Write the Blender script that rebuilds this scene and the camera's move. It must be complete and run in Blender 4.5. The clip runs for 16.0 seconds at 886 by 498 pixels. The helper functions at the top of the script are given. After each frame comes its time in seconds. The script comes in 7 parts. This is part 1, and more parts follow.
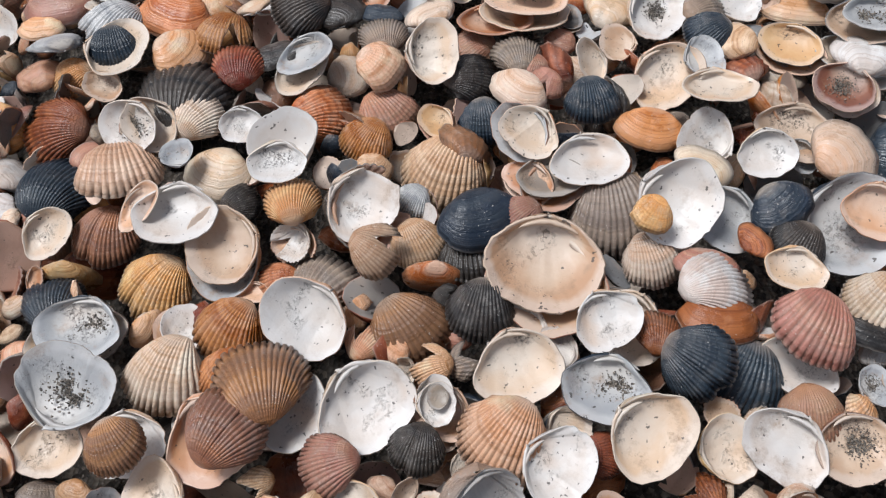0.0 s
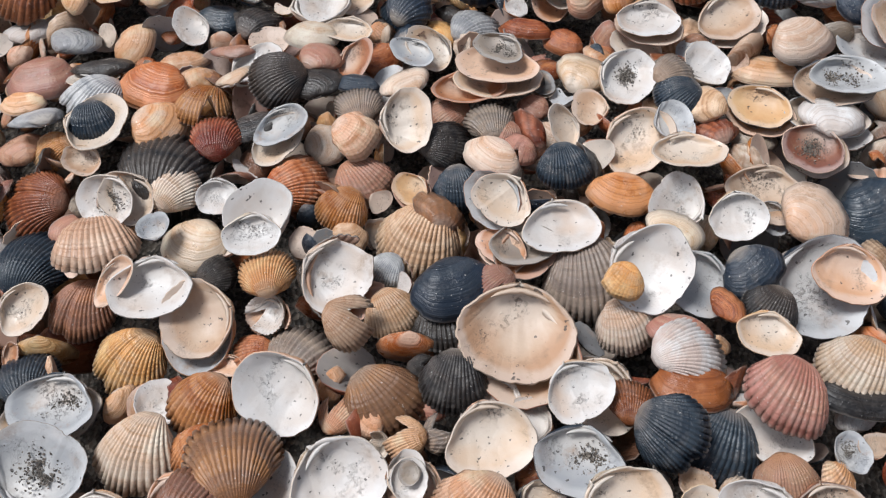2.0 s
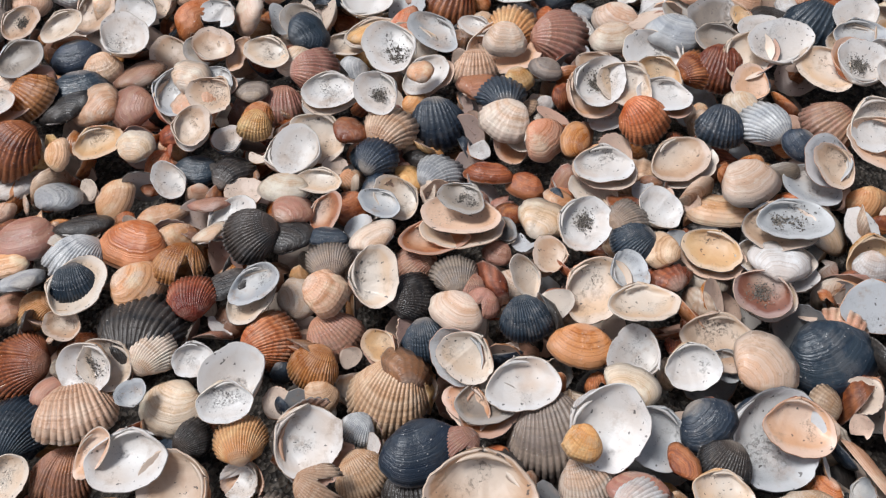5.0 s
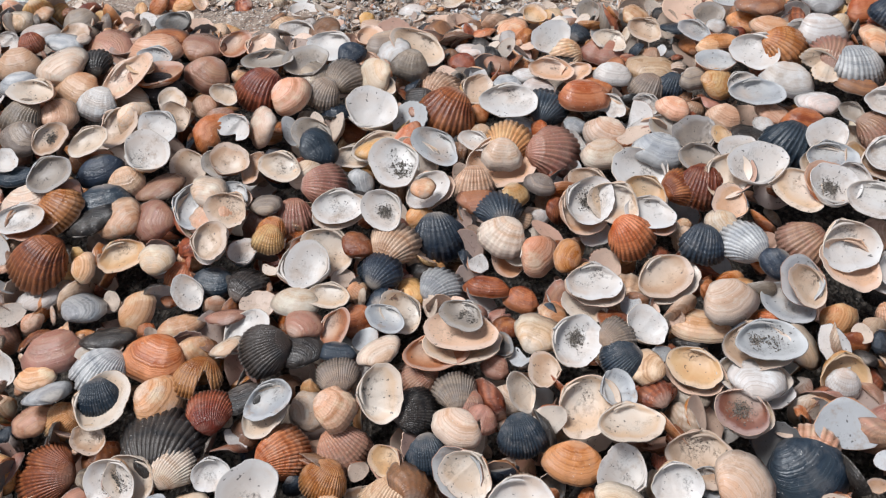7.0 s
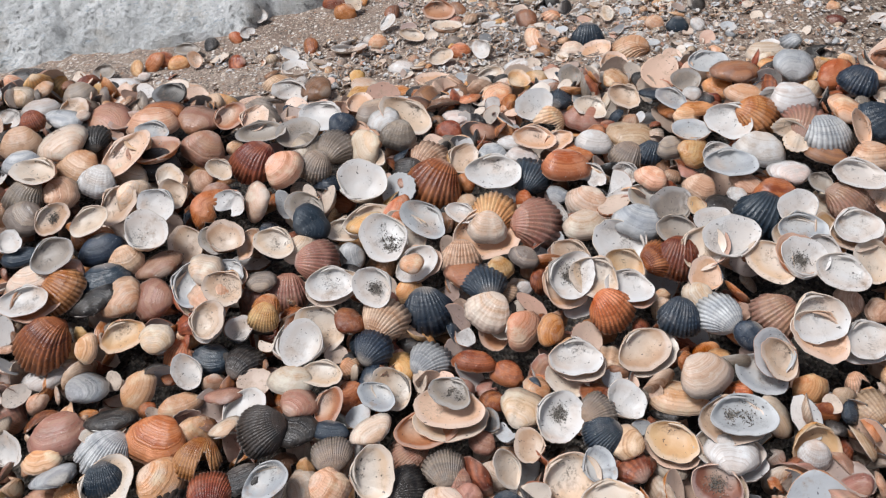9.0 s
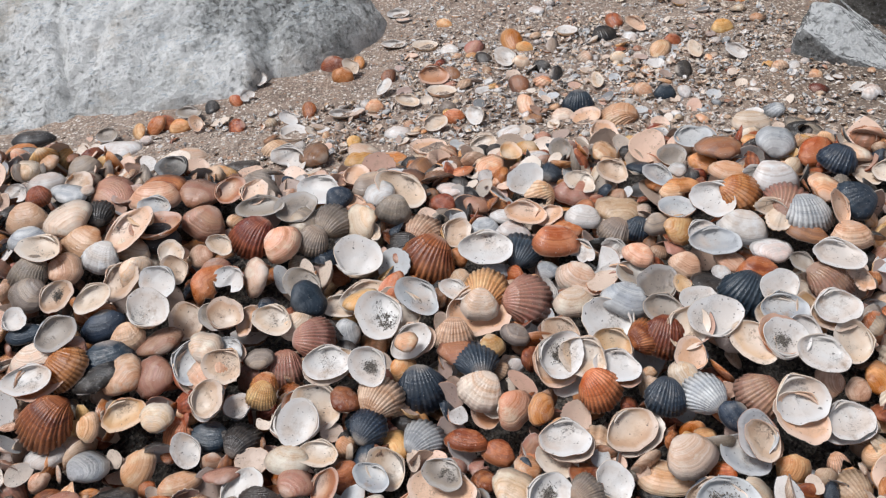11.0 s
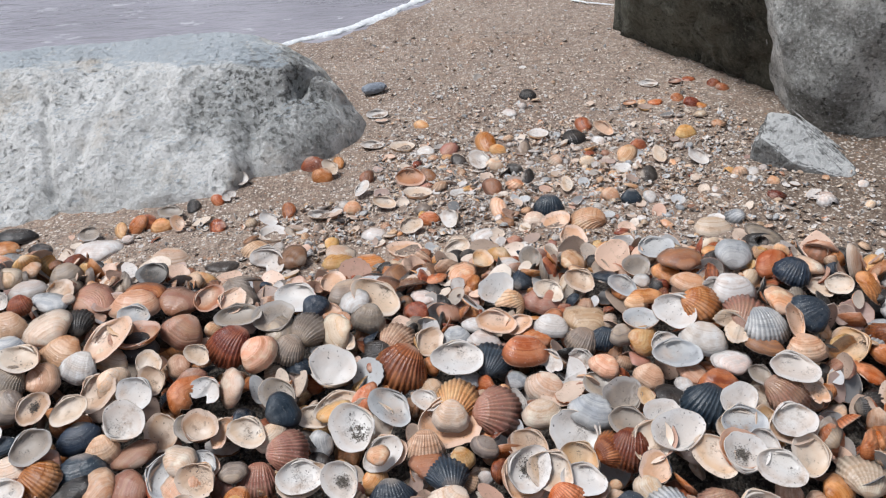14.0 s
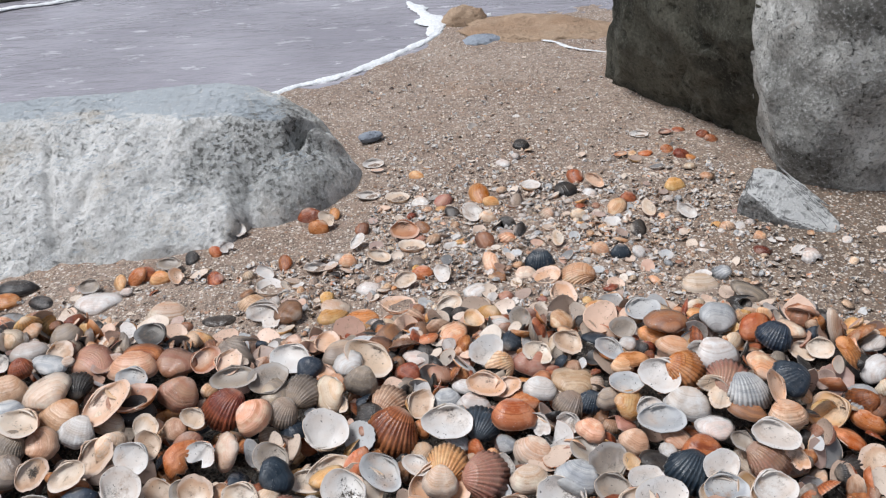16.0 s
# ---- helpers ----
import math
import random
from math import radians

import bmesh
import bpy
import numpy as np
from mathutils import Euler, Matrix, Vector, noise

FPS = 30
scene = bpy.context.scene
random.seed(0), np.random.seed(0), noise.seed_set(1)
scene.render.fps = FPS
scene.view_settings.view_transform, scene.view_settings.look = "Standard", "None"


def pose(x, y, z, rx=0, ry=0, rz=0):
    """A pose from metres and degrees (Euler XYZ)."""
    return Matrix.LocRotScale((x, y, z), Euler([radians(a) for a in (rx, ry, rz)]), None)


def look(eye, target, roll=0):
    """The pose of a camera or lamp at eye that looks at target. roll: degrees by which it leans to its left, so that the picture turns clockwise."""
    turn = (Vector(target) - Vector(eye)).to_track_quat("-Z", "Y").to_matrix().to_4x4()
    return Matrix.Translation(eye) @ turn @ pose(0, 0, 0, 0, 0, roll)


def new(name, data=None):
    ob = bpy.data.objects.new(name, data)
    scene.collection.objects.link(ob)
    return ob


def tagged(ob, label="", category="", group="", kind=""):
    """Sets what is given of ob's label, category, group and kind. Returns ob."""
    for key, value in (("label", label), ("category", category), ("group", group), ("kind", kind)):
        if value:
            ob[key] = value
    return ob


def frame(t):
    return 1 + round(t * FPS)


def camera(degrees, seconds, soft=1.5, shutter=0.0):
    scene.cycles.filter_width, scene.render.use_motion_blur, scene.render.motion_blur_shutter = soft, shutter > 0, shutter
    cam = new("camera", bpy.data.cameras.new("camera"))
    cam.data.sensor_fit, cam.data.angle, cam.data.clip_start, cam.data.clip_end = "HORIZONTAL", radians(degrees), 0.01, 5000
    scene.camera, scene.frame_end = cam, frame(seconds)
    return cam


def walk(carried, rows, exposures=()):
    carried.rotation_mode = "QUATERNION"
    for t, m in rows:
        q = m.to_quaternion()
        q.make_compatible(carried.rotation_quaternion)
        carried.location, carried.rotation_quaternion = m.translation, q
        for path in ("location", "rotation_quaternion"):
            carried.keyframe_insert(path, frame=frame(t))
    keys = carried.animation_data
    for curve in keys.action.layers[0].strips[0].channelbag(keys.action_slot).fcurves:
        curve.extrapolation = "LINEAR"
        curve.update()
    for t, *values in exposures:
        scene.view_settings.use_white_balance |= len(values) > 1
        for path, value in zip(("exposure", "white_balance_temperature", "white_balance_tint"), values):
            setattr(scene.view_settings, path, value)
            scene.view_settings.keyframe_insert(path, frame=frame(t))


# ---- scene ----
cam = camera(59.1, 16.0, soft=1.25)
METRES, EYE, TILT, LEAN, TURN = 0.27, 0.255, -52.0, 2.0, 0.0
ROWS = [
    (0.0, 0.0, 0.0, 0.0, -0.0, -0.0, 0.0),
    (0.5, 0.0126, -0.0015, 0.0224, -0.07, 0.04, 0.31),
    (1.0, 0.0227, -0.0053, 0.0326, -0.06, 0.48, 0.62),
    (1.5, 0.0261, -0.0081, 0.0409, -0.08, 1.9, 0.68),
    (2.0, 0.0409, -0.0057, 0.0395, 0.16, 3.03, 1.02),
    (2.5, 0.0597, -0.0185, 0.0735, 0.41, 3.51, 1.86),
    (3.0, 0.067, -0.0287, 0.1082, 0.46, 3.86, 2.18),
    (3.5, 0.08, -0.0387, 0.1436, 0.37, 4.64, 2.64),
    (4.0, 0.0922, -0.0417, 0.1589, 0.28, 5.35, 2.85),
    (6.5, 0.0899, -0.1666, 0.304, -0.33, 8.89, 2.75),
    (7.0, 0.0926, -0.1942, 0.3328, -0.21, 9.53, 2.75),
    (7.5, 0.111, -0.1937, 0.3524, -0.14, 8.76, 4.0),
    (8.0, 0.1053, -0.2331, 0.3876, -0.08, 9.61, 3.85),
    (8.5, 0.1103, -0.2692, 0.4237, -0.13, 10.21, 3.72),
    (9.0, 0.1175, -0.2891, 0.4555, -0.32, 10.45, 3.71),
    (11.5, 0.1302, -0.388, 0.5676, -0.67, 13.85, 3.7),
    (12.0, 0.1239, -0.4115, 0.5736, -0.84, 14.88, 3.54),
    (12.5, 0.1337, -0.4247, 0.5778, -1.13, 15.46, 3.72),
    (13.0, 0.1486, -0.4354, 0.5917, -1.29, 16.04, 4.17),
    (13.5, 0.1494, -0.4479, 0.6088, -1.66, 16.91, 4.07),
    (14.0, 0.154, -0.4665, 0.6262, -2.03, 18.18, 3.95),
    (14.5, 0.1578, -0.4872, 0.6455, -2.03, 18.74, 4.01),
    (15.0, 0.1717, -0.5153, 0.6665, -1.8, 19.09, 4.47),
    (15.5, 0.1751, -0.5493, 0.689, -1.87, 19.42, 4.2),
    (16.0, 0.1783, -0.5635, 0.7087, -2.16, 20.14, 3.88),
]
walk(cam, [(t, pose(0, 0, EYE, TILT, LEAN, TURN) @ pose(METRES * x, METRES * y, METRES * z, 90 + pitch, roll, yaw)) for t, x, y, z, yaw, pitch, roll in ROWS], exposures=[(0.0, 0.75, 6080, 10), (16.0, 0.75, 6080, 10)])

# ---- world, sun ----
world = bpy.data.worlds.new("overcast_sky")
scene.world = world
world.use_nodes = True
wn = world.node_tree.nodes
sky = wn.new("ShaderNodeTexSky")
sky.sky_type = "NISHITA"
sky.sun_disc = False
sky.sun_elevation = radians(58)
sky.sun_rotation = radians(-88)
sky.air_density, sky.dust_density, sky.ozone_density = 1.0, 3.0, 1.0
soft_sky = wn.new("ShaderNodeHueSaturation")
soft_sky.inputs["Saturation"].default_value = 0.50
world.node_tree.links.new(sky.outputs["Color"], soft_sky.inputs["Color"])
world.node_tree.links.new(soft_sky.outputs["Color"], wn["Background"].inputs["Color"])
wn["Background"].inputs["Strength"].default_value = 0.055

sun_data = bpy.data.lights.new("sun", "SUN")
sun_data.energy, sun_data.angle, sun_data.color = 1.95, radians(20), (1.0, 0.975, 0.94)
sun = new("sun", sun_data)
sun.matrix_world = look((-2.0, 0.7, 5.0), (0, 0.6, 0))


# ---- node helpers ----
class Mat:
    """A small wrapper for building node materials."""

    def __init__(self, name, rough=0.6):
        self.m = bpy.data.materials.new(name)
        self.m.use_nodes = True
        self.t = self.m.node_tree
        self.b = self.t.nodes["Principled BSDF"]
        self.b.inputs["Roughness"].default_value = rough

    def node(self, kind, **sets):
        n = self.t.nodes.new(kind)
        for k, v in sets.items():
            n.inputs[k].default_value = v
        return n

    def link(self, a, b):
        self.t.links.new(a, b)

    def noise(self, scale, detail=4.0, rough=0.55, vec=None):
        n = self.node("ShaderNodeTexNoise", Scale=scale, Detail=detail, Roughness=rough)
        if vec is None:
            vec = self.coords()
        self.link(vec, n.inputs["Vector"])
        return n.outputs["Fac"]

    def noise_colour(self, scale, detail, vec):
        n = self.node("ShaderNodeTexNoise", Scale=scale, Detail=detail)
        self.link(vec, n.inputs["Vector"])
        return n.outputs["Color"]

    def voronoi(self, scale, feature="F1", out="Distance", vec=None):
        n = self.node("ShaderNodeTexVoronoi", Scale=scale)
        n.feature = feature
        self.link(vec if vec is not None else self.coords(), n.inputs["Vector"])
        return n.outputs[out]

    def coords(self, kind="Object"):
        n = self.t.nodes.new("ShaderNodeTexCoord")
        return n.outputs[kind]

    def world_coords(self):
        return self.t.nodes.new("ShaderNodeNewGeometry").outputs["Position"]

    def ramp(self, fac, lo, hi, a=(0, 0, 0), b=(1, 1, 1)):
        n = self.t.nodes.new("ShaderNodeValToRGB")
        e = n.color_ramp.elements
        e[0].position, e[1].position = lo, hi
        e[0].color, e[1].color = (*a, 1), (*b, 1)
        self.link(fac, n.inputs["Fac"])
        return n.outputs["Color"]

    def mix(self, fac, a, b, blend="MIX"):
        n = self.t.nodes.new("ShaderNodeMix")
        n.data_type, n.blend_type = "RGBA", blend
        for value, slot in ((fac, n.inputs[0]), (a, n.inputs[6]), (b, n.inputs[7])):
            if isinstance(value, (int, float)):
                slot.default_value = value
            elif isinstance(value, tuple):
                slot.default_value = (*value, 1)
            else:
                self.link(value, slot)
        return n.outputs[2]

    def math(self, op, a, b=0.0):
        n = self.t.nodes.new("ShaderNodeMath")
        n.operation = op
        for value, slot in ((a, n.inputs[0]), (b, n.inputs[1])):
            if isinstance(value, (int, float)):
                slot.default_value = value
            else:
                self.link(value, slot)
        return n.outputs[0]

    def math_vec(self, vec, step):
        n = self.t.nodes.new("ShaderNodeVectorMath")
        n.operation = "ADD"
        self.link(vec, n.inputs[0])
        n.inputs[1].default_value = (step, -step, 0.5 * step)
        return n.outputs[0]

    def colour(self, out):
        self.link(out, self.b.inputs["Base Color"])

    def bump(self, height, strength=0.4, distance=0.002):
        n = self.node("ShaderNodeBump", Strength=strength, Distance=distance)
        self.link(height, n.inputs["Height"])
        self.link(n.outputs["Normal"], self.b.inputs["Normal"])


# ---- materials ----
PALETTE = {
    "white": (0.60, 0.578, 0.555), "cream": (0.62, 0.525, 0.43), "beige": (0.58, 0.435, 0.315), "peach": (0.70, 0.475, 0.335),
    "ochre": (0.64, 0.43, 0.23), "orange": (0.53, 0.275, 0.142), "rust": (0.34, 0.14, 0.075), "brown": (0.17, 0.095, 0.065),
    "mauve": (0.31, 0.16, 0.115), "grey": (0.18, 0.148, 0.125), "pale_grey": (0.45, 0.445, 0.435), "charcoal": (0.012, 0.0115, 0.0122),
    "navy": (0.011, 0.018, 0.031),
}
BANDS = {
    "white": (0.54, 0.45, 0.38), "cream": (0.57, 0.385, 0.24), "beige": (0.40, 0.225, 0.125), "peach": (0.54, 0.275, 0.135),
    "ochre": (0.52, 0.27, 0.11), "orange": (0.30, 0.095, 0.034), "rust": (0.15, 0.050, 0.030), "brown": (0.33, 0.18, 0.10),
    "mauve": (0.42, 0.27, 0.19), "grey": (0.38, 0.31, 0.24), "pale_grey": (0.28, 0.29, 0.305), "charcoal": (0.060, 0.050, 0.042),
    "navy": (0.046, 0.058, 0.074),
}


def shell_basis(m, k1, k2):
    """Coordinates on one valve: across and along growth, and a random shift of its own."""
    sep = m.t.nodes.new("ShaderNodeSeparateXYZ")
    m.link(m.t.nodes.new("ShaderNodeUVMap").outputs["UV"], sep.inputs[0])
    info = m.t.nodes.new("ShaderNodeObjectInfo").outputs["Random"]
    isle = m.t.nodes.new("ShaderNodeNewGeometry").outputs["Random Per Island"]
    seed = m.math("ADD", m.math("MULTIPLY", info, k1), m.math("MULTIPLY", isle, k2))
    local = m.t.nodes.new("ShaderNodeAttribute")
    local.attribute_name = "local"
    shift = m.t.nodes.new("ShaderNodeVectorMath")
    shift.operation = "ADD"
    m.link(local.outputs["Vector"], shift.inputs[0])
    m.link(seed, shift.inputs[1])
    return sep.outputs[1], seed, shift.outputs[0]


def shell_outside(name):
    m = Mat(name + "_shell_outside", 0.5)
    m.b.inputs["Specular IOR Level"].default_value = 0.4
    grow, seed, at = shell_basis(m, 37.0, 23.0)
    wob = m.noise(2.5, 2.0, 0.5, at)
    rings = []
    for count in (5.0, 26.0):
        comb = m.t.nodes.new("ShaderNodeCombineXYZ")
        m.link(m.math("ADD", m.math("MULTIPLY", grow, count), m.math("MULTIPLY", wob, 1.2)), comb.inputs[0])
        m.link(seed, comb.inputs[1])
        rings.append(m.noise(1.0, 3.0, 0.6, comb.outputs[0]))
    base = m.mix(m.math("MULTIPLY", m.ramp(rings[0], 0.44, 0.58), 0.55 if PALETTE[name][0] > 0.5 else 0.9), PALETTE[name], BANDS[name])
    base = m.mix(m.math("MULTIPLY", m.ramp(rings[1], 0.46, 0.62), 0.6), base, tuple(0.7 * c for c in BANDS[name]))
    # the young shell near the beak differs from the margin
    lean = m.math("FRACT", m.math("MULTIPLY", seed, 5.1))
    young = m.ramp(m.math("ADD", grow, m.math("MULTIPLY", wob, 0.4)), 0.25, 0.95, (1, 1, 1), (0, 0, 0))
    base = m.mix(m.math("MULTIPLY", young, m.math("MULTIPLY", lean, 0.75)), base, tuple(0.75 * a + 0.25 * a * b / 0.3 + 0.01 for a, b in zip(BANDS[name], (0.62, 0.42, 0.28))))
    old = m.ramp(m.math("ADD", grow, m.math("MULTIPLY", wob, 0.25)), 0.80, 1.12)
    base = m.mix(m.math("MULTIPLY", old, m.math("SUBTRACT", 0.75, m.math("MULTIPLY", lean, 0.75))), base, tuple(0.9 * c + 0.04 * min(1, c / 0.12) + 0.006 for c in PALETTE[name]))
    # worn pale patches and blotches, different on each shell
    patch = m.noise(2.4, 5.0, 0.62, at)
    pale = tuple(min(0.76, 1.25 * c + 0.05 * min(1, c / 0.12) + 0.006) for c in PALETTE[name])
    base = m.mix(m.math("MULTIPLY", m.ramp(patch, 0.52, 0.68), 0.7), base, pale)
    # the beak rubbed bare on some shells
    rub = m.ramp(m.math("ADD", grow, m.math("MULTIPLY", patch, 0.5)), 0.42, 0.60, (1, 1, 1), (0, 0, 0))
    base = m.mix(m.math("MULTIPLY", rub, m.ramp(m.math("FRACT", m.math("MULTIPLY", seed, 11.3)), 0.45, 0.75)), base, tuple(0.5 * c + t for c, t in zip(PALETTE[name], (0.30, 0.26, 0.22))))
    base = m.mix(m.math("MULTIPLY", m.ramp(patch, 0.30, 0.42, (1, 1, 1), (0, 0, 0)), 0.45), base, tuple(0.55 * c for c in BANDS[name]))
    hue = m.node("ShaderNodeHueSaturation", Saturation=1.16)
    m.link(m.math("ADD", m.math("MULTIPLY", m.math("FRACT", m.math("MULTIPLY", seed, 3.7)), 0.42), 0.80), hue.inputs["Value"])
    m.link(m.math("ADD", m.math("MULTIPLY", m.math("FRACT", m.math("MULTIPLY", seed, 7.3)), 0.02), 0.484), hue.inputs["Hue"])
    m.link(base, hue.inputs["Color"])
    base = hue.outputs["Color"]
    lip = m.ramp(m.math("ADD", grow, m.math("MULTIPLY", m.math("SUBTRACT", patch, 0.5), 0.10)), 0.965, 0.985)
    base = m.mix(m.math("MULTIPLY", lip, m.math("ADD", 0.35, m.math("MULTIPLY", lean, 0.5))), base, tuple(0.55 * c + t for c, t in zip(PALETTE[name], (0.25, 0.225, 0.20))))
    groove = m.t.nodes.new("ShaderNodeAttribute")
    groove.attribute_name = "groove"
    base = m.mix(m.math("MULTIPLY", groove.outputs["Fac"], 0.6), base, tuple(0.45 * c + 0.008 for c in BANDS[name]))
    # chalky wear on the crests of the ribs
    chalk = m.math("MULTIPLY", m.ramp(m.noise(4.6, 6.0, 0.7, at), 0.50, 0.62), m.math("SUBTRACT", 1.0, groove.outputs["Fac"]))
    base = m.mix(m.math("MULTIPLY", chalk, m.math("MULTIPLY", m.math("FRACT", m.math("MULTIPLY", seed, 13.7)), 0.55)), base, tuple(0.6 * c + t for c, t in zip(PALETTE[name], (0.17, 0.155, 0.14))))
    # grains of sand and lime specks
    speck = m.noise(26.0, 2.0, 0.6, at)
    base = m.mix(m.math("MULTIPLY", m.ramp(speck, 0.70, 0.73), 0.7), base, (0.62, 0.59, 0.55))
    dirt = m.noise(34.0, 2.0, 0.6, at)
    base = m.mix(m.math("MULTIPLY", m.ramp(dirt, 0.69, 0.72), 0.6), base, (0.08, 0.065, 0.055))
    m.colour(base)
    m.link(m.ramp(patch, 0.3, 0.8, (0.22,) * 3, (0.52,) * 3), m.b.inputs["Roughness"])
    fine = m.math("ADD", rings[1], m.math("MULTIPLY", m.noise(14.0, 4.0, 0.6, at), 0.35))
    m.bump(m.math("ADD", fine, m.math("MULTIPLY", speck, 0.4)), 0.55, 0.0010)
    return m.m


def shell_inside(name):
    m = Mat(name + "_shell_inside", 0.36)
    grow, seed, at = shell_basis(m, 41.0, 19.0)
    cloud = m.noise(1.5, 4.0, 0.6, at)
    base = m.mix(m.math("MULTIPLY", m.ramp(cloud, 0.38, 0.66), 0.9), PALETTE[name], tuple(0.3 * a + 0.7 * b for a, b in zip(PALETTE[name], BANDS[name])))
    stain = m.ramp(m.noise(1.1, 3.0, 0.55, m.math_vec(at, 9.0)), 0.56, 0.70)
    base = m.mix(m.math("MULTIPLY", stain, 0.5), base, (0.58, 0.36, 0.21))
    # a tinted zone along growth lines, and the dull scar inside the rim
    lean = m.math("FRACT", m.math("MULTIPLY", seed, 5.1))
    zone = m.math("MULTIPLY", m.ramp(m.math("ADD", grow, m.math("MULTIPLY", cloud, 0.35)), 0.74, 1.02), lean)
    base = m.mix(m.math("MULTIPLY", zone, 0.85), base, tuple(1.05 * b for b in BANDS[name]))
    heart = m.ramp(m.math("ADD", grow, m.math("MULTIPLY", cloud, 0.5)), 0.45, 0.95, (1, 1, 1), (0, 0, 0))
    base = m.mix(m.math("MULTIPLY", heart, m.math("ADD", 0.15, m.math("MULTIPLY", lean, 0.5))), base, (0.60, 0.55, 0.49))
    # paler rim
    rim = m.ramp(m.math("ADD", grow, m.math("MULTIPLY", m.noise(5.0, 2.0, 0.5, at), 0.16)), 0.92, 1.06)
    base = m.mix(m.math("MULTIPLY", rim, 0.45), base, tuple(0.55 * c + 0.34 for c in PALETTE[name]))
    # brown stains soaked into the hollow
    soak = m.ramp(m.noise(3.1, 6.0, 0.72, m.math_vec(at, 4.0)), 0.54, 0.70)
    base = m.mix(m.math("MULTIPLY", soak, m.math("ADD", 0.15, m.math("MULTIPLY", lean, 0.65))), base, (0.30, 0.20, 0.13))
    # dirt: dark grains gathered in the hollow
    hollow = m.ramp(grow, 0.30, 0.95, (1, 1, 1), (0.2,) * 3)
    clump = m.ramp(m.noise(2.6, 4.0, 0.65, at), 0.52, 0.66)
    grains = m.ramp(m.noise(28.0, 4.0, 0.75, at), 0.50, 0.60)
    dirt = m.math("MULTIPLY", m.math("MULTIPLY", grains, clump), hollow)
    base = m.mix(m.math("MULTIPLY", dirt, 0.9), base, (0.085, 0.075, 0.065))
    dots = m.ramp(m.noise(15.0, 2.0, 0.5, at), 0.685, 0.71)
    base = m.mix(m.math("MULTIPLY", dots, 0.85), base, (0.06, 0.05, 0.045))
    m.colour(base)
    m.link(m.ramp(cloud, 0.3, 0.7, (0.36,) * 3, (0.58,) * 3), m.b.inputs["Roughness"])
    m.bump(m.math("ADD", m.math("MULTIPLY", dirt, 0.9), m.math("MULTIPLY", m.noise(6.0, 4.0, 0.55, at), 0.6)), 0.6, 0.0011)
    return m.m


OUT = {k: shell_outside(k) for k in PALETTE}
INS = {k: shell_inside(k) for k in PALETTE}


def sand_material():
    m = Mat("wet_gritty_sand", 0.75)
    p = m.world_coords()
    big = m.noise(3.5, 5.0, 0.6, p)
    base = m.mix(m.ramp(big, 0.35, 0.65), (0.245, 0.172, 0.128), (0.335, 0.255, 0.20))
    rusty = m.ramp(m.noise(4.0, 4.0, 0.6, p), 0.56, 0.72)
    base = m.mix(m.math("MULTIPLY", rusty, 0.35), base, (0.33, 0.18, 0.09))
    # a darker damp stretch beside the boulders
    away = m.t.nodes.new("ShaderNodeVectorMath")
    away.operation = "DISTANCE"
    m.link(p, away.inputs[0])
    away.inputs[1].default_value = (0.64, 0.78, 0.02)
    damp = m.ramp(m.math("ADD", away.outputs["Value"], m.math("MULTIPLY", m.noise(14.0, 4.0, 0.6, p), 0.16)), 0.22, 0.44, (1, 1, 1), (0, 0, 0))
    base = m.mix(m.math("MULTIPLY", damp, 0.85), base, (0.135, 0.095, 0.066))
    mottle = m.noise(85.0, 5.0, 0.7, p)
    base = m.mix(m.math("MULTIPLY", m.ramp(mottle, 0.36, 0.50, (1, 1, 1), (0, 0, 0)), 0.7), base, (0.115, 0.085, 0.065))
    base = m.mix(m.math("MULTIPLY", m.ramp(mottle, 0.56, 0.68), 0.55), base, (0.50, 0.42, 0.33))
    for scale, lo, tint in ((240.0, 0.78, (0.66, 0.60, 0.54)), (420.0, 0.70, (0.58, 0.50, 0.41)), (330.0, 0.80, (0.09, 0.07, 0.06)), (230.0, 0.90, (0.30, 0.17, 0.10))):
        tone = m.t.nodes.new("ShaderNodeSeparateXYZ")
        m.link(m.voronoi(scale, "F1", "Color", p), tone.inputs[0])
        core = m.ramp(m.voronoi(scale, "F1", "Distance", p), 0.30, 0.55, (1, 1, 1), (0, 0, 0))
        base = m.mix(m.math("MULTIPLY", m.ramp(tone.outputs[0], lo, lo + 0.03), core), base, tint)
    m.colour(base)
    dist = m.voronoi(300.0, "F1", "Distance", p)
    m.bump(m.math("ADD", m.math("MULTIPLY", dist, -0.7), m.math("MULTIPLY", mottle, 1.6)), 0.8, 0.004)
    return m.m


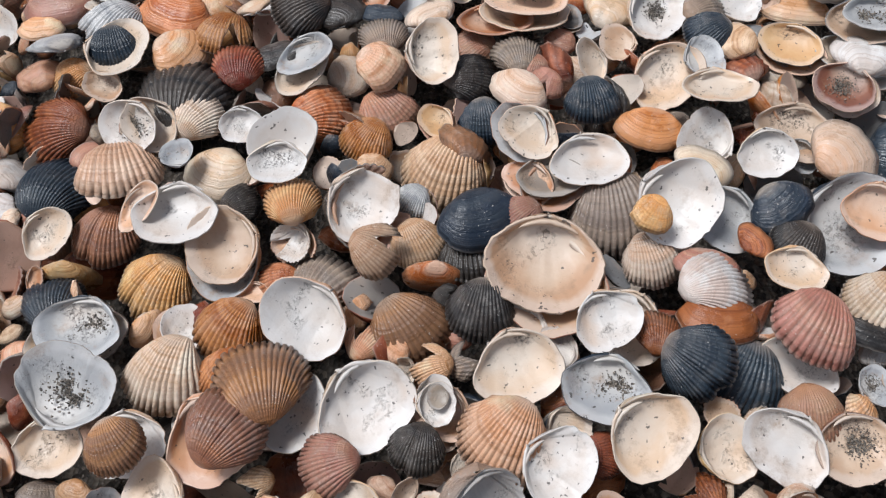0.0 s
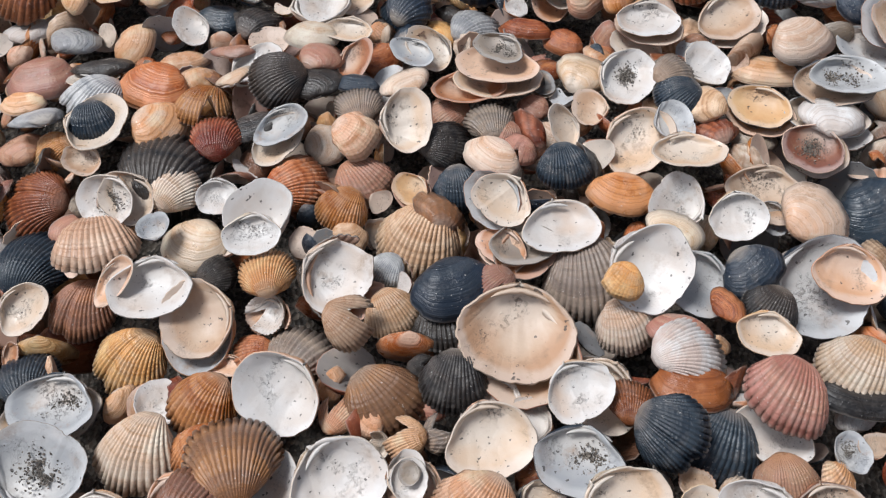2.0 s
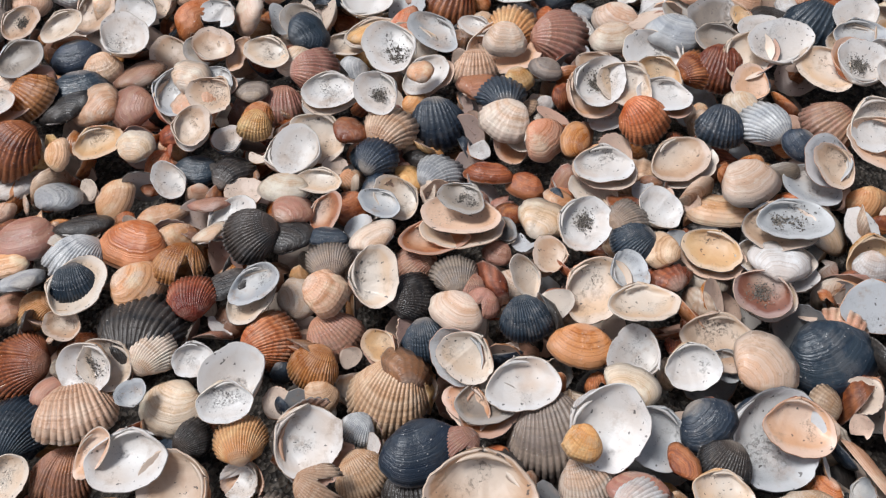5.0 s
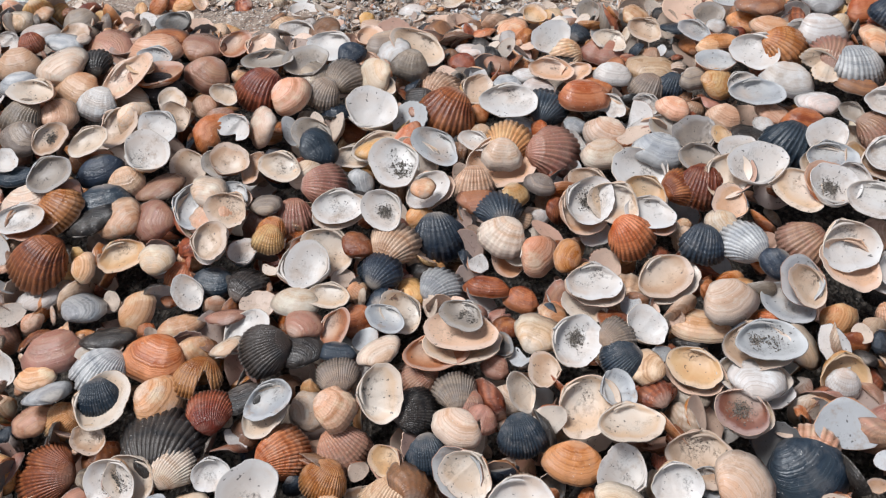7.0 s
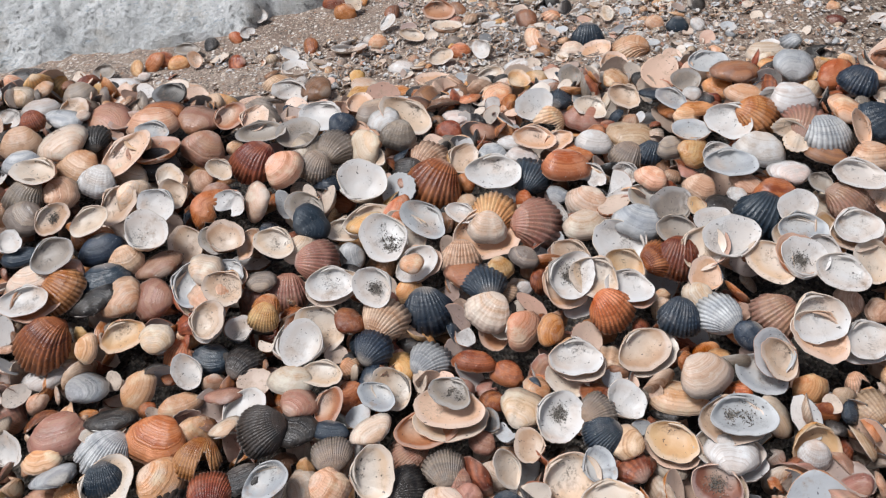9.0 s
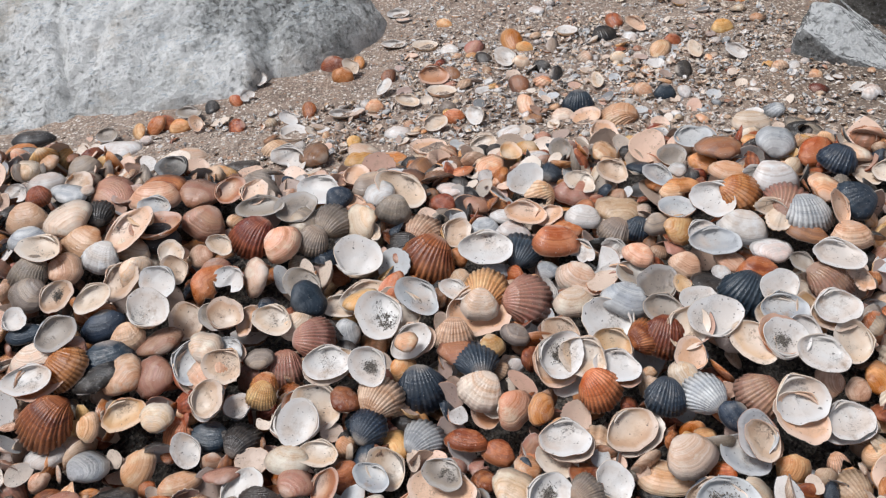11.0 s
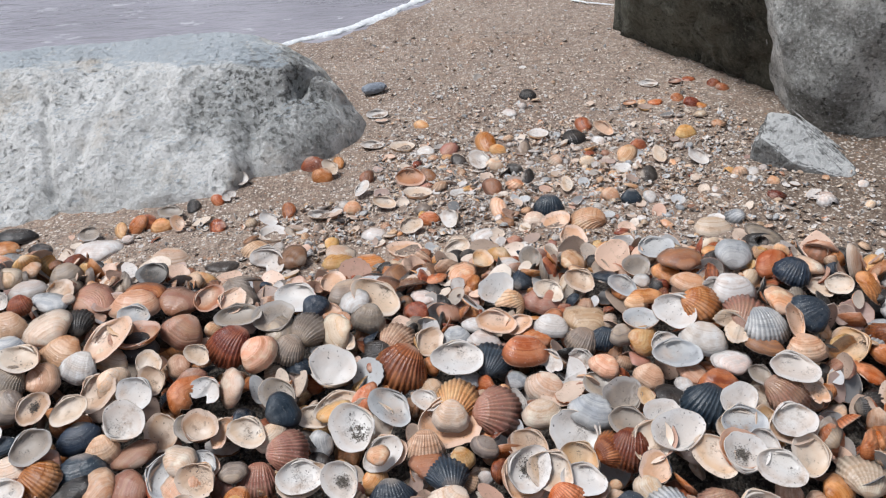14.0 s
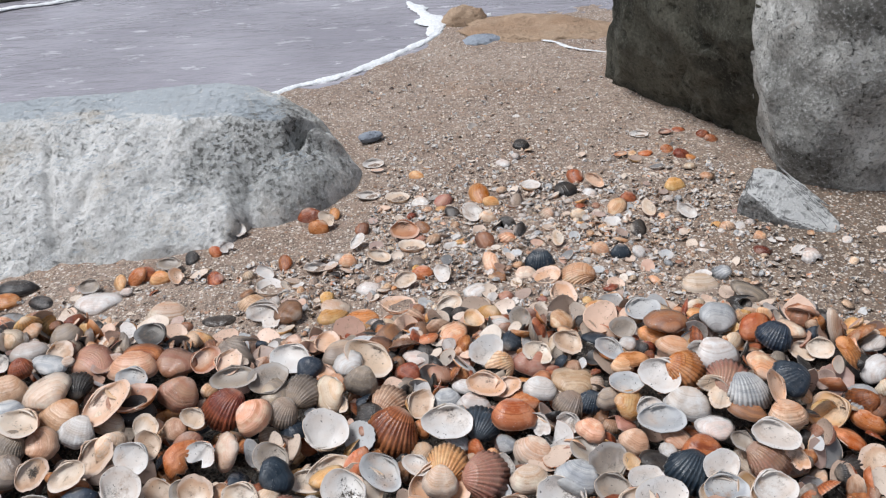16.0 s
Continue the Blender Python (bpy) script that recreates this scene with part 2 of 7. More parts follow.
def rock_material(name, light, mid, dark, pit, lichen=None, cover=0.5, worn=None, edge=(0.93, 0.985), vein=None, stain=None, relief=0.008):
    """Weathered stone: broad tones, lichen, crumbly crust, pits; worn: a colour for faces that point up; vein: thin
    pale lines; stain: centre, radius, colour.
    """
    m = Mat(name, 0.85)
    m.b.inputs["Specular IOR Level"].default_value = 0.2
    p = m.world_coords()
    big = m.noise(6.0, 7.0, 0.68, p)
    base = m.mix(m.ramp(big, 0.42, 0.58), mid, light)
    if lichen:
        base = m.mix(m.math("MULTIPLY", m.ramp(m.noise(11.0, 5.0, 0.65, p), 0.52, 0.66), cover), base, lichen)
    spot = None
    if stain:
        n = m.t.nodes.new("ShaderNodeVectorMath")
        n.operation = "DISTANCE"
        m.link(p, n.inputs[0])
        n.inputs[1].default_value = stain[0]
        near = m.math("ADD", m.math("DIVIDE", n.outputs["Value"], stain[1]), m.math("MULTIPLY", m.math("SUBTRACT", m.noise(16.0, 6.0, 0.7, p), 0.5), 2.4))
        spot = m.ramp(near, 0.55, 1.05, (1, 1, 1), (0, 0, 0))
        base = m.mix(m.math("MULTIPLY", spot, 0.75), base, stain[2])
    fine = m.noise(230.0, 5.0, 0.74, p)
    base = m.mix(m.math("MULTIPLY", m.ramp(fine, 0.38, 0.47, (1, 1, 1), (0, 0, 0)), 0.42 * pit), base, dark)
    base = m.mix(m.math("MULTIPLY", m.ramp(fine, 0.54, 0.64), 0.6), base, tuple(min(0.82, 1.3 * c + 0.03) for c in light))
    zone = m.ramp(m.noise(9.0, 4.0, 0.6, p), 0.40, 0.62)
    if spot:
        zone = m.math("MAXIMUM", zone, spot)
    pits = m.noise(120.0, 6.0, 0.75, p)
    hole = m.math("MULTIPLY", m.ramp(pits, 0.335, 0.43, (1, 1, 1), (0, 0, 0)), m.math("ADD", m.math("MULTIPLY", zone, 0.85), 0.15))
    if spot:
        deep = m.math("MULTIPLY", m.ramp(pits, 0.42, 0.47, (1, 1, 1), (0, 0, 0)), m.ramp(near, 0.3, 0.9, (1, 1, 1), (0, 0, 0)))
        hole = m.math("MAXIMUM", hole, deep)
    base = m.mix(m.math("MULTIPLY", hole, min(1.0, pit + 0.05)), base, tuple(0.6 * c for c in dark))
    blotch = m.ramp(m.noise(26.0, 6.0, 0.7, p), 0.36, 0.48, (1, 1, 1), (0, 0, 0))
    base = m.mix(m.math("MULTIPLY", blotch, 0.20), base, tuple(0.55 * a + 0.25 * b for a, b in zip(mid, dark)))
    if vein:
        warp = m.t.nodes.new("ShaderNodeMapping")
        m.link(m.mix(0.16, p, m.noise_colour(9.0, 6.0, p)), warp.inputs["Vector"])
        n = m.node("ShaderNodeTexVoronoi", Scale=9.0)
        n.feature = "DISTANCE_TO_EDGE"
        m.link(warp.outputs[0], n.inputs["Vector"])
        line = m.math("MULTIPLY", m.ramp(n.outputs["Distance"], 0.004, 0.03, (1, 1, 1), (0, 0, 0)), m.ramp(m.noise(14.0, 5.0, 0.75, p), 0.46, 0.62))
        base = m.mix(m.math("MULTIPLY", line, 0.7), base, vein)
    # colour by slope alone: faces that point up take this tint
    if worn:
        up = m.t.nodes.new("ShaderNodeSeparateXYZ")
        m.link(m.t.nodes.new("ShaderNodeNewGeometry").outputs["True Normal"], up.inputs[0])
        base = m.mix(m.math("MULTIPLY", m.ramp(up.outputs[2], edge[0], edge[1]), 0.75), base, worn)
    m.colour(base)
    h = m.math("ADD", m.math("MULTIPLY", fine, 0.7), m.math("ADD", m.math("MULTIPLY", hole, -0.7), m.math("MULTIPLY", big, 1.6)))
    m.bump(h, 0.95, relief)
    return m.m


def grit_material():
    m = Mat("dark_shell_grit", 0.8)
    isle = m.t.nodes.new("ShaderNodeNewGeometry").outputs["Random Per Island"]
    m.colour(m.ramp(isle, 0.2, 1.0, (0.07, 0.06, 0.05), (0.30, 0.26, 0.215)))
    return m.m


SAND = sand_material()
GRIT = grit_material()


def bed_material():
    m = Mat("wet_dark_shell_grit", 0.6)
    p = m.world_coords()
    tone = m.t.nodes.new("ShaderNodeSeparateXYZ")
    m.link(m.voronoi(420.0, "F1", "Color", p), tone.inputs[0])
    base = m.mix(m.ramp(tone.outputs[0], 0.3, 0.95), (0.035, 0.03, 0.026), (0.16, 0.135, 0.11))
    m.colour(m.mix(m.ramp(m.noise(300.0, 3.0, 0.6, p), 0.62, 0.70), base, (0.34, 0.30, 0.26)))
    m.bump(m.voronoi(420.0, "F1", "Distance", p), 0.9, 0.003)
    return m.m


BED = bed_material()
# bluish tint on the flat top: reflected sky painted into the colour
ROCK_PALE = rock_material("pale_weathered_stone", (0.79, 0.78, 0.75), (0.58, 0.58, 0.56), (0.17, 0.165, 0.15), 0.75, (0.56, 0.48, 0.38), 0.6, (0.42, 0.47, 0.51), stain=((-0.13, 1.045, 0.055), 0.125, (0.33, 0.335, 0.32)))
ROCK_DARK = rock_material("dark_algae_stone", (0.130, 0.127, 0.098), (0.034, 0.034, 0.026), (0.005, 0.005, 0.004), 0.9, (0.15, 0.145, 0.115), 0.7, vein=(0.20, 0.20, 0.17))
# much paler on faces turned up, dark grey on the sides
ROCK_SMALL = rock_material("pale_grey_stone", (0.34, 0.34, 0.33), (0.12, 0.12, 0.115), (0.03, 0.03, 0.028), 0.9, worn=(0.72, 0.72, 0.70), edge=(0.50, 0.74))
ROCK_OCHRE = rock_material("ochre_stone", (0.47, 0.34, 0.235), (0.38, 0.25, 0.16), (0.18, 0.13, 0.09), 0.5)
ROCK_BLUE = rock_material("blue_grey_stone", (0.36, 0.40, 0.46), (0.28, 0.31, 0.36), (0.16, 0.16, 0.18), 0.4)
ROCK_GREY = rock_material("grey_weathered_stone", (0.76, 0.76, 0.72), (0.29, 0.29, 0.27), (0.03, 0.03, 0.027), 1.0, (0.11, 0.11, 0.095), 0.7)


def water_material():
    m = Mat("shallow_grey_water", 0.12)
    p = m.world_coords()
    base = m.mix(m.ramp(m.noise(3.0, 4.0, 0.55, p), 0.35, 0.7), (0.272, 0.256, 0.282), (0.385, 0.366, 0.398))
    stretch = m.t.nodes.new("ShaderNodeMapping")
    stretch.inputs["Scale"].default_value = (9.0, 24.0, 1.0)
    stretch.inputs["Rotation"].default_value = (0, 0, 0.25)
    m.link(p, stretch.inputs["Vector"])
    streak = m.ramp(m.noise(1.0, 5.0, 0.65, stretch.outputs[0]), 0.60, 0.70)
    m.colour(m.mix(m.math("MULTIPLY", streak, 0.6), base, (0.62, 0.62, 0.64)))
    m.link(m.ramp(streak, 0.0, 1.0, (0.12,) * 3, (0.6,) * 3), m.b.inputs["Roughness"])
    m.bump(m.noise(1.2, 4.0, 0.6, stretch.outputs[0]), 0.42, 0.02)
    return m.m


def foam_material():
    m = Mat("white_sea_foam", 0.7)
    p = m.world_coords()
    m.colour(m.mix(m.ramp(m.voronoi(160.0, "F1", "Distance", p), 0.1, 0.6), (0.86, 0.87, 0.88), (0.66, 0.67, 0.68)))
    m.bump(m.voronoi(200.0, "F1", "Distance", p), 0.5, 0.003)
    return m.m


WATER, FOAM = water_material(), foam_material()


# ---- shape of the ground ----
def smooth(a, b, v):
    k = np.clip((np.asarray(v, float) - a) / (b - a), 0, 1)
    return k * k * (3 - 2 * k)


def sand_z(x, y):
    """The open beach: a gentle fall towards the sea."""
    return 0.029 * x - 0.037 * y + 0.032


def heap_edge(x):
    return 0.665 - 0.55 * np.maximum(0, x - 0.24) + 0.012 * np.sin(x * 21)


def heap_z(x, y):
    """Top of the shell bank."""
    u, v = np.clip(x, -0.36, 0.42), np.clip(y, 0.0, 0.62)
    z = 0.0049 + 0.0239 * u - 0.0372 * v - 0.514 * u * u - 0.1082 * u * v + 0.5499 * v * v - 0.5703 * v**3 + 1.568 * u * u * v
    return z - 0.10 * np.clip(-y, 0, 1)


def heap_mask(x, y):
    e = heap_edge(x)
    return (1 - smooth(e - 0.07, e + 0.035, y)) * smooth(-0.42, -0.14, y) * (1 - smooth(0.64, 0.86, np.abs(x)))


def surface_z(x, y):
    k = heap_mask(x, y)
    return sand_z(x, y) * (1 - k) + np.maximum(heap_z(x, y), sand_z(x, y) - 0.06) * k


# ---- mesh helpers ----
def mesh_ob(name, verts, faces, mats, parent=None, index=None, smooth_shade=True, label=""):
    me = bpy.data.meshes.new(name)
    me.from_pydata(verts, [], faces)
    for m in mats:
        me.materials.append(m)
    if index is not None:
        me.polygons.foreach_set("material_index", index)
    if smooth_shade:
        me.polygons.foreach_set("use_smooth", [True] * len(me.polygons))
    me.update()
    ob = new(name, me)
    ob.parent = parent
    if label:
        ob["label"] = label
    return ob


def grid_faces(nu, nv):
    return [(j * nu + i, j * nu + i + 1, (j + 1) * nu + i + 1, (j + 1) * nu + i) for j in range(nv - 1) for i in range(nu - 1)]


def spread(lo, hi, step, far, grow=1.35):
    """Even steps from lo to hi, then ever longer ones out to far on both sides."""
    a = list(np.arange(lo, hi + step / 2, step))
    for sign in (-1, 1):
        d, p = step, (lo if sign < 0 else hi)
        while abs(p) < far:
            d *= grow
            p += sign * d
            a.append(p)
    return np.array(sorted(a))


# ---- shoreline ----
SEA_Z = -0.035


def shore_y(x):
    """How far up the beach the sea reaches at x."""
    return np.interp(x, (-3.0, -1.0, -0.16, -0.10, -0.04, 0.05, 0.11, 0.15, 0.19, 0.50), (-1.1, 0.80, 1.514, 1.556, 1.60, 1.665, 1.75, 1.83, 1.93, 1.97)) + 0.008 * np.sin(x * 31)



def ground_z(x, y):
    z = surface_z(x, y) - 0.034 * heap_mask(x, y)
    d = (y - shore_y(np.clip(x, -3, 0.5))) * 0.7
    near = smooth(-0.45, 0.0, d)
    out = np.maximum(smooth(0.1, 0.5, -np.asarray(y, float)), smooth(0.6, 0.9, np.abs(x)))
    z = np.where((d < 0) & (out > 0), np.maximum(z, z * (1 - out) + (SEA_Z + 0.015) * out), z)
    z = z * (1 - near) + (SEA_Z - 0.0015 + 0.011 * np.clip(-d / 0.10, 0, 1)) * near
    return z - 0.10 * np.maximum(0, d)


def rough_sand(x, y):
    out = np.zeros_like(x)
    for i in range(x.size):
        v = Vector((x.flat[i] * 16, y.flat[i] * 16, 0))
        out.flat[i] = 0.004 * noise.noise(v) + 0.0022 * noise.noise(v * 3.7) + 0.0013 * noise.noise(v * 9.1)
    return out


def build_ground():
    xs, ys = spread(-0.75, 0.85, 0.0125, 400), spread(-0.25, 2.2, 0.0125, 400)
    gx, gy = np.meshgrid(xs, ys)
    gz = np.maximum(ground_z(gx, gy), -6) + rough_sand(gx, gy) * (np.abs(gx) < 3) * (np.abs(gy) < 4)
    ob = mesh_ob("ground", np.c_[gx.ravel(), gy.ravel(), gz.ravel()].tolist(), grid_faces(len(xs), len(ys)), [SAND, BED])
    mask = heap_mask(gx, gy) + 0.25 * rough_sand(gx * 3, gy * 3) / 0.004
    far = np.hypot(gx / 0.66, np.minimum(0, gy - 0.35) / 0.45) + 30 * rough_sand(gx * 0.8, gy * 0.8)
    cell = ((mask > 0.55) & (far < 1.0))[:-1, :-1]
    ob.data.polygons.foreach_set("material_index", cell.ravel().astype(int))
    tagged(ob, "coarse brown beach sand full of shell grit", "beach", kind="structure")


def build_sea():
    xs, ys = spread(-1.6, 0.6, 0.03, 600), spread(1.2, 3.4, 0.03, 600)
    gx, gy = np.meshgrid(xs, ys)
    gz = np.full_like(gx, SEA_Z)
    for i in range(gx.size):
        v = Vector((gx.flat[i] * 3.0, gy.flat[i] * 9.0, 0.3))
        gz.flat[i] += 0.004 * noise.noise(v) + 0.0016 * noise.noise(v * 3.1)
    wet = (gy > shore_y(np.clip(gx, -3, 0.5)) - 0.35).ravel()
    faces = [f for f in grid_faces(len(xs), len(ys)) if wet[f[0]] or wet[f[2]]]
    ob = mesh_ob("water", np.c_[gx.ravel(), gy.ravel(), gz.ravel()].tolist(), faces, [WATER])
    tagged(ob, "shallow grey-brown sea water washing over sand", "sea", kind="structure")


build_ground()
build_sea()


# ---- boulders ----
def boulder(name, centre, radii, turn, mat, label, power=2.6, lumps=0.10, seed=0.0, cuts=(), level=6, tip=(0, 0), fine=1.0, crag=0.0):
    """A rounded block: a squarish ball, cut by planes and roughened."""
    bm = bmesh.new()
    bmesh.ops.create_icosphere(bm, subdivisions=level, radius=1)
    size = sum(radii) / 3
    r = Euler((radians(tip[0]), radians(tip[1]), radians(turn))).to_matrix()
    planes = [(Vector(n).normalized(), d) for n, d in cuts]
    for v in bm.verts:
        p = v.co.normalized()
        k = (abs(p.x) ** power + abs(p.y) ** power + abs(p.z) ** power) ** (-1 / power)
        q = p * k
        w = q * 1.3 + Vector((seed, seed * 1.7, -seed))
        q *= 1 + lumps * (noise.noise(w) + 0.5 * noise.noise(w * 2.3)) + 0.25 * lumps * noise.noise(w * 6)
        for n, d in planes:
            over = q.dot(n) - d
            if over > 0:
                q -= n * over * 0.93
        w = q * 9 * size / 0.2 + Vector((seed, 0, 0))
        q *= 1 - crag * max(0.0, 0.14 - abs(noise.noise(w * 0.33))) - 0.35 * crag * max(0.0, 0.12 - abs(noise.noise(w * 0.8)))
        q *= 1 + fine * (0.010 * noise.noise(w) + 0.006 * noise.noise(w * 2.7) + 0.004 * noise.noise(w * 6.1)) * 0.2 / size
        v.co = r @ Vector((q.x * radii[0], q.y * radii[1], q.z * radii[2]))
    me = bpy.data.meshes.new(name)
    bm.to_mesh(me)
    bm.free()
    me.materials.append(mat)
    me.polygons.foreach_set("use_smooth", [True] * len(me.polygons))
    ob = new(name, me)
    ob.location = centre
    return tagged(ob, label, "boulder")


def slab_boulder():
    """A low broad boulder: a sloping crusted front, a flat bluish top, and an end split by a dark notch above a low lobe."""
    xs, ys = np.linspace(-1.16, 0.06, 400), np.linspace(0.72, 1.52, 280)
    gx, gy = np.meshgrid(xs, ys)
    base = np.interp(gx, (-1.1, -0.60, -0.375, -0.281, -0.171, -0.144, -0.099, -0.037, 0.0), (1.0, 0.875, 0.875, 0.882, 0.886, 0.94, 1.005, 1.03, 1.10))
    wob, crumb = np.zeros_like(gx), np.zeros_like(gx)
    for i in range(gx.size):
        v = Vector((gx.flat[i] * 7, gy.flat[i] * 7, 2.0))
        wob.flat[i] = 0.013 * noise.noise(v) + 0.006 * noise.noise(v * 2.7) + 0.0035 * noise.noise(v * 7)
        crumb.flat[i] = 0.0030 * noise.noise(v * 15) + 0.0024 * noise.noise(v * 33) - 0.012 * max(0.0, noise.noise(v * 5.5) - 0.42)
    rim = 1.129 - 0.19 * (gx + 0.502) + 0.2 * wob
    rise = np.clip((gy - base) / np.maximum(rim - base, 0.05), -1, 3)
    front = -0.022 + 0.125 * np.sign(rise) * np.abs(rise) ** 0.93
    foot = -0.045 + (gy - base) * 3.0
    top = 0.100 - 0.02 * (gx + 0.45) ** 2 + (gy - 1.1) * 0.02
    turn = (gx + 0.30 * (gy - 1.08) + 0.140) / 0.125
    end = -0.03 + 0.132 * np.sqrt(np.clip(1 - np.clip(turn, 0, 1) ** 2.2, 0, 1)) - 0.5 * np.maximum(0, turn - 1) - 0.2 * np.minimum(0, turn)
    left = (gx + 1.06) * 1.2
    back = 0.10 - (gy - 1.205 - 0.10 * np.minimum(0, gx + 0.25)) * 1.8 - 0.9 * np.maximum(0, gx + 0.20)
    k = 0.0042
    z = -k * np.log(sum(np.exp(-f / k) for f in (front + wob * 1.6, foot + wob, top + wob * 0.25, end + wob * 1.2, left + wob, back + wob)))
    q = ((gx + 0.088) / 0.088) ** 2 + ((gy - 1.052 - 0.50 * (gx + 0.05)) / 0.088) ** 2
    lobe = -0.050 + 0.104 * np.sqrt(np.clip(1 - q, 0, 1)) - 0.2 * np.maximum(0, q - 1) + wob * 0.8
    z = k * np.log(np.exp(z / k) + np.exp(lobe / k))
    # the dark notch between cap and lobe, and cracks down the front
    a, c = gx + 0.056, gy - 1.094
    cut = np.exp(-((0.66 * a + 0.75 * c) / 0.052) ** 4 - ((0.75 * a - 0.66 * c) / 0.0095) ** 4)
    z = np.where(z > 0.010, np.maximum(z - 0.09 * cut, 0.010), z)
    z -= 0.010 * np.exp(-((gx + 0.405 + 0.25 * (gy - 1.0) + wob) / 0.006) ** 2) * (gy < 1.08)
    z -= 0.007 * np.exp(-((gx + 0.335 - 0.5 * (gy - 1.03) + wob) / 0.008) ** 2) * (gy < 1.09)
    z = np.maximum(z + crumb * (0.25 + 0.75 * (z < 0.092)), -0.14)
    verts = np.c_[gx.ravel(), gy.ravel(), z.ravel()].tolist()
    faces = [f for f in grid_faces(len(xs), len(ys)) if max(verts[i][2] for i in f) > -0.139]
    ob = mesh_ob("boulder", verts, faces, [ROCK_PALE])
    return tagged(ob, "large pale grey pitted boulder half sunk in the sand", "boulder")


slab_boulder()
boulder("boulder", (0.625, 1.250, 0.13), (0.195, 0.28, 0.42), 11, ROCK_DARK, "tall dark boulder coated in black algae", 3.0, 0.14, 7.4, tip=(0, -5), cuts=(((-0.72, -0.25, -0.65), 0.72),), fine=2.6, crag=0.3)
boulder("boulder", (0.808, 1.01, 0.22), (0.29, 0.195, 0.40), -11, ROCK_GREY, "tall grey weathered boulder with mottled face", 3.2, 0.10, 11.2, cuts=(((-0.9, 0.0, -0.45), 0.98),), fine=2.6, crag=0.10)


def wedge_stone():
    """A small split stone: blunt and high at one end, a broken face sloping along its top to a low tip; pale where
    faces point up, dark below.
    """
    bm = bmesh.new()
    for u, v, w in ((-0.066, -0.020, -0.04), (-0.060, 0.034, -0.04), (0.064, -0.012, -0.04), (0.066, 0.016, -0.04), (-0.070, -0.012, 0.006), (-0.056, -0.020, 0.030), (-0.010, -0.030, 0.008),
                    (0.056, -0.014, -0.006), (-0.062, 0.022, 0.052), (-0.036, 0.026, 0.053), (0.010, 0.024, 0.034), (0.066, 0.008, 0.003), (-0.066, 0.030, 0.02)):
        bm.verts.new((u, v, w))
    bmesh.ops.convex_hull(bm, input=bm.verts)
    bmesh.ops.bevel(bm, geom=bm.edges[:], offset=0.006, segments=2, affect="EDGES", profile=0.6)
    bmesh.ops.triangulate(bm, faces=bm.faces[:])
    for _ in range(3):
        bmesh.ops.subdivide_edges(bm, edges=[e for e in bm.edges if e.calc_length() > 0.004], cuts=1, use_grid_fill=True)
        bmesh.ops.triangulate(bm, faces=bm.faces[:])
    bm.normal_update()
    for v in bm.verts:
        k = v.co * 60
        v.co += v.normal * (0.0022 * noise.noise(k) + 0.0014 * noise.noise(k * 2.3) + 0.0008 * noise.noise(k * 5.1))
    me = bpy.data.meshes.new("stone")
    bm.to_mesh(me)
    bm.free()
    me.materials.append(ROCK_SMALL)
    me.polygons.foreach_set("use_smooth", [True] * len(me.polygons))
    ob = new("stone", me)
    ob.matrix_world = pose(0.503, 0.823, 0.020, 0, 0, -38) @ Matrix.Scale(0.86, 4)
    tagged(ob, "small wedge-shaped broken grey stone with a pale top", "stone")


wedge_stone()
boulder("rock", (0.385, 1.775, -0.036), (0.185, 0.105, 0.024), -20, ROCK_OCHRE, "low flat ochre-brown rock at the water's edge", 2.6, 0.22, 2.2, level=5, fine=2.0, crag=0.3)
boulder("rock", (0.225, 1.90, -0.03), (0.045, 0.045, 0.030), 20, ROCK_OCHRE, "small rough brown rock beside the wash", 2.4, 0.22, 4.4, level=4, fine=2.0)
boulder("stone", (0.245, 1.72, -0.03), (0.045, 0.03, 0.016), 10, ROCK_BLUE, "flat blue-grey stone half buried in wet sand", 2.6, 0.1, 8.2, level=4)
boulder("stone", (0.005, 1.21, -0.008), (0.018, 0.012, 0.007), 20, ROCK_BLUE, "small rounded blue-grey stone in the sand", 2.4, 0.1, 9.2, level=4)


boulder("rock", (-1.10, 2.50, -0.03), (0.17, 0.09, 0.055), 6, ROCK_DARK, "dark wet rock awash in the shallow sea", 2.6, 0.15, 3.3, level=4, fine=2.0)


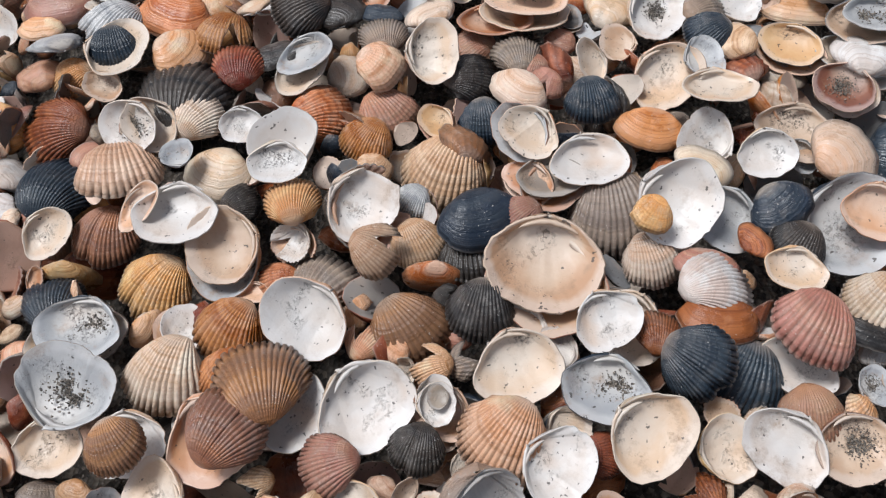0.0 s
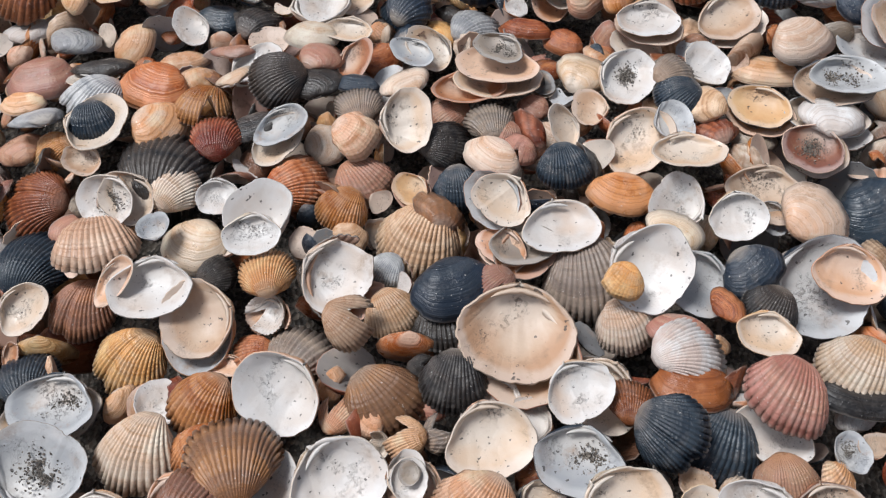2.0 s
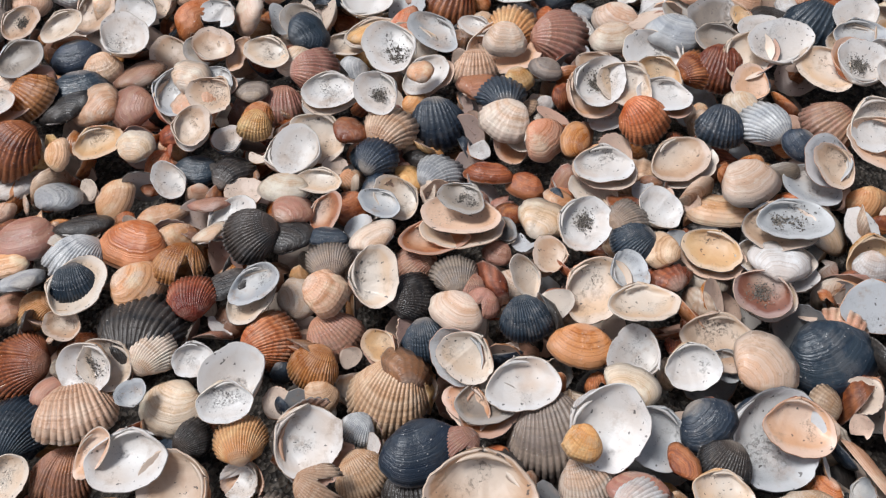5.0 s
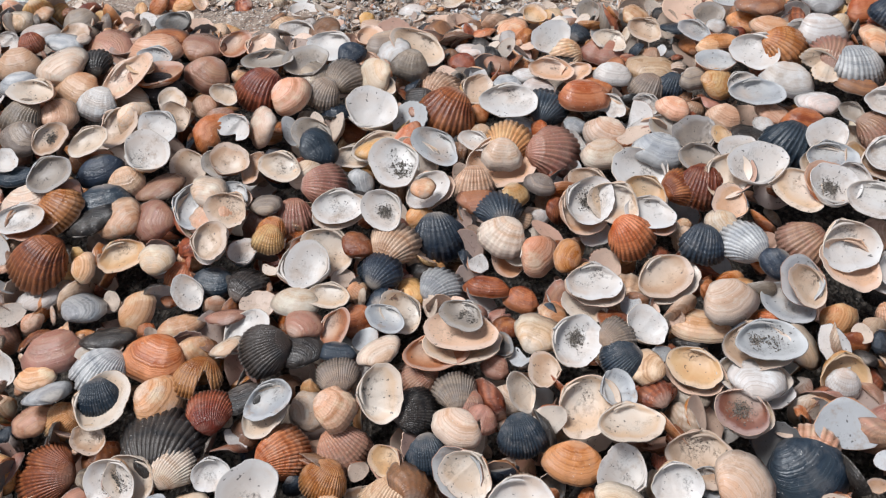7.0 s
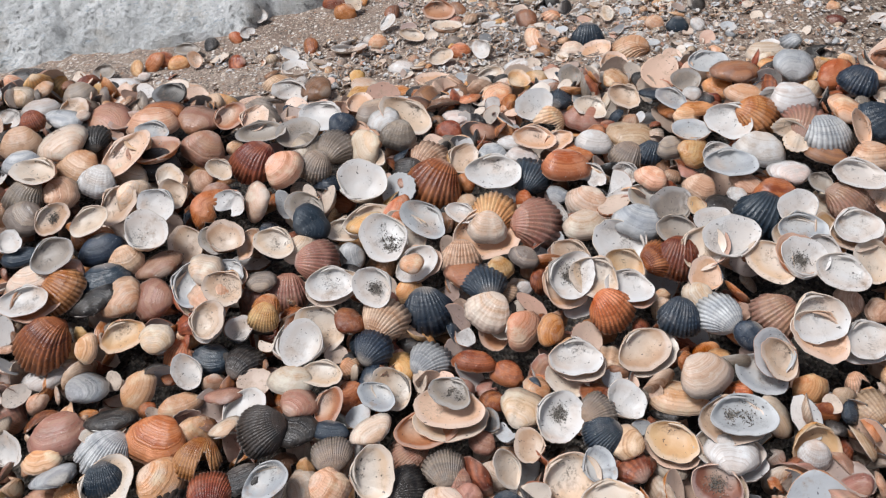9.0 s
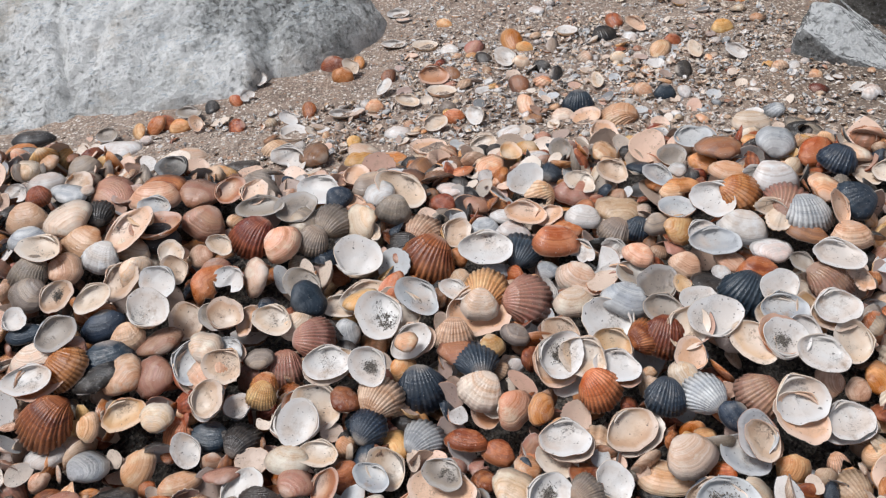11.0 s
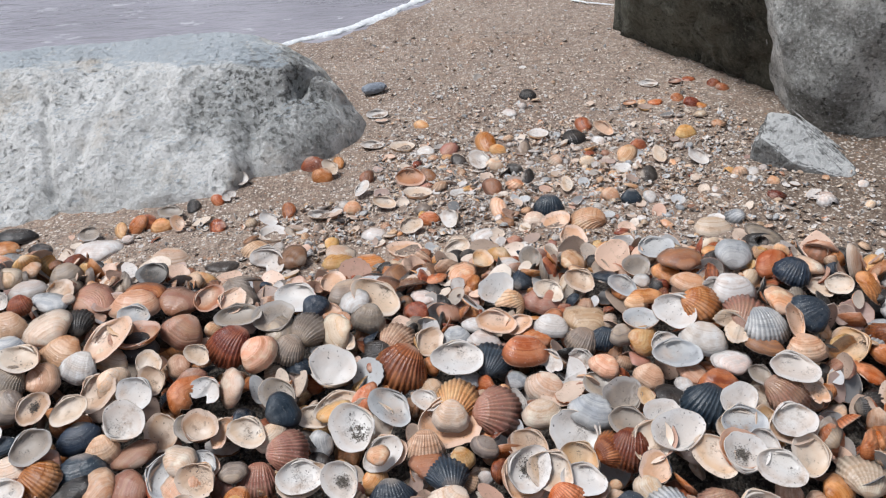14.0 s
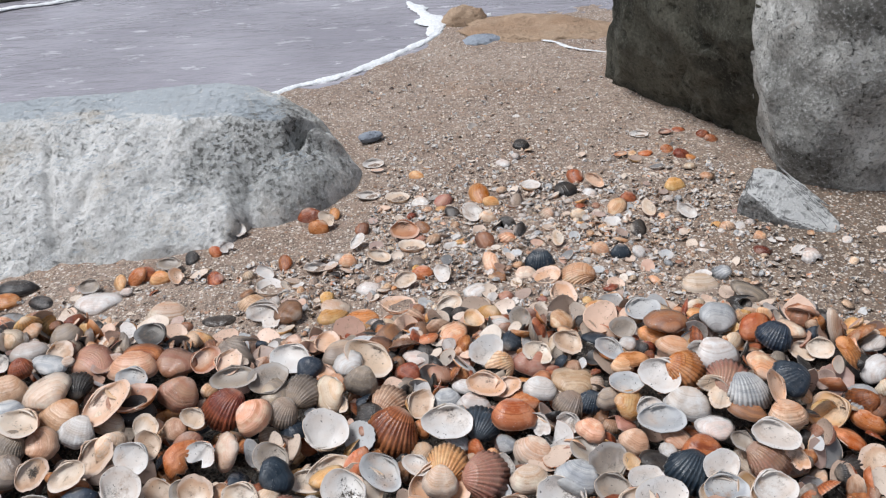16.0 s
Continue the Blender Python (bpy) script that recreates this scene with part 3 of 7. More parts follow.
# ---- foam ----
def foam_line(name, pts, width, height, label):
    """A ragged low roll of foam along a line on the water's edge."""
    line = [Vector(p) for p in pts]
    dense = []
    for a, b in zip(line, line[1:]):
        n = max(2, int((b - a).length / 0.006))
        dense += [a.lerp(b, i / n) for i in range(n)]
    verts, faces, ring = [], [], 9
    for i, p in enumerate(dense):
        d = (dense[min(i + 1, len(dense) - 1)] - dense[max(i - 1, 0)]).normalized()
        side = Vector((-d.y, d.x, 0))
        v = p * 22
        p = p + side * (0.012 * noise.noise(v * 0.35) + 0.005 * noise.noise(v))
        w = width * (0.45 + 1.5 * abs(noise.noise(v * 0.6 + Vector((5, 0, 0)))) + 0.3 * noise.noise(v * 2.5)) * min(1, 0.25 + i / 12, 0.25 + (len(dense) - i) / 12)
        for j in range(ring):
            a = math.pi * j / (ring - 1)
            q = p + side * (w * math.cos(a) * (1 + 0.3 * noise.noise(v * 3 + Vector((j, 0, 0)))))
            q.z += height * math.sin(a) * (0.8 + 0.5 * noise.noise(v * 4 + Vector((0, j, 0)))) - 0.001
            verts.append(q)
    for i in range(len(dense) - 1):
        faces += [(i * ring + j, i * ring + j + 1, (i + 1) * ring + j + 1, (i + 1) * ring + j) for j in range(ring - 1)]
    ob = mesh_ob(name, verts, faces, [FOAM])
    return tagged(ob, label, "foam", kind="stuff")


shore_pts = [(x, float(shore_y(x)) + 0.004, SEA_Z + 0.001) for x in np.linspace(-1.1, 0.30, 26)]
foam_line("foam", shore_pts, 0.016, 0.006, "white line of sea foam along the waterline")
foam_line("foam", [(0.128, 1.80, SEA_Z + 0.002), (0.152, 1.87, SEA_Z + 0.003), (0.150, 1.95, SEA_Z + 0.003), (0.125, 2.03, SEA_Z + 0.003), (0.10, 2.12, SEA_Z + 0.002)], 0.026, 0.005, "broad patch of white foam in the corner of the wash")
foam_line("foam", [(x, y, float(ground_z(np.array(x), np.array(y))) + 0.003) for x, y in ((0.345, 1.71), (0.395, 1.66), (0.43, 1.59), (0.475, 1.545))], 0.006, 0.002, "thin white trickle of foam on wet sand")
foam_line("foam", [(-1.5, 2.20, SEA_Z + 0.003), (-1.2, 2.29, SEA_Z + 0.004), (-1.02, 2.315, SEA_Z + 0.004), (-0.93, 2.335, SEA_Z + 0.004), (-0.86, 2.375, SEA_Z + 0.004), (-0.78, 2.40, SEA_Z + 0.003)], 0.016, 0.006, "white crest of a small breaking wave")
for x, y, w in ((-0.52, 1.40, 0.05), (-0.40, 1.43, 0.04), (-0.30, 1.52, 0.035)):
    foam_line("foam", [(x - w, y - 0.04 * w, SEA_Z + 0.002), (x, y + 0.01, SEA_Z + 0.003), (x + w, y + 0.25 * w, SEA_Z + 0.002)], 0.004, 0.0015, "thin drifting streak of white foam on water")


# ---- shells ----
def valve_arrays(kind, seed, ribs=24, around=96, rings=13, inner=6, chip=None, deep=1.0, worn=1.0):
    """One valve of a bivalve, one unit long: x along the hinge, the beak towards +y, the outside up. It grows as a margin that
    widens and turns about the hinge, a log spiral, as real valves do. Vertices, faces, inside flags, uv and groove."""
    rnd = random.Random(seed)
    wide, tall, coil = {"cockle": (0.5, 0.445, 0.98), "clam": (0.5, 0.365, 0.68), "round": (0.5, 0.412, 0.76), "long": (0.5, 0.29, 0.60)}[kind]
    coil *= deep * rnd.uniform(0.90, 1.12)
    skew, lump = rnd.uniform(-0.17, 0.17), rnd.uniform(0, 6.28)
    th = np.linspace(0, 2 * math.pi, around, endpoint=False) + math.pi / 2
    c, s = np.cos(th), np.sin(th)
    power = np.where(s > 0, rnd.uniform(1.42, 1.78) if kind != "cockle" else rnd.uniform(1.75, 2.0), 2.25)
    rad = (np.abs(c / wide) ** power + np.abs(s / tall) ** power) ** (-1 / power)
    rad *= 1 + skew * c + 0.022 * np.cos(3 * th + lump) + 0.011 * np.cos(5 * th + 4 * lump) + 0.008 * np.cos(7 * th + 2 * lump)
    point = np.exp(-((th - math.pi / 2 + math.pi) % (2 * math.pi) - math.pi) ** 2 / 0.12)
    rad *= 1 + rnd.uniform(0.02, 0.07) * point
    fan = smooth(0.72, 0.10, s)
    phase = (ribs * (th - math.pi / 2) + math.pi) % (2 * math.pi) - math.pi if ribs else np.zeros(around)
    wave = worn * (1 - 2 * np.exp(-((np.abs(phase)) / 0.95) ** 2)) if ribs else np.zeros(around)
    rad *= 1 + 0.008 * wave * fan
    # an uneven margin with small nicks
    for _ in range(rnd.randint(3, 7)):
        a, w = rnd.uniform(math.pi, 2 * math.pi) + rnd.gauss(0, 0.3), rnd.uniform(0.05, 0.22)
        d = np.abs((th - a + math.pi) % (2 * math.pi) - math.pi)
        rad *= 1 - rnd.uniform(0.012, 0.05) * np.clip(1.3 - d / w, 0, 1) ** 0.5
    rad *= 1 + 0.010 * np.cos(2 * th + 3 * lump) + 0.006 * np.cos(11 * th + 5 * lump) + np.array([rnd.uniform(-0.004, 0.004) for _ in range(around)])
    ox, oy = rad * c, rad * s
    ux, uy = skew * 0.5, float(oy.max())
    top = np.ones(around)
    if chip:
        for _ in range(chip):
            a, w = rnd.uniform(0, 6.28), rnd.uniform(0.3, 0.8)
            d = np.abs((th - a + math.pi) % (2 * math.pi) - math.pi)
            top -= rnd.uniform(0.2, 0.5) * np.clip(1 - d / w, 0, 1) ** 0.6 * smooth(0.9, 0.1, s)
        top -= np.array([rnd.uniform(0, 0.03) for _ in range(around)]) * (top < 0.99)
    first, thick = 0.07, 0.030
    ledges = [(rnd.uniform(0.45, 0.95), rnd.uniform(0.004, 0.012)) for _ in range(rnd.randint(2, 4))]

    def point_at(g):
        """The smooth valve wall at the growth stages g, one for each step round the margin."""
        g = np.maximum(g, 0.5 * first)
        turn = -coil * np.log(g) * (1 - 0.10 * (1 - g))
        down = (uy - oy) * g
        sag = 0.05 * np.sin(math.pi * np.clip(g, 0, 1)) * (1 - s**2) * wide
        return np.stack([ux * (1 + 0.5 * (1 - g)) + (ox - ux) * g**0.74, uy - down * np.cos(turn), down * np.sin(turn) + sag], -1)

    def wall(levels):
        g = np.array([top * k for k in levels])
        p = np.array([point_at(k) for k in g])
        dg = np.array([point_at(k + 0.01) - point_at(k - 0.01) for k in g])
        dt = np.roll(p, -1, 1) - np.roll(p, 1, 1)
        n = np.cross(dg, dt)
        n /= np.linalg.norm(n, axis=2, keepdims=True) + 1e-9
        if n[len(levels) // 2, around // 2, 2] < 0:
            n = -n
        return g, p, n

    mark = (th - math.pi / 2) / (2 * math.pi)
    u = np.linspace(0, 1, rings)
    levels = 0.45 * first ** (1 - u) + 0.55 * (first + (1 - first) * u**0.9)
    g, p, n = wall(levels)
    lift = 0.012 * wave * fan * smooth(0.10, 0.5, g)
    for at, size in ledges:
        lift = lift + size * (smooth(at - 0.16, at, g) - smooth(at, at + 0.035, g)) * (0.7 + 0.3 * np.cos(th + lump))
    lift = lift + 0.0035 * np.sin(g * 21 + lump + 0.3 * np.cos(2 * th)) * smooth(0.2, 0.6, g)
    outer = p + n * lift[..., None]
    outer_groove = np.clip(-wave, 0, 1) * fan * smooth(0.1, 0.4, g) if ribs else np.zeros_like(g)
    back = np.r_[1.0, np.linspace(0.975, 0.20, inner - 1)]
    h, q, m = wall(back)
    depth = thick * (0.45 + 0.55 * np.minimum(1, (1 - back) * 7))[:, None] * np.ones_like(h)
    depth = depth - 0.007 * wave * fan * smooth(0.72, 1.0, h) - 0.006 * np.exp(-((h - 0.80) / 0.05) ** 2)
    under = q - m * depth[..., None]
    under[..., 2] = np.where(h > 0.99, np.maximum(under[..., 2], -0.006), under[..., 2])
    v = np.concatenate([outer.reshape(-1, 3), under.reshape(-1, 3)])
    uv = np.concatenate([np.c_[mark, np.full(around, k)] for k in np.r_[levels, back]])
    gr = np.concatenate([outer_groove.ravel(), np.zeros(inner * around)])
    rows = rings + inner
    faces, inside = [], []
    for j in range(rows - 1):
        for i in range(around):
            k = (i + 1) % around
            faces.append((j * around + i, (j + 1) * around + i, (j + 1) * around + k, j * around + k))
            inside.append(1 if j >= rings else 0)
    faces.append(tuple(range(around)))
    inside.append(0)
    faces.append(tuple(reversed(range((rows - 1) * around, rows * around))))
    inside.append(1)
    v[:, 1] -= 0.02
    return v, faces, inside, uv, gr


def valve_mesh(name, arrays):
    """Two meshes for one valve: its outside with the rim, and its inner face."""
    v, faces, inside, uv, gr = arrays
    made = []
    for side, mat in ((0, OUT["cream"]), (1, INS["white"])):
        own = [f for f, k in zip(faces, inside) if k == side]
        used = sorted({i for f in own for i in f})
        at = {k: n for n, k in enumerate(used)}
        me = bpy.data.meshes.new((name, "inner_face")[side])
        me.from_pydata(v[used].tolist(), [], [tuple(at[i] for i in f) for f in own])
        me.materials.append(mat)
        me.polygons.foreach_set("use_smooth", [True] * len(own))
        loops = np.empty(len(me.loops), int)
        me.loops.foreach_get("vertex_index", loops)
        me.uv_layers.new(name="UVMap").data.foreach_set("uv", uv[used][loops].ravel())
        me.attributes.new("local", "FLOAT_VECTOR", "POINT").data.foreach_set("vector", v[used].ravel())
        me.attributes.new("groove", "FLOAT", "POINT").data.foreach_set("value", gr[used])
        me.update()
        made.append(me)
    return made


SHAPES = {
    "cockle": [valve_mesh("cockle_valve", valve_arrays("cockle", i, n, 4 * n, 9, 5)) for i, n in enumerate((36, 40, 34, 38, 32, 37))],
    "clam": [valve_mesh("clam_valve", valve_arrays("clam", 20 + i, 0, 44, 10, 5)) for i in range(6)],
    "round": [valve_mesh("round_valve", valve_arrays("round", 30 + i, 28 if w else 0, 84 if w else 52, 10, 5, worn=w)) for i, w in enumerate((0, 0.22, 0, 0, 0.32, 0, 0.15, 0, 0))],
    "long": [valve_mesh("long_valve", valve_arrays("long", 40 + i, 0, 40, 9, 5)) for i in range(3)],
    "broken": [valve_mesh("broken_valve", valve_arrays("round", 50 + i, 28, 84, 9, 5, chip=2, worn=0.3)) for i in range(3)]
    + [valve_mesh("broken_cockle_valve", valve_arrays("cockle", 60 + i, 34, 102, 9, 5, chip=2)) for i in range(2)],
}
SMALL = {
    "cockle": [valve_mesh("cockle_valve", valve_arrays("cockle", 70 + i, 20, 60, 6, 3)) for i in range(3)],
    "clam": [valve_mesh("clam_valve", valve_arrays("clam", 73 + i, 0, 28, 6, 4)) for i in range(4)],
    "round": [valve_mesh("round_valve", valve_arrays("round", 90 + i, 0, 34, 7, 4)) for i in range(5)],
    "long": [valve_mesh("long_valve", valve_arrays("long", 77 + i, 0, 26, 6, 3)) for i in range(2)],
    "broken": [valve_mesh("broken_valve", valve_arrays(("round", "cockle")[i % 2], 80 + i, 0, 36, 5, 3, chip=2)) for i in range(4)],
}
MID = {
    "cockle": [valve_mesh("cockle_valve", valve_arrays("cockle", 140 + i, n, 3 * n, 7, 3)) for i, n in enumerate((27, 24, 29, 25))],
    "clam": [valve_mesh("clam_valve", valve_arrays("clam", 150 + i, 0, 34, 8, 4)) for i in range(5)],
    "round": [valve_mesh("round_valve", valve_arrays("round", 160 + i, 22 if w else 0, 66 if w else 36, 8, 4, worn=w)) for i, w in enumerate((0, 0, 0.3, 0, 0, 0))],
    "long": SMALL["long"],
    "broken": [valve_mesh("broken_valve", valve_arrays("round", 170 + i, 0, 40, 7, 3, chip=2)) for i in range(3)] + [valve_mesh("broken_cockle_valve", valve_arrays("cockle", 175, 24, 72, 7, 3, chip=2))],
}
NOUN = {"cockle": "ribbed cockle shell", "clam": "oval clam shell", "round": "rounded trough shell", "long": "narrow tellin shell", "broken": "broken shell piece"}
OBJECT = {"cockle": "cockle_shell", "clam": "clam_shell", "round": "trough_shell", "long": "tellin_shell", "broken": "shell_fragment"}
WORDS = {"pale_grey": "pale grey", "navy": "dark blue-grey", "ochre": "yellow-ochre", "peach": "peach-pink"}
HASHED = [0]


def hinge_mesh(tall):
    """The thickened hinge plate under the beak, with its teeth, along the upper margin."""
    verts, faces, n, ring = [], [], 11, 4
    for i in range(n):
        u = -1 + 2 * i / (n - 1)
        a = math.pi / 2 + 0.60 * u
        k = 0.915 - 0.05 * abs(u)
        c = Vector((0.5 * k * math.cos(a), tall * k * math.sin(a) - 0.02, 0.018))
        r = 0.024 * (1 - u * u) ** 0.5 + 0.003 + 0.010 * math.exp(-((abs(u) - 0.16) / 0.07) ** 2)
        for j in range(ring):
            b = 2 * math.pi * j / ring
            verts.append(c + Vector((math.cos(a), math.sin(a), 0)) * (r * math.cos(b)) + Vector((0, 0, 0.7 * r * math.sin(b))))
    for i in range(n - 1):
        faces += [(i * ring + j, i * ring + (j + 1) % ring, (i + 1) * ring + (j + 1) % ring, (i + 1) * ring + j) for j in range(ring)]
    me = bpy.data.meshes.new("hinge")
    me.from_pydata(verts, [], faces)
    me.polygons.foreach_set("use_smooth", [True] * len(faces))
    me.materials.append(INS["white"])
    return me


HINGES = {k: hinge_mesh(t) for k, t in (("cockle", 0.435), ("clam", 0.36), ("round", 0.405), ("long", 0.29), ("broken", 0.41))}


PLACED = []
CUP_ROWS = []


def grit_mesh(seed):
    """A small heap of coarse dark grains that lies in a hollow shell, in the shell's own unit."""
    rnd = random.Random(seed)
    verts, faces = [], []
    lobes = [(rnd.uniform(-0.10, 0.10), rnd.uniform(-0.12, 0.06), rnd.uniform(0.05, 0.11)) for _ in range(4)]
    for _ in range(380):
        lx, ly, lr = rnd.choice(lobes)
        px, py = rnd.gauss(lx, lr), rnd.gauss(ly, lr)
        r = min(0.36, math.hypot(px, py))
        c = Vector((px, py, 0.165 - 0.30 * r - 0.02 * rnd.random()))
        s, n = rnd.uniform(0.007, 0.019), len(verts)
        t = Euler((rnd.uniform(0, 6), rnd.uniform(0, 6), rnd.uniform(0, 6))).to_matrix()
        for p in ((1, 0, 0), (-1, 0, 0), (0, 1, 0), (0, -0.8, 0), (0, 0, 0.7), (0, 0, -0.7)):
            verts.append(c + t @ (Vector(p) * s))
        faces += [tuple(n + i for i in f) for f in ((0, 2, 4), (2, 1, 4), (1, 3, 4), (3, 0, 4), (2, 0, 5), (1, 2, 5), (3, 1, 5), (0, 3, 5))]
    me = bpy.data.meshes.new("grit")
    me.from_pydata(verts, [], faces)
    me.materials.append(GRIT)
    return me


GRIT_MESHES = [grit_mesh(i) for i in range(4)]


def shell(kind, up, out, ins, x, y, z, rx, ry, rz, sx, sy, deep=1.0, where="on the shell bank", grit=False, shapes=None):
    """One loose valve: up is "back" (ribbed or smooth outside seen) or "cup" (hollow inside seen)."""
    HASHED[0] += 1
    shapes = shapes or (SHAPES if y < 0.31 else MID)
    outer, inner = shapes[kind][HASHED[0] % len(shapes[kind])]
    ob = new(OBJECT[kind], outer)
    ob.matrix_world = Matrix.LocRotScale((x, y, z), Euler((radians(rx), radians(ry), radians(rz))), (sx, sy, sx * deep))
    face = new("inner_face", inner)
    face.parent = ob
    face["label"] = f"smooth {WORDS.get(ins, ins)} hollow inside"
    hinge = new("hinge", HINGES[kind])
    hinge.parent = ob
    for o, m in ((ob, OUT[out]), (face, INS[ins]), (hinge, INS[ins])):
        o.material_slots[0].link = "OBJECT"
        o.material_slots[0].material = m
    shown = WORDS.get(out if up == "back" else ins, out if up == "back" else ins)
    side = "hollow side down" if up == "back" else "hollow side up"
    PLACED.append((x, y, z, sx, up))
    if up == "cup" and "bank" in where and y < 0.42:
        CUP_ROWS.append((kind, up, out, ins, x, y, z, rx, ry, rz, sx, sy))
    if grit:
        pile = new("grit", GRIT_MESHES[HASHED[0] % 4])
        pile.parent = ob
        pile["label"] = "damp dark shell grit"
    return tagged(ob, f"{shown} {NOUN[kind]}, {side}, {where}", "shell", "shells of the bank" if "bank" in where else "shells on the sand")
shell("clam", "back", "white", "cream", -0.2064, 0.3586, 0.0421, -5, -2, -166, 0.0275, 0.0275)
shell("clam", "back", "pale_grey", "white", -0.1809, 0.3476, 0.0424, 4, 0, 140, 0.0298, 0.0298)
shell("clam", "back", "peach", "cream", -0.1494, 0.3466, 0.0400, 9, -36, 48, 0.0284, 0.0284)
shell("long", "back", "peach", "cream", -0.1245, 0.3352, 0.0354, -2, 4, 20, 0.0281, 0.0281)
shell("round", "back", "mauve", "beige", -0.1895, 0.3150, 0.0431, 8, 1, 11, 0.0335, 0.0335)
shell("clam", "cup", "beige", "cream", -0.1627, 0.3124, 0.0448, 167, 6, 12, 0.0246, 0.0246)
shell("cockle", "back", "pale_grey", "white", -0.1603, 0.3035, 0.0410, -5, 7, -35, 0.0303, 0.0303)
shell("round", "cup", "beige", "cream", -0.1508, 0.2791, 0.0461, 176, 10, -100, 0.0338, 0.0338)
shell("cockle", "back", "navy", "pale_grey", -0.1539, 0.2831, 0.0420, 18, -1, 10, 0.0228, 0.0228)
shell("clam", "back", "orange", "peach", -0.1335, 0.3085, 0.0415, 12, 8, -22, 0.0369, 0.0369)
shell("round", "back", "peach", "cream", -0.1238, 0.2843, 0.0381, 20, -9, 62, 0.0300, 0.0300)
shell("cockle", "back", "rust", "beige", -0.0963, 0.2748, 0.0367, -18, 1, -170, 0.0245, 0.0245)
shell("long", "back", "charcoal", "pale_grey", -0.0803, 0.2816, 0.0371, -3, -8, 16, 0.0284, 0.0284)
shell("clam", "cup", "pale_grey", "pale_grey", -0.0690, 0.2746, 0.0428, 172, 19, -160, 0.0268, 0.0268)
shell("cockle", "back", "charcoal", "pale_grey", -0.0722, 0.3051, 0.0447, -1, 22, -71, 0.0291, 0.0291)
shell("round", "cup", "cream", "white", -0.0868, 0.3219, 0.0417, -177, 13, -120, 0.0299, 0.0299)
shell("long", "back", "cream", "white", -0.0951, 0.3093, 0.0430, 1, 15, -169, 0.0206, 0.0206)
shell("long", "back", "mauve", "beige", -0.0986, 0.3331, 0.0417, 7, -4, -173, 0.0235, 0.0235)
shell("clam", "back", "navy", "pale_grey", -0.1132, 0.3637, 0.0404, 10, 4, -9, 0.0285, 0.0285)
shell("cockle", "back", "charcoal", "pale_grey", -0.0913, 0.3586, 0.0410, -8, -8, 146, 0.0253, 0.0253)
shell("clam", "cup", "white", "white", -0.1200, 0.3490, 0.0461, -175, -30, 122, 0.0232, 0.0232)
shell("cockle", "back", "charcoal", "pale_grey", -0.1227, 0.2608, 0.0321, -14, -3, 178, 0.0413, 0.0413)
shell("cockle", "back", "ochre", "cream", -0.1780, 0.2834, 0.0269, 8, 19, -60, 0.0215, 0.0215)
shell("round", "cup", "ochre", "beige", -0.1519, 0.2607, 0.0394, 171, -20, 154, 0.0176, 0.0176)
shell("round", "back", "mauve", "beige", -0.1945, 0.2824, 0.0273, -11, 4, -148, 0.0220, 0.0220)
shell("clam", "back", "pale_grey", "white", -0.1835, 0.2900, 0.0392, 12, -13, -144, 0.0254, 0.0254)
shell("long", "back", "charcoal", "pale_grey", -0.1603, 0.3204, 0.0446, 7, -4, -173, 0.0302, 0.0302)
shell("broken", "back", "orange", "peach", -0.1070, 0.2934, 0.0389, -0, 3, -14, 0.0269, 0.0269)
shell("clam", "back", "peach", "cream", -0.1936, 0.3006, 0.0410, 1, 3, 6, 0.0221, 0.0221)
shell("round", "cup", "cream", "white", -0.0575, 0.3631, 0.0482, -179, 11, -73, 0.0339, 0.0339)
shell("clam", "back", "cream", "white", -0.0608, 0.3378, 0.0457, -0, 3, -19, 0.0280, 0.0280)
shell("clam", "cup", "cream", "cream", -0.0415, 0.3389, 0.0483, 177, -4, 167, 0.0253, 0.0253)
shell("round", "back", "mauve", "beige", -0.0542, 0.3222, 0.0439, -5, -7, 145, 0.0236, 0.0236)
shell("clam", "cup", "cream", "orange", -0.0363, 0.3183, 0.0462, 180, 34, -130, 0.0234, 0.0234)
shell("round", "back", "rust", "beige", -0.0273, 0.3287, 0.0350, 30, 3, 37, 0.0226, 0.0226)
shell("clam", "cup", "pale_grey", "pale_grey", -0.0084, 0.3202, 0.0458, 175, -13, 149, 0.0230, 0.0230)
shell("round", "cup", "cream", "cream", -0.0013, 0.3284, 0.0420, -171, -24, 120, 0.0278, 0.0278)
shell("cockle", "back", "navy", "pale_grey", -0.0154, 0.3644, 0.0389, 10, 15, -48, 0.0255, 0.0255)
shell("long", "back", "cream", "white", -0.0109, 0.3013, 0.0424, -14, 5, -149, 0.0253, 0.0253)
shell("clam", "cup", "cream", "cream", -0.0121, 0.2746, 0.0449, 177, 34, -93, 0.0305, 0.0305)
shell("broken", "back", "peach", "cream", -0.0345, 0.2696, 0.0394, 14, -19, 57, 0.0255, 0.0255)
shell("round", "back", "cream", "white", -0.0499, 0.2756, 0.0270, -11, -21, 109, 0.0220, 0.0220)
shell("clam", "back", "charcoal", "pale_grey", -0.0555, 0.3061, 0.0407, -8, 2, 168, 0.0299, 0.0299)
shell("long", "back", "navy", "pale_grey", -0.0333, 0.3035, 0.0408, -4, 2, -13, 0.0219, 0.0219)
shell("cockle", "back", "grey", "pale_grey", -0.0340, 0.2891, 0.0392, -18, 1, -170, 0.0224, 0.0224)
shell("cockle", "back", "mauve", "beige", 0.0064, 0.2912, 0.0282, -0, 8, -74, 0.0230, 0.0230)
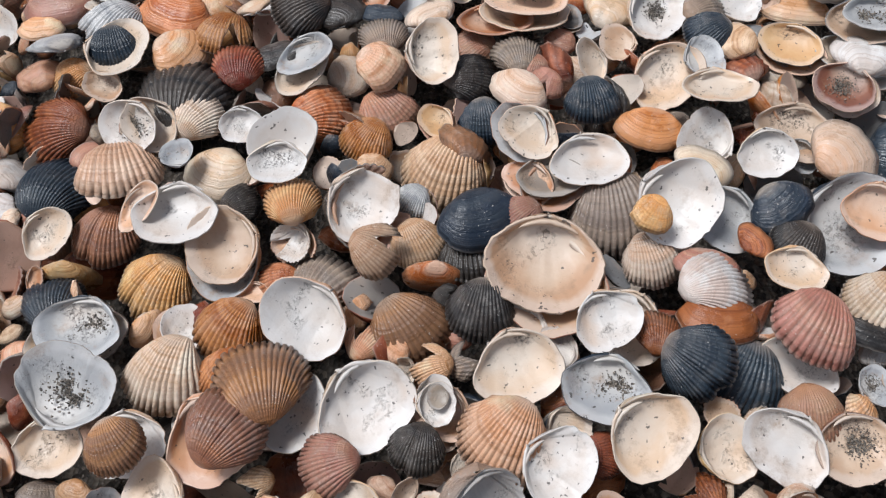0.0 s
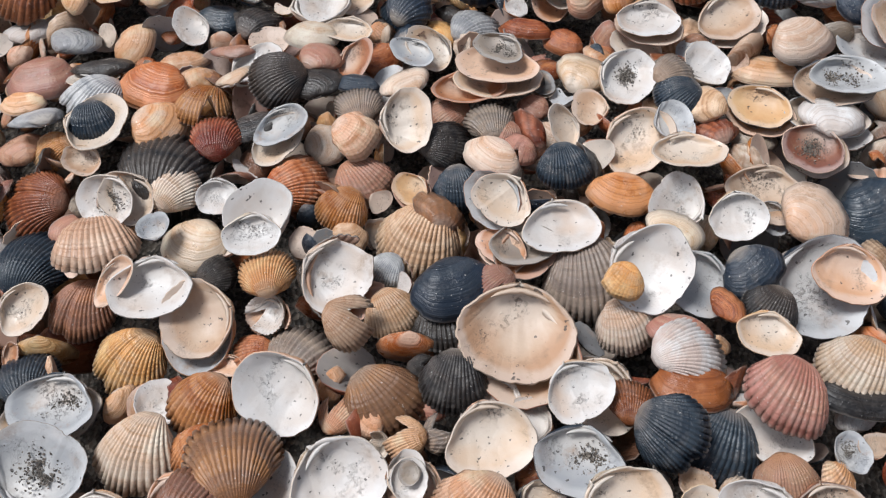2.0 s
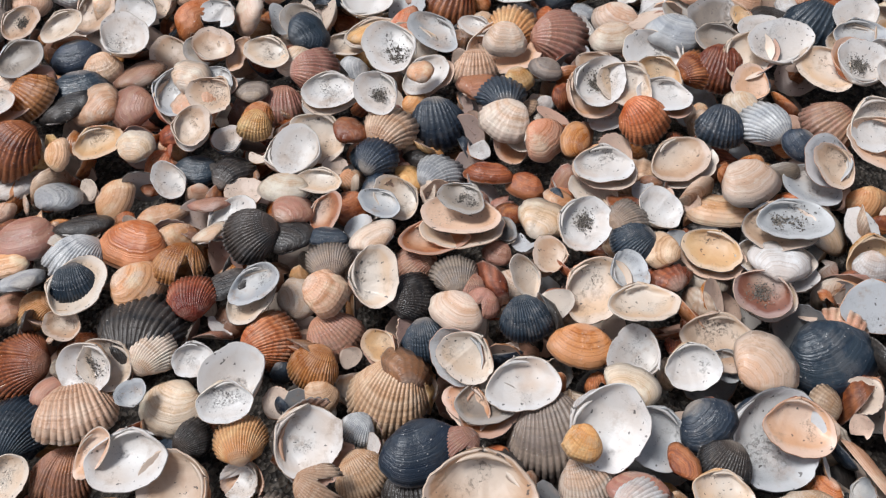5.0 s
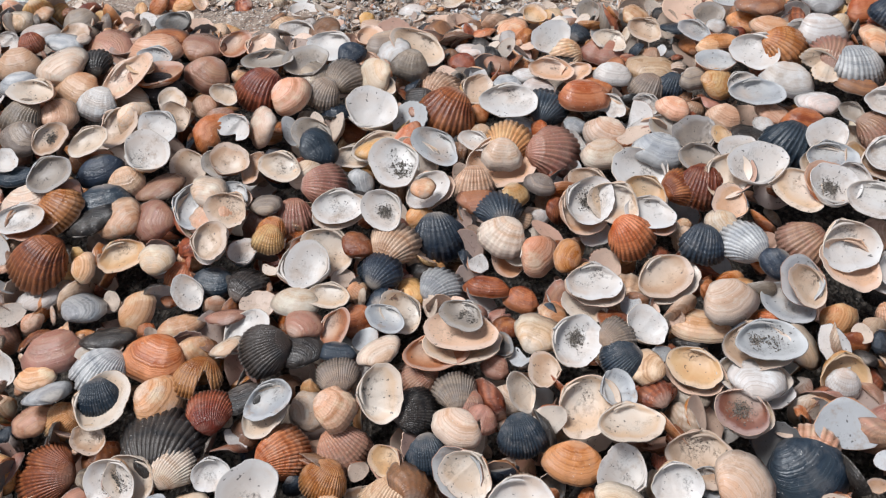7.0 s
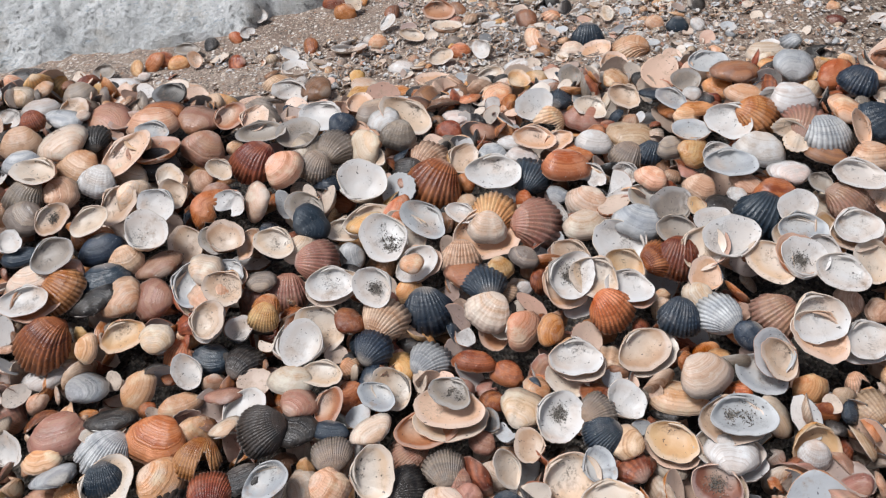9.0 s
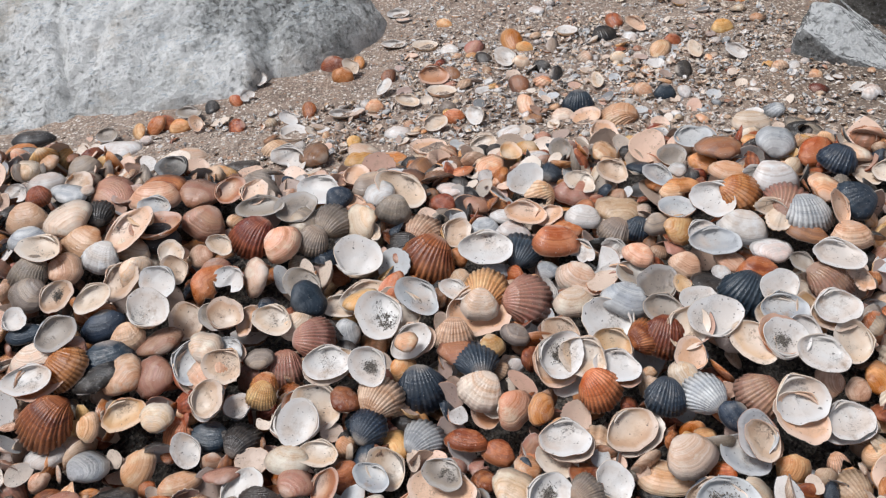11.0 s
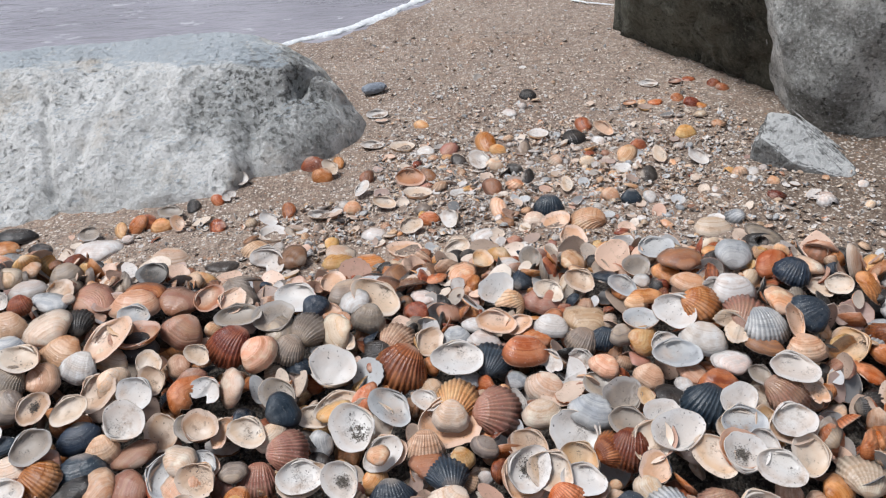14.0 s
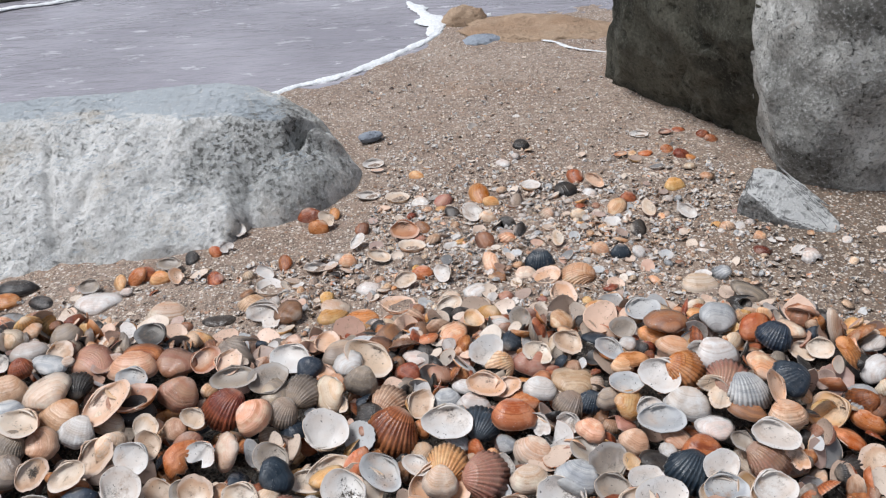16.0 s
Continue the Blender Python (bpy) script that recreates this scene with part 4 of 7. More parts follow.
shell("cockle", "back", "charcoal", "pale_grey", 0.0048, 0.2703, 0.0295, -2, -14, 107, 0.0260, 0.0260)
shell("clam", "cup", "orange", "orange", 0.0176, 0.3025, 0.0387, -176, -4, -166, 0.0367, 0.0367)
shell("clam", "cup", "peach", "peach", 0.0324, 0.3106, 0.0440, -180, -3, 166, 0.0399, 0.0399)
shell("clam", "cup", "pale_grey", "grey", 0.0327, 0.3157, 0.0491, 175, -7, 145, 0.0257, 0.0257, grit=True)
shell("cockle", "back", "pale_grey", "white", 0.0219, 0.3491, 0.0357, -6, -10, 136, 0.0278, 0.0278)
shell("long", "back", "rust", "beige", 0.0471, 0.3458, 0.0375, -4, 2, -15, 0.0287, 0.0287)
shell("clam", "back", "rust", "beige", 0.0659, 0.3364, 0.0340, 8, 8, -34, 0.0217, 0.0217)
shell("round", "back", "cream", "white", 0.0695, 0.3119, 0.0346, -11, -10, 147, 0.0282, 0.0282)
shell("round", "cup", "peach", "beige", 0.0711, 0.2903, 0.0338, -176, -17, 84, 0.0201, 0.0201)
shell("cockle", "back", "grey", "pale_grey", 0.0265, 0.2766, 0.0367, -15, 0, -170, 0.0224, 0.0224)
shell("round", "back", "mauve", "beige", 0.0459, 0.2961, 0.0292, 8, 8, -34, 0.0163, 0.0163)
shell("round", "back", "cream", "white", 0.0504, 0.2770, 0.0266, 16, 7, -35, 0.0188, 0.0188)
shell("clam", "cup", "cream", "cream", 0.0585, 0.2740, 0.0333, -161, -38, 113, 0.0225, 0.0225)
shell("clam", "back", "cream", "white", 0.0237, 0.2566, 0.0356, 11, 10, -33, 0.0264, 0.0264)
shell("cockle", "back", "mauve", "beige", 0.0298, 0.2692, 0.0362, 9, 7, -23, 0.0158, 0.0158)
shell("broken", "back", "mauve", "beige", 0.0373, 0.2591, 0.0348, 3, 17, -28, 0.0174, 0.0174)
shell("cockle", "back", "navy", "pale_grey", 0.0547, 0.2504, 0.0327, 18, -1, 10, 0.0238, 0.0238)
shell("round", "cup", "charcoal", "charcoal", 0.0506, 0.3050, 0.0349, -177, 17, -74, 0.0143, 0.0143)
shell("clam", "cup", "peach", "white", 0.1049, 0.3335, 0.0498, 166, -3, 179, 0.0317, 0.0317)
shell("clam", "cup", "beige", "beige", 0.1449, 0.3398, 0.0451, 161, 8, -151, 0.0339, 0.0339)
shell("round", "cup", "cream", "white", 0.0884, 0.3004, 0.0419, 165, 20, -123, 0.0304, 0.0304, grit=True)
shell("round", "cup", "cream", "cream", 0.0996, 0.3257, 0.0397, 167, -12, 148, 0.0265, 0.0265)
shell("round", "cup", "cream", "white", 0.1249, 0.3085, 0.0415, -165, 22, -49, 0.0235, 0.0235)
shell("cockle", "back", "grey", "pale_grey", 0.1089, 0.3038, 0.0397, -6, -17, 118, 0.0217, 0.0217)
shell("cockle", "back", "navy", "pale_grey", 0.1092, 0.2889, 0.0374, 6, 17, -62, 0.0228, 0.0228)
shell("clam", "back", "cream", "white", 0.1724, 0.3178, 0.0429, 14, -5, 29, 0.0335, 0.0335)
shell("clam", "back", "peach", "cream", 0.1609, 0.3124, 0.0283, -12, -1, -17, 0.0343, 0.0343)
shell("clam", "cup", "pale_grey", "pale_grey", 0.1804, 0.2877, 0.0466, 177, -2, -174, 0.0356, 0.0356, grit=True)
shell("round", "cup", "pale_grey", "pale_grey", 0.2049, 0.3197, 0.0378, 169, -10, 147, 0.0299, 0.0299)
shell("clam", "back", "white", "cream", 0.1744, 0.2705, 0.0356, -10, -5, 168, 0.0297, 0.0297)
shell("clam", "cup", "pale_grey", "cream", 0.1768, 0.2776, 0.0321, 177, -4, 167, 0.0381, 0.0381)
shell("clam", "cup", "grey", "ochre", 0.1464, 0.2825, 0.0350, 161, -3, 142, 0.0292, 0.0292)
shell("long", "back", "grey", "pale_grey", 0.1395, 0.2788, 0.0236, -10, -6, 133, 0.0300, 0.0300)
shell("round", "cup", "peach", "rust", 0.1610, 0.2565, 0.0334, 153, -7, 145, 0.0269, 0.0269, grit=True)
shell("round", "cup", "peach", "cream", 0.0871, 0.2642, 0.0336, 165, 27, -139, 0.0338, 0.0338)
shell("round", "cup", "pale_grey", "pale_grey", 0.1037, 0.2671, 0.0397, -175, 23, -73, 0.0204, 0.0204)
shell("clam", "cup", "cream", "cream", 0.1076, 0.2488, 0.0421, -173, -4, -173, 0.0330, 0.0330)
shell("round", "back", "beige", "cream", 0.1220, 0.2834, 0.0364, -10, 15, -117, 0.0210, 0.0210)
shell("cockle", "back", "rust", "beige", -0.1789, 0.2568, 0.0207, 3, 23, -92, 0.0332, 0.0332)
shell("round", "cup", "cream", "white", -0.1356, 0.2365, 0.0386, 149, -15, 150, 0.0262, 0.0262, grit=True)
shell("round", "cup", "cream", "cream", -0.1270, 0.2383, 0.0362, 163, -30, 141, 0.0250, 0.0250)
shell("cockle", "back", "beige", "white", -0.1372, 0.2213, 0.0270, -9, 5, 15, 0.0351, 0.0351)
shell("cockle", "back", "navy", "pale_grey", -0.1718, 0.2236, 0.0135, -10, -4, 171, 0.0350, 0.0350)
shell("round", "cup", "cream", "cream", -0.1673, 0.1962, 0.0195, 163, 23, -124, 0.0230, 0.0230)
shell("cockle", "back", "brown", "beige", -0.1475, 0.2005, 0.0119, 17, 6, -11, 0.0285, 0.0285)
shell("clam", "cup", "cream", "peach", -0.1274, 0.1993, 0.0304, -178, 34, -144, 0.0238, 0.0238)
shell("clam", "cup", "white", "white", -0.1079, 0.1952, 0.0326, 162, -1, -176, 0.0343, 0.0343)
shell("round", "cup", "beige", "beige", -0.0915, 0.1839, 0.0250, 175, -23, 109, 0.0327, 0.0327)
shell("round", "back", "cream", "white", -0.1041, 0.2278, 0.0180, 15, 7, -17, 0.0305, 0.0305)
shell("cockle", "back", "cream", "white", -0.1104, 0.2469, 0.0324, -26, -12, 149, 0.0235, 0.0235)
shell("round", "cup", "white", "white", -0.0932, 0.2405, 0.0343, 149, 2, -172, 0.0190, 0.0190)
shell("round", "cup", "white", "white", -0.0721, 0.2302, 0.0345, -152, -12, 26, 0.0310, 0.0310)
shell("clam", "cup", "cream", "white", -0.0708, 0.2151, 0.0384, 159, -1, -176, 0.0245, 0.0245)
shell("round", "cup", "pale_grey", "pale_grey", -0.1148, 0.2258, 0.0334, -157, -7, 22, 0.0143, 0.0143)
shell("cockle", "back", "ochre", "cream", -0.0658, 0.2025, 0.0278, -11, -1, -169, 0.0229, 0.0229)
shell("cockle", "back", "charcoal", "pale_grey", -0.0903, 0.2107, 0.0171, -10, -14, 135, 0.0180, 0.0180)
shell("broken", "cup", "cream", "white", -0.0672, 0.1889, 0.0202, 156, -6, 144, 0.0171, 0.0171)
shell("cockle", "back", "orange", "peach", -0.0597, 0.2541, 0.0232, -12, -17, 118, 0.0282, 0.0282)
shell("cockle", "back", "orange", "peach", -0.0402, 0.2387, 0.0241, 16, 13, -31, 0.0234, 0.0234)
shell("cockle", "back", "mauve", "beige", -0.0303, 0.2570, 0.0235, 13, -7, 38, 0.0277, 0.0277)
shell("round", "cup", "orange", "ochre", -0.0105, 0.2442, 0.0310, 172, -16, 127, 0.0177, 0.0177)
shell("cockle", "back", "navy", "pale_grey", 0.0086, 0.2486, 0.0233, 24, -1, 9, 0.0229, 0.0229)
shell("round", "cup", "peach", "cream", 0.0263, 0.2309, 0.0377, 160, -20, 142, 0.0256, 0.0256)
shell("clam", "cup", "cream", "white", 0.0478, 0.2163, 0.0337, 166, 1, -165, 0.0321, 0.0321)
shell("clam", "cup", "grey", "grey", 0.0365, 0.2131, 0.0296, 172, -1, -169, 0.0287, 0.0287)
shell("long", "cup", "orange", "orange", 0.0254, 0.2146, 0.0261, 155, 6, 136, 0.0254, 0.0254)
shell("cockle", "back", "beige", "cream", -0.0092, 0.2247, 0.0190, 16, 9, -21, 0.0360, 0.0360)
shell("clam", "back", "navy", "pale_grey", 0.0055, 0.1923, 0.0263, 12, 1, 21, 0.0360, 0.0360)
shell("broken", "cup", "cream", "white", -0.0403, 0.1993, 0.0283, 159, 28, -127, 0.0334, 0.0334)
shell("round", "back", "beige", "cream", -0.0375, 0.2260, 0.0204, 21, -1, 9, 0.0184, 0.0184)
shell("cockle", "back", "pale_grey", "white", -0.0204, 0.2090, 0.0197, 13, 12, -32, 0.0155, 0.0155)
shell("broken", "back", "beige", "cream", -0.0331, 0.1784, 0.0266, 14, -26, 54, 0.0217, 0.0217)
shell("cockle", "back", "beige", "cream", -0.0191, 0.1890, 0.0153, 11, -4, 32, 0.0233, 0.0233)
shell("cockle", "back", "charcoal", "pale_grey", 0.0029, 0.1821, 0.0153, -7, 5, 14, 0.0286, 0.0286)
shell("round", "cup", "beige", "beige", 0.0295, 0.1701, 0.0293, 162, -4, 174, 0.0444, 0.0444)
shell("cockle", "back", "grey", "pale_grey", 0.0567, 0.2003, 0.0154, 19, -1, 10, 0.0383, 0.0383)
shell("broken", "back", "mauve", "beige", 0.0217, 0.1939, 0.0263, -0, 14, -53, 0.0181, 0.0181)
shell("round", "cup", "white", "white", 0.0792, 0.1923, 0.0312, 164, 29, -127, 0.0365, 0.0365)
shell("broken", "back", "ochre", "cream", 0.0697, 0.1866, 0.0342, 22, 16, -29, 0.0174, 0.0174)
shell("round", "cup", "pale_grey", "pale_grey", 0.0996, 0.1946, 0.0236, 156, -22, 155, 0.0304, 0.0304)
shell("round", "cup", "cream", "white", 0.0999, 0.2302, 0.0307, -159, -26, 53, 0.0267, 0.0267)
shell("clam", "back", "cream", "white", 0.0931, 0.2151, 0.0290, -13, -12, 147, 0.0245, 0.0245)
shell("round", "cup", "cream", "white", 0.1225, 0.2229, 0.0287, 146, 12, 180, 0.0246, 0.0246)
shell("round", "cup", "pale_grey", "pale_grey", 0.1384, 0.2258, 0.0229, 160, -29, 162, 0.0171, 0.0171)
shell("round", "back", "cream", "white", 0.1520, 0.2197, 0.0271, -12, -22, 126, 0.0309, 0.0309)
shell("round", "cup", "beige", "beige", 0.1398, 0.2348, 0.0270, 163, -6, 169, 0.0336, 0.0336)
shell("clam", "back", "orange", "peach", 0.0766, 0.2370, 0.0293, 7, 4, -13, 0.0298, 0.0298)
shell("round", "cup", "navy", "pale_grey", 0.1458, 0.1896, 0.0234, 168, 24, -125, 0.0439, 0.0439)
shell("round", "cup", "orange", "peach", 0.1545, 0.1912, 0.0287, 157, -7, 170, 0.0284, 0.0284)
shell("clam", "back", "navy", "pale_grey", 0.1200, 0.1965, 0.0236, 5, -21, 32, 0.0264, 0.0264)
shell("cockle", "back", "charcoal", "pale_grey", 0.1233, 0.1806, 0.0215, 13, 12, -32, 0.0218, 0.0218)
shell("round", "back", "navy", "pale_grey", 0.1850, 0.2308, 0.0145, 17, -18, 22, 0.0413, 0.0413)
shell("long", "back", "rust", "beige", 0.1078, 0.1828, 0.0229, -17, -2, 113, 0.0177, 0.0177)
shell("cockle", "back", "cream", "white", 0.0688, 0.1776, 0.0160, 11, -1, 21, 0.0238, 0.0238)
shell("clam", "cup", "ochre", "cream", 0.1208, 0.1672, 0.0256, 167, -5, 168, 0.0239, 0.0239)
shell("long", "back", "mauve", "beige", 0.0901, 0.1728, 0.0213, -8, 2, -8, 0.0253, 0.0253)
shell("clam", "cup", "navy", "pale_grey", -0.1394, 0.1532, 0.0173, 169, -5, 169, 0.0335, 0.0335, grit=True)
shell("cockle", "back", "navy", "pale_grey", -0.1602, 0.1720, 0.0062, -9, 1, -158, 0.0251, 0.0251)
shell("round", "cup", "grey", "pale_grey", -0.1363, 0.1266, 0.0188, -154, 12, -19, 0.0357, 0.0357, grit=True)
shell("cockle", "back", "cream", "white", -0.1087, 0.1352, 0.0132, 17, 7, -16, 0.0302, 0.0302)
shell("round", "cup", "white", "white", -0.1043, 0.1552, 0.0120, -166, 6, -16, 0.0219, 0.0219)
shell("cockle", "back", "orange", "peach", -0.0846, 0.1513, 0.0129, 13, 10, -32, 0.0276, 0.0276)
shell("cockle", "back", "orange", "peach", -0.0840, 0.1334, 0.0155, 16, 9, -21, 0.0220, 0.0220)
shell("cockle", "back", "brown", "beige", -0.0683, 0.1279, 0.0205, -4, -7, -164, 0.0335, 0.0335)
shell("round", "cup", "cream", "white", -0.0614, 0.1190, 0.0129, -179, 18, -82, 0.0312, 0.0312)
shell("round", "cup", "peach", "orange", -0.0862, 0.1105, 0.0155, 162, 23, -149, 0.0364, 0.0364)
shell("cockle", "back", "brown", "pale_grey", -0.0788, 0.1096, 0.0216, -17, -13, 150, 0.0276, 0.0276)
shell("round", "cup", "cream", "white", -0.1175, 0.1103, 0.0107, 153, 2, -171, 0.0271, 0.0271)
shell("cockle", "back", "brown", "beige", -0.1158, 0.1055, 0.0191, 14, -6, 29, 0.0205, 0.0205)
shell("round", "cup", "cream", "cream", -0.1461, 0.1139, 0.0037, 159, 1, -171, 0.0260, 0.0260)
shell("clam", "back", "peach", "cream", -0.1660, 0.1475, 0.0023, 11, 10, -32, 0.0237, 0.0237)
shell("round", "cup", "peach", "white", -0.0558, 0.1499, 0.0242, 161, -25, 138, 0.0336, 0.0336)
shell("round", "cup", "cream", "white", -0.0317, 0.1203, 0.0215, 156, 16, -144, 0.0346, 0.0346)
shell("cockle", "back", "brown", "beige", -0.0188, 0.1547, 0.0113, 14, -8, 36, 0.0314, 0.0314)
shell("cockle", "back", "charcoal", "pale_grey", 0.0042, 0.1560, 0.0191, 16, 4, -7, 0.0252, 0.0252)
shell("round", "cup", "cream", "cream", 0.0161, 0.1304, 0.0233, 153, 7, -163, 0.0312, 0.0312)
shell("round", "cup", "white", "white", 0.0182, 0.1503, 0.0174, -178, -18, 90, 0.0268, 0.0268)
shell("round", "cup", "peach", "peach", -0.0091, 0.1189, 0.0157, 163, -13, 150, 0.0213, 0.0213)
shell("round", "cup", "cream", "white", -0.0106, 0.1182, 0.0218, 177, 21, -92, 0.0156, 0.0156)
shell("round", "cup", "grey", "grey", -0.0096, 0.1193, 0.0236, -179, -21, 94, 0.0085, 0.0085)
shell("cockle", "back", "peach", "cream", 0.0103, 0.1086, 0.0163, 13, 10, -32, 0.0307, 0.0307)
shell("broken", "back", "peach", "cream", -0.0371, 0.1476, 0.0118, -17, -13, 150, 0.0151, 0.0151)
shell("broken", "back", "peach", "cream", -0.0124, 0.1378, 0.0121, 0, 15, -82, 0.0168, 0.0168)
shell("broken", "back", "peach", "cream", -0.0252, 0.1443, 0.0126, 9, 12, -47, 0.0130, 0.0130)
shell("clam", "cup", "navy", "pale_grey", 0.0485, 0.1229, 0.0211, 161, -6, 170, 0.0319, 0.0319, grit=True)
shell("round", "cup", "cream", "white", 0.0465, 0.1438, 0.0297, 154, 12, -153, 0.0246, 0.0246)
shell("round", "cup", "cream", "cream", 0.0559, 0.1504, 0.0182, 159, -15, 151, 0.0306, 0.0306)
shell("cockle", "back", "rust", "beige", 0.0674, 0.1444, 0.0198, -14, -5, 170, 0.0173, 0.0173)
shell("cockle", "back", "navy", "pale_grey", 0.0765, 0.1308, 0.0209, -7, -36, 49, 0.0269, 0.0269)
shell("cockle", "back", "navy", "pale_grey", 0.0926, 0.1323, 0.0084, 20, 10, -20, 0.0306, 0.0306)
shell("clam", "back", "rust", "beige", 0.0869, 0.1514, 0.0185, -6, 2, -7, 0.0304, 0.0304)
shell("cockle", "back", "mauve", "beige", 0.1193, 0.1403, 0.0259, 6, 13, -30, 0.0296, 0.0296)
shell("clam", "cup", "cream", "white", 0.1161, 0.1326, 0.0153, 161, -8, 147, 0.0283, 0.0283)
shell("long", "back", "white", "cream", 0.1506, 0.1448, 0.0063, -14, 6, -149, 0.0195, 0.0195)
shell("cockle", "back", "mauve", "beige", 0.1111, 0.1144, 0.0151, 15, 0, 7, 0.0229, 0.0229)
shell("round", "cup", "cream", "cream", 0.0564, 0.1041, 0.0234, 158, 21, -135, 0.0309, 0.0309)
shell("round", "cup", "ochre", "cream", 0.0830, 0.1043, 0.0152, -176, 27, -78, 0.0233, 0.0233)
shell("clam", "cup", "white", "white", 0.1019, 0.1015, 0.0188, 154, -17, 141, 0.0300, 0.0300)
shell("round", "cup", "brown", "beige", 0.1239, 0.1028, 0.0176, 159, 1, -171, 0.0272, 0.0272, grit=True)
shell("round", "cup", "pale_grey", "pale_grey", 0.1397, 0.1290, 0.0105, -173, 20, -64, 0.0148, 0.0148, grit=True)
shell("cockle", "back", "ochre", "cream", -0.1218, 0.1769, 0.0100, 16, 12, -31, 0.0298, 0.0298)
shell("long", "back", "rust", "beige", 0.0211, 0.1054, 0.0179, 1, 21, -81, 0.0138, 0.0138)
shell("cockle", "back", "rust", "beige", 0.0436, 0.1048, 0.0089, 1, -15, 93, 0.0156, 0.0156)
shell("round", "cup", "white", "white", 0.0266, 0.0950, 0.0207, 170, 11, -123, 0.0271, 0.0271)
shell("cockle", "back", "cream", "white", 0.1485, 0.1563, 0.0157, 9, 8, -33, 0.0303, 0.0303)
shell("long", "back", "charcoal", "pale_grey", 0.1440, 0.1468, 0.0147, -6, 1, -14, 0.0298, 0.0298)
shell("cockle", "back", "charcoal", "pale_grey", -0.0180, 0.1048, 0.0167, 14, 6, -13, 0.0189, 0.0189)
shell("cockle", "back", "mauve", "beige", -0.0461, 0.1028, 0.0138, 2, 15, -75, 0.0209, 0.0209)
shell("cockle", "back", "white", "cream", 0.0902, 0.1639, 0.0197, 1, -6, 107, 0.0290, 0.0290)
shell("clam", "back", "orange", "peach", -0.4149, 0.8215, -0.0105, 4, 4, 4, 0.0379, 0.0379)
shell("long", "back", "charcoal", "pale_grey", -0.4035, 0.8454, -0.0089, 4, 4, 4, 0.0498, 0.0498)
shell("long", "back", "charcoal", "pale_grey", -0.3640, 0.8091, -0.0084, 1, 5, -35, 0.0362, 0.0362)
shell("round", "back", "grey", "pale_grey", -0.2406, 0.6026, 0.0940, 18, -4, 21, 0.0274, 0.0274)
shell("clam", "back", "white", "cream", -0.2940, 0.7987, -0.0082, -4, -4, -176, 0.0566, 0.0566)
shell("round", "back", "mauve", "beige", -0.2126, 0.5746, 0.0839, -21, -12, 143, 0.0409, 0.0409)
shell("round", "cup", "beige", "beige", -0.2360, 0.5756, 0.0968, -178, 12, -65, 0.0265, 0.0265)
shell("round", "back", "cream", "white", -0.2236, 0.5590, 0.1006, 25, -3, 11, 0.0116, 0.0116)
shell("broken", "cup", "white", "white", -0.2756, 0.5611, 0.1026, 155, -19, 149, 0.0183, 0.0183)
shell("clam", "back", "white", "cream", -0.2652, 0.5811, 0.0957, 1, 4, 22, 0.0318, 0.0318)
shell("cockle", "back", "rust", "beige", -0.2554, 0.5495, 0.1040, 24, -6, 19, 0.0196, 0.0196)
shell("long", "back", "pale_grey", "white", -0.2390, 0.5588, 0.0998, -9, -8, 153, 0.0324, 0.0324)
shell("clam", "back", "cream", "white", -0.2317, 0.5259, 0.0960, -22, 9, -153, 0.0398, 0.0398)
shell("cockle", "back", "charcoal", "pale_grey", -0.2130, 0.5378, 0.0923, -25, 1, -173, 0.0252, 0.0252)
shell("round", "back", "beige", "cream", -0.2577, 0.5294, 0.0999, 25, -1, 7, 0.0311, 0.0311)
shell("clam", "back", "pale_grey", "white", -0.2554, 0.5111, 0.0954, 19, 1, 5, 0.0274, 0.0274)
shell("clam", "cup", "charcoal", "charcoal", -0.1719, 0.6051, 0.0876, 167, -1, 135, 0.0340, 0.0340)
shell("clam", "back", "cream", "white", -0.2075, 0.7591, -0.0031, 4, 4, -3, 0.0469, 0.0469)
shell("clam", "back", "rust", "beige", -0.1693, 0.5759, 0.0868, -15, -2, -176, 0.0352, 0.0352)
shell("clam", "back", "mauve", "beige", -0.1412, 0.5679, 0.0814, -16, -9, 160, 0.0376, 0.0376)
shell("clam", "cup", "mauve", "mauve", -0.1977, 0.5661, 0.0888, -177, 2, 56, 0.0281, 0.0281)
shell("clam", "back", "peach", "cream", -0.1754, 0.5631, 0.0856, 8, 3, 3, 0.0415, 0.0415)
shell("clam", "cup", "white", "pale_grey", -0.1729, 0.5459, 0.0917, 170, -6, 165, 0.0273, 0.0273)
shell("clam", "cup", "peach", "peach", -0.1811, 0.5166, 0.0951, 179, 21, -138, 0.0444, 0.0444)
shell("clam", "cup", "ochre", "ochre", -0.1737, 0.5259, 0.0938, 175, -7, 148, 0.0225, 0.0225)
shell("clam", "cup", "orange", "orange", -0.1673, 0.5201, 0.0907, -176, 2, 26, 0.0384, 0.0384)
shell("clam", "back", "charcoal", "pale_grey", -0.1652, 0.5177, 0.0795, 15, 5, -7, 0.0370, 0.0370)
shell("round", "back", "mauve", "beige", -0.1346, 0.5341, 0.0787, 19, 26, -25, 0.0337, 0.0337)
shell("round", "back", "white", "cream", -0.2007, 0.4945, 0.0863, 30, 12, -17, 0.0286, 0.0286)
shell("long", "back", "cream", "white", -0.1803, 0.5062, 0.0803, 10, 12, -37, 0.0348, 0.0348)
shell("round", "cup", "cream", "cream", -0.1504, 0.4951, 0.0830, -160, 20, -38, 0.0218, 0.0218)
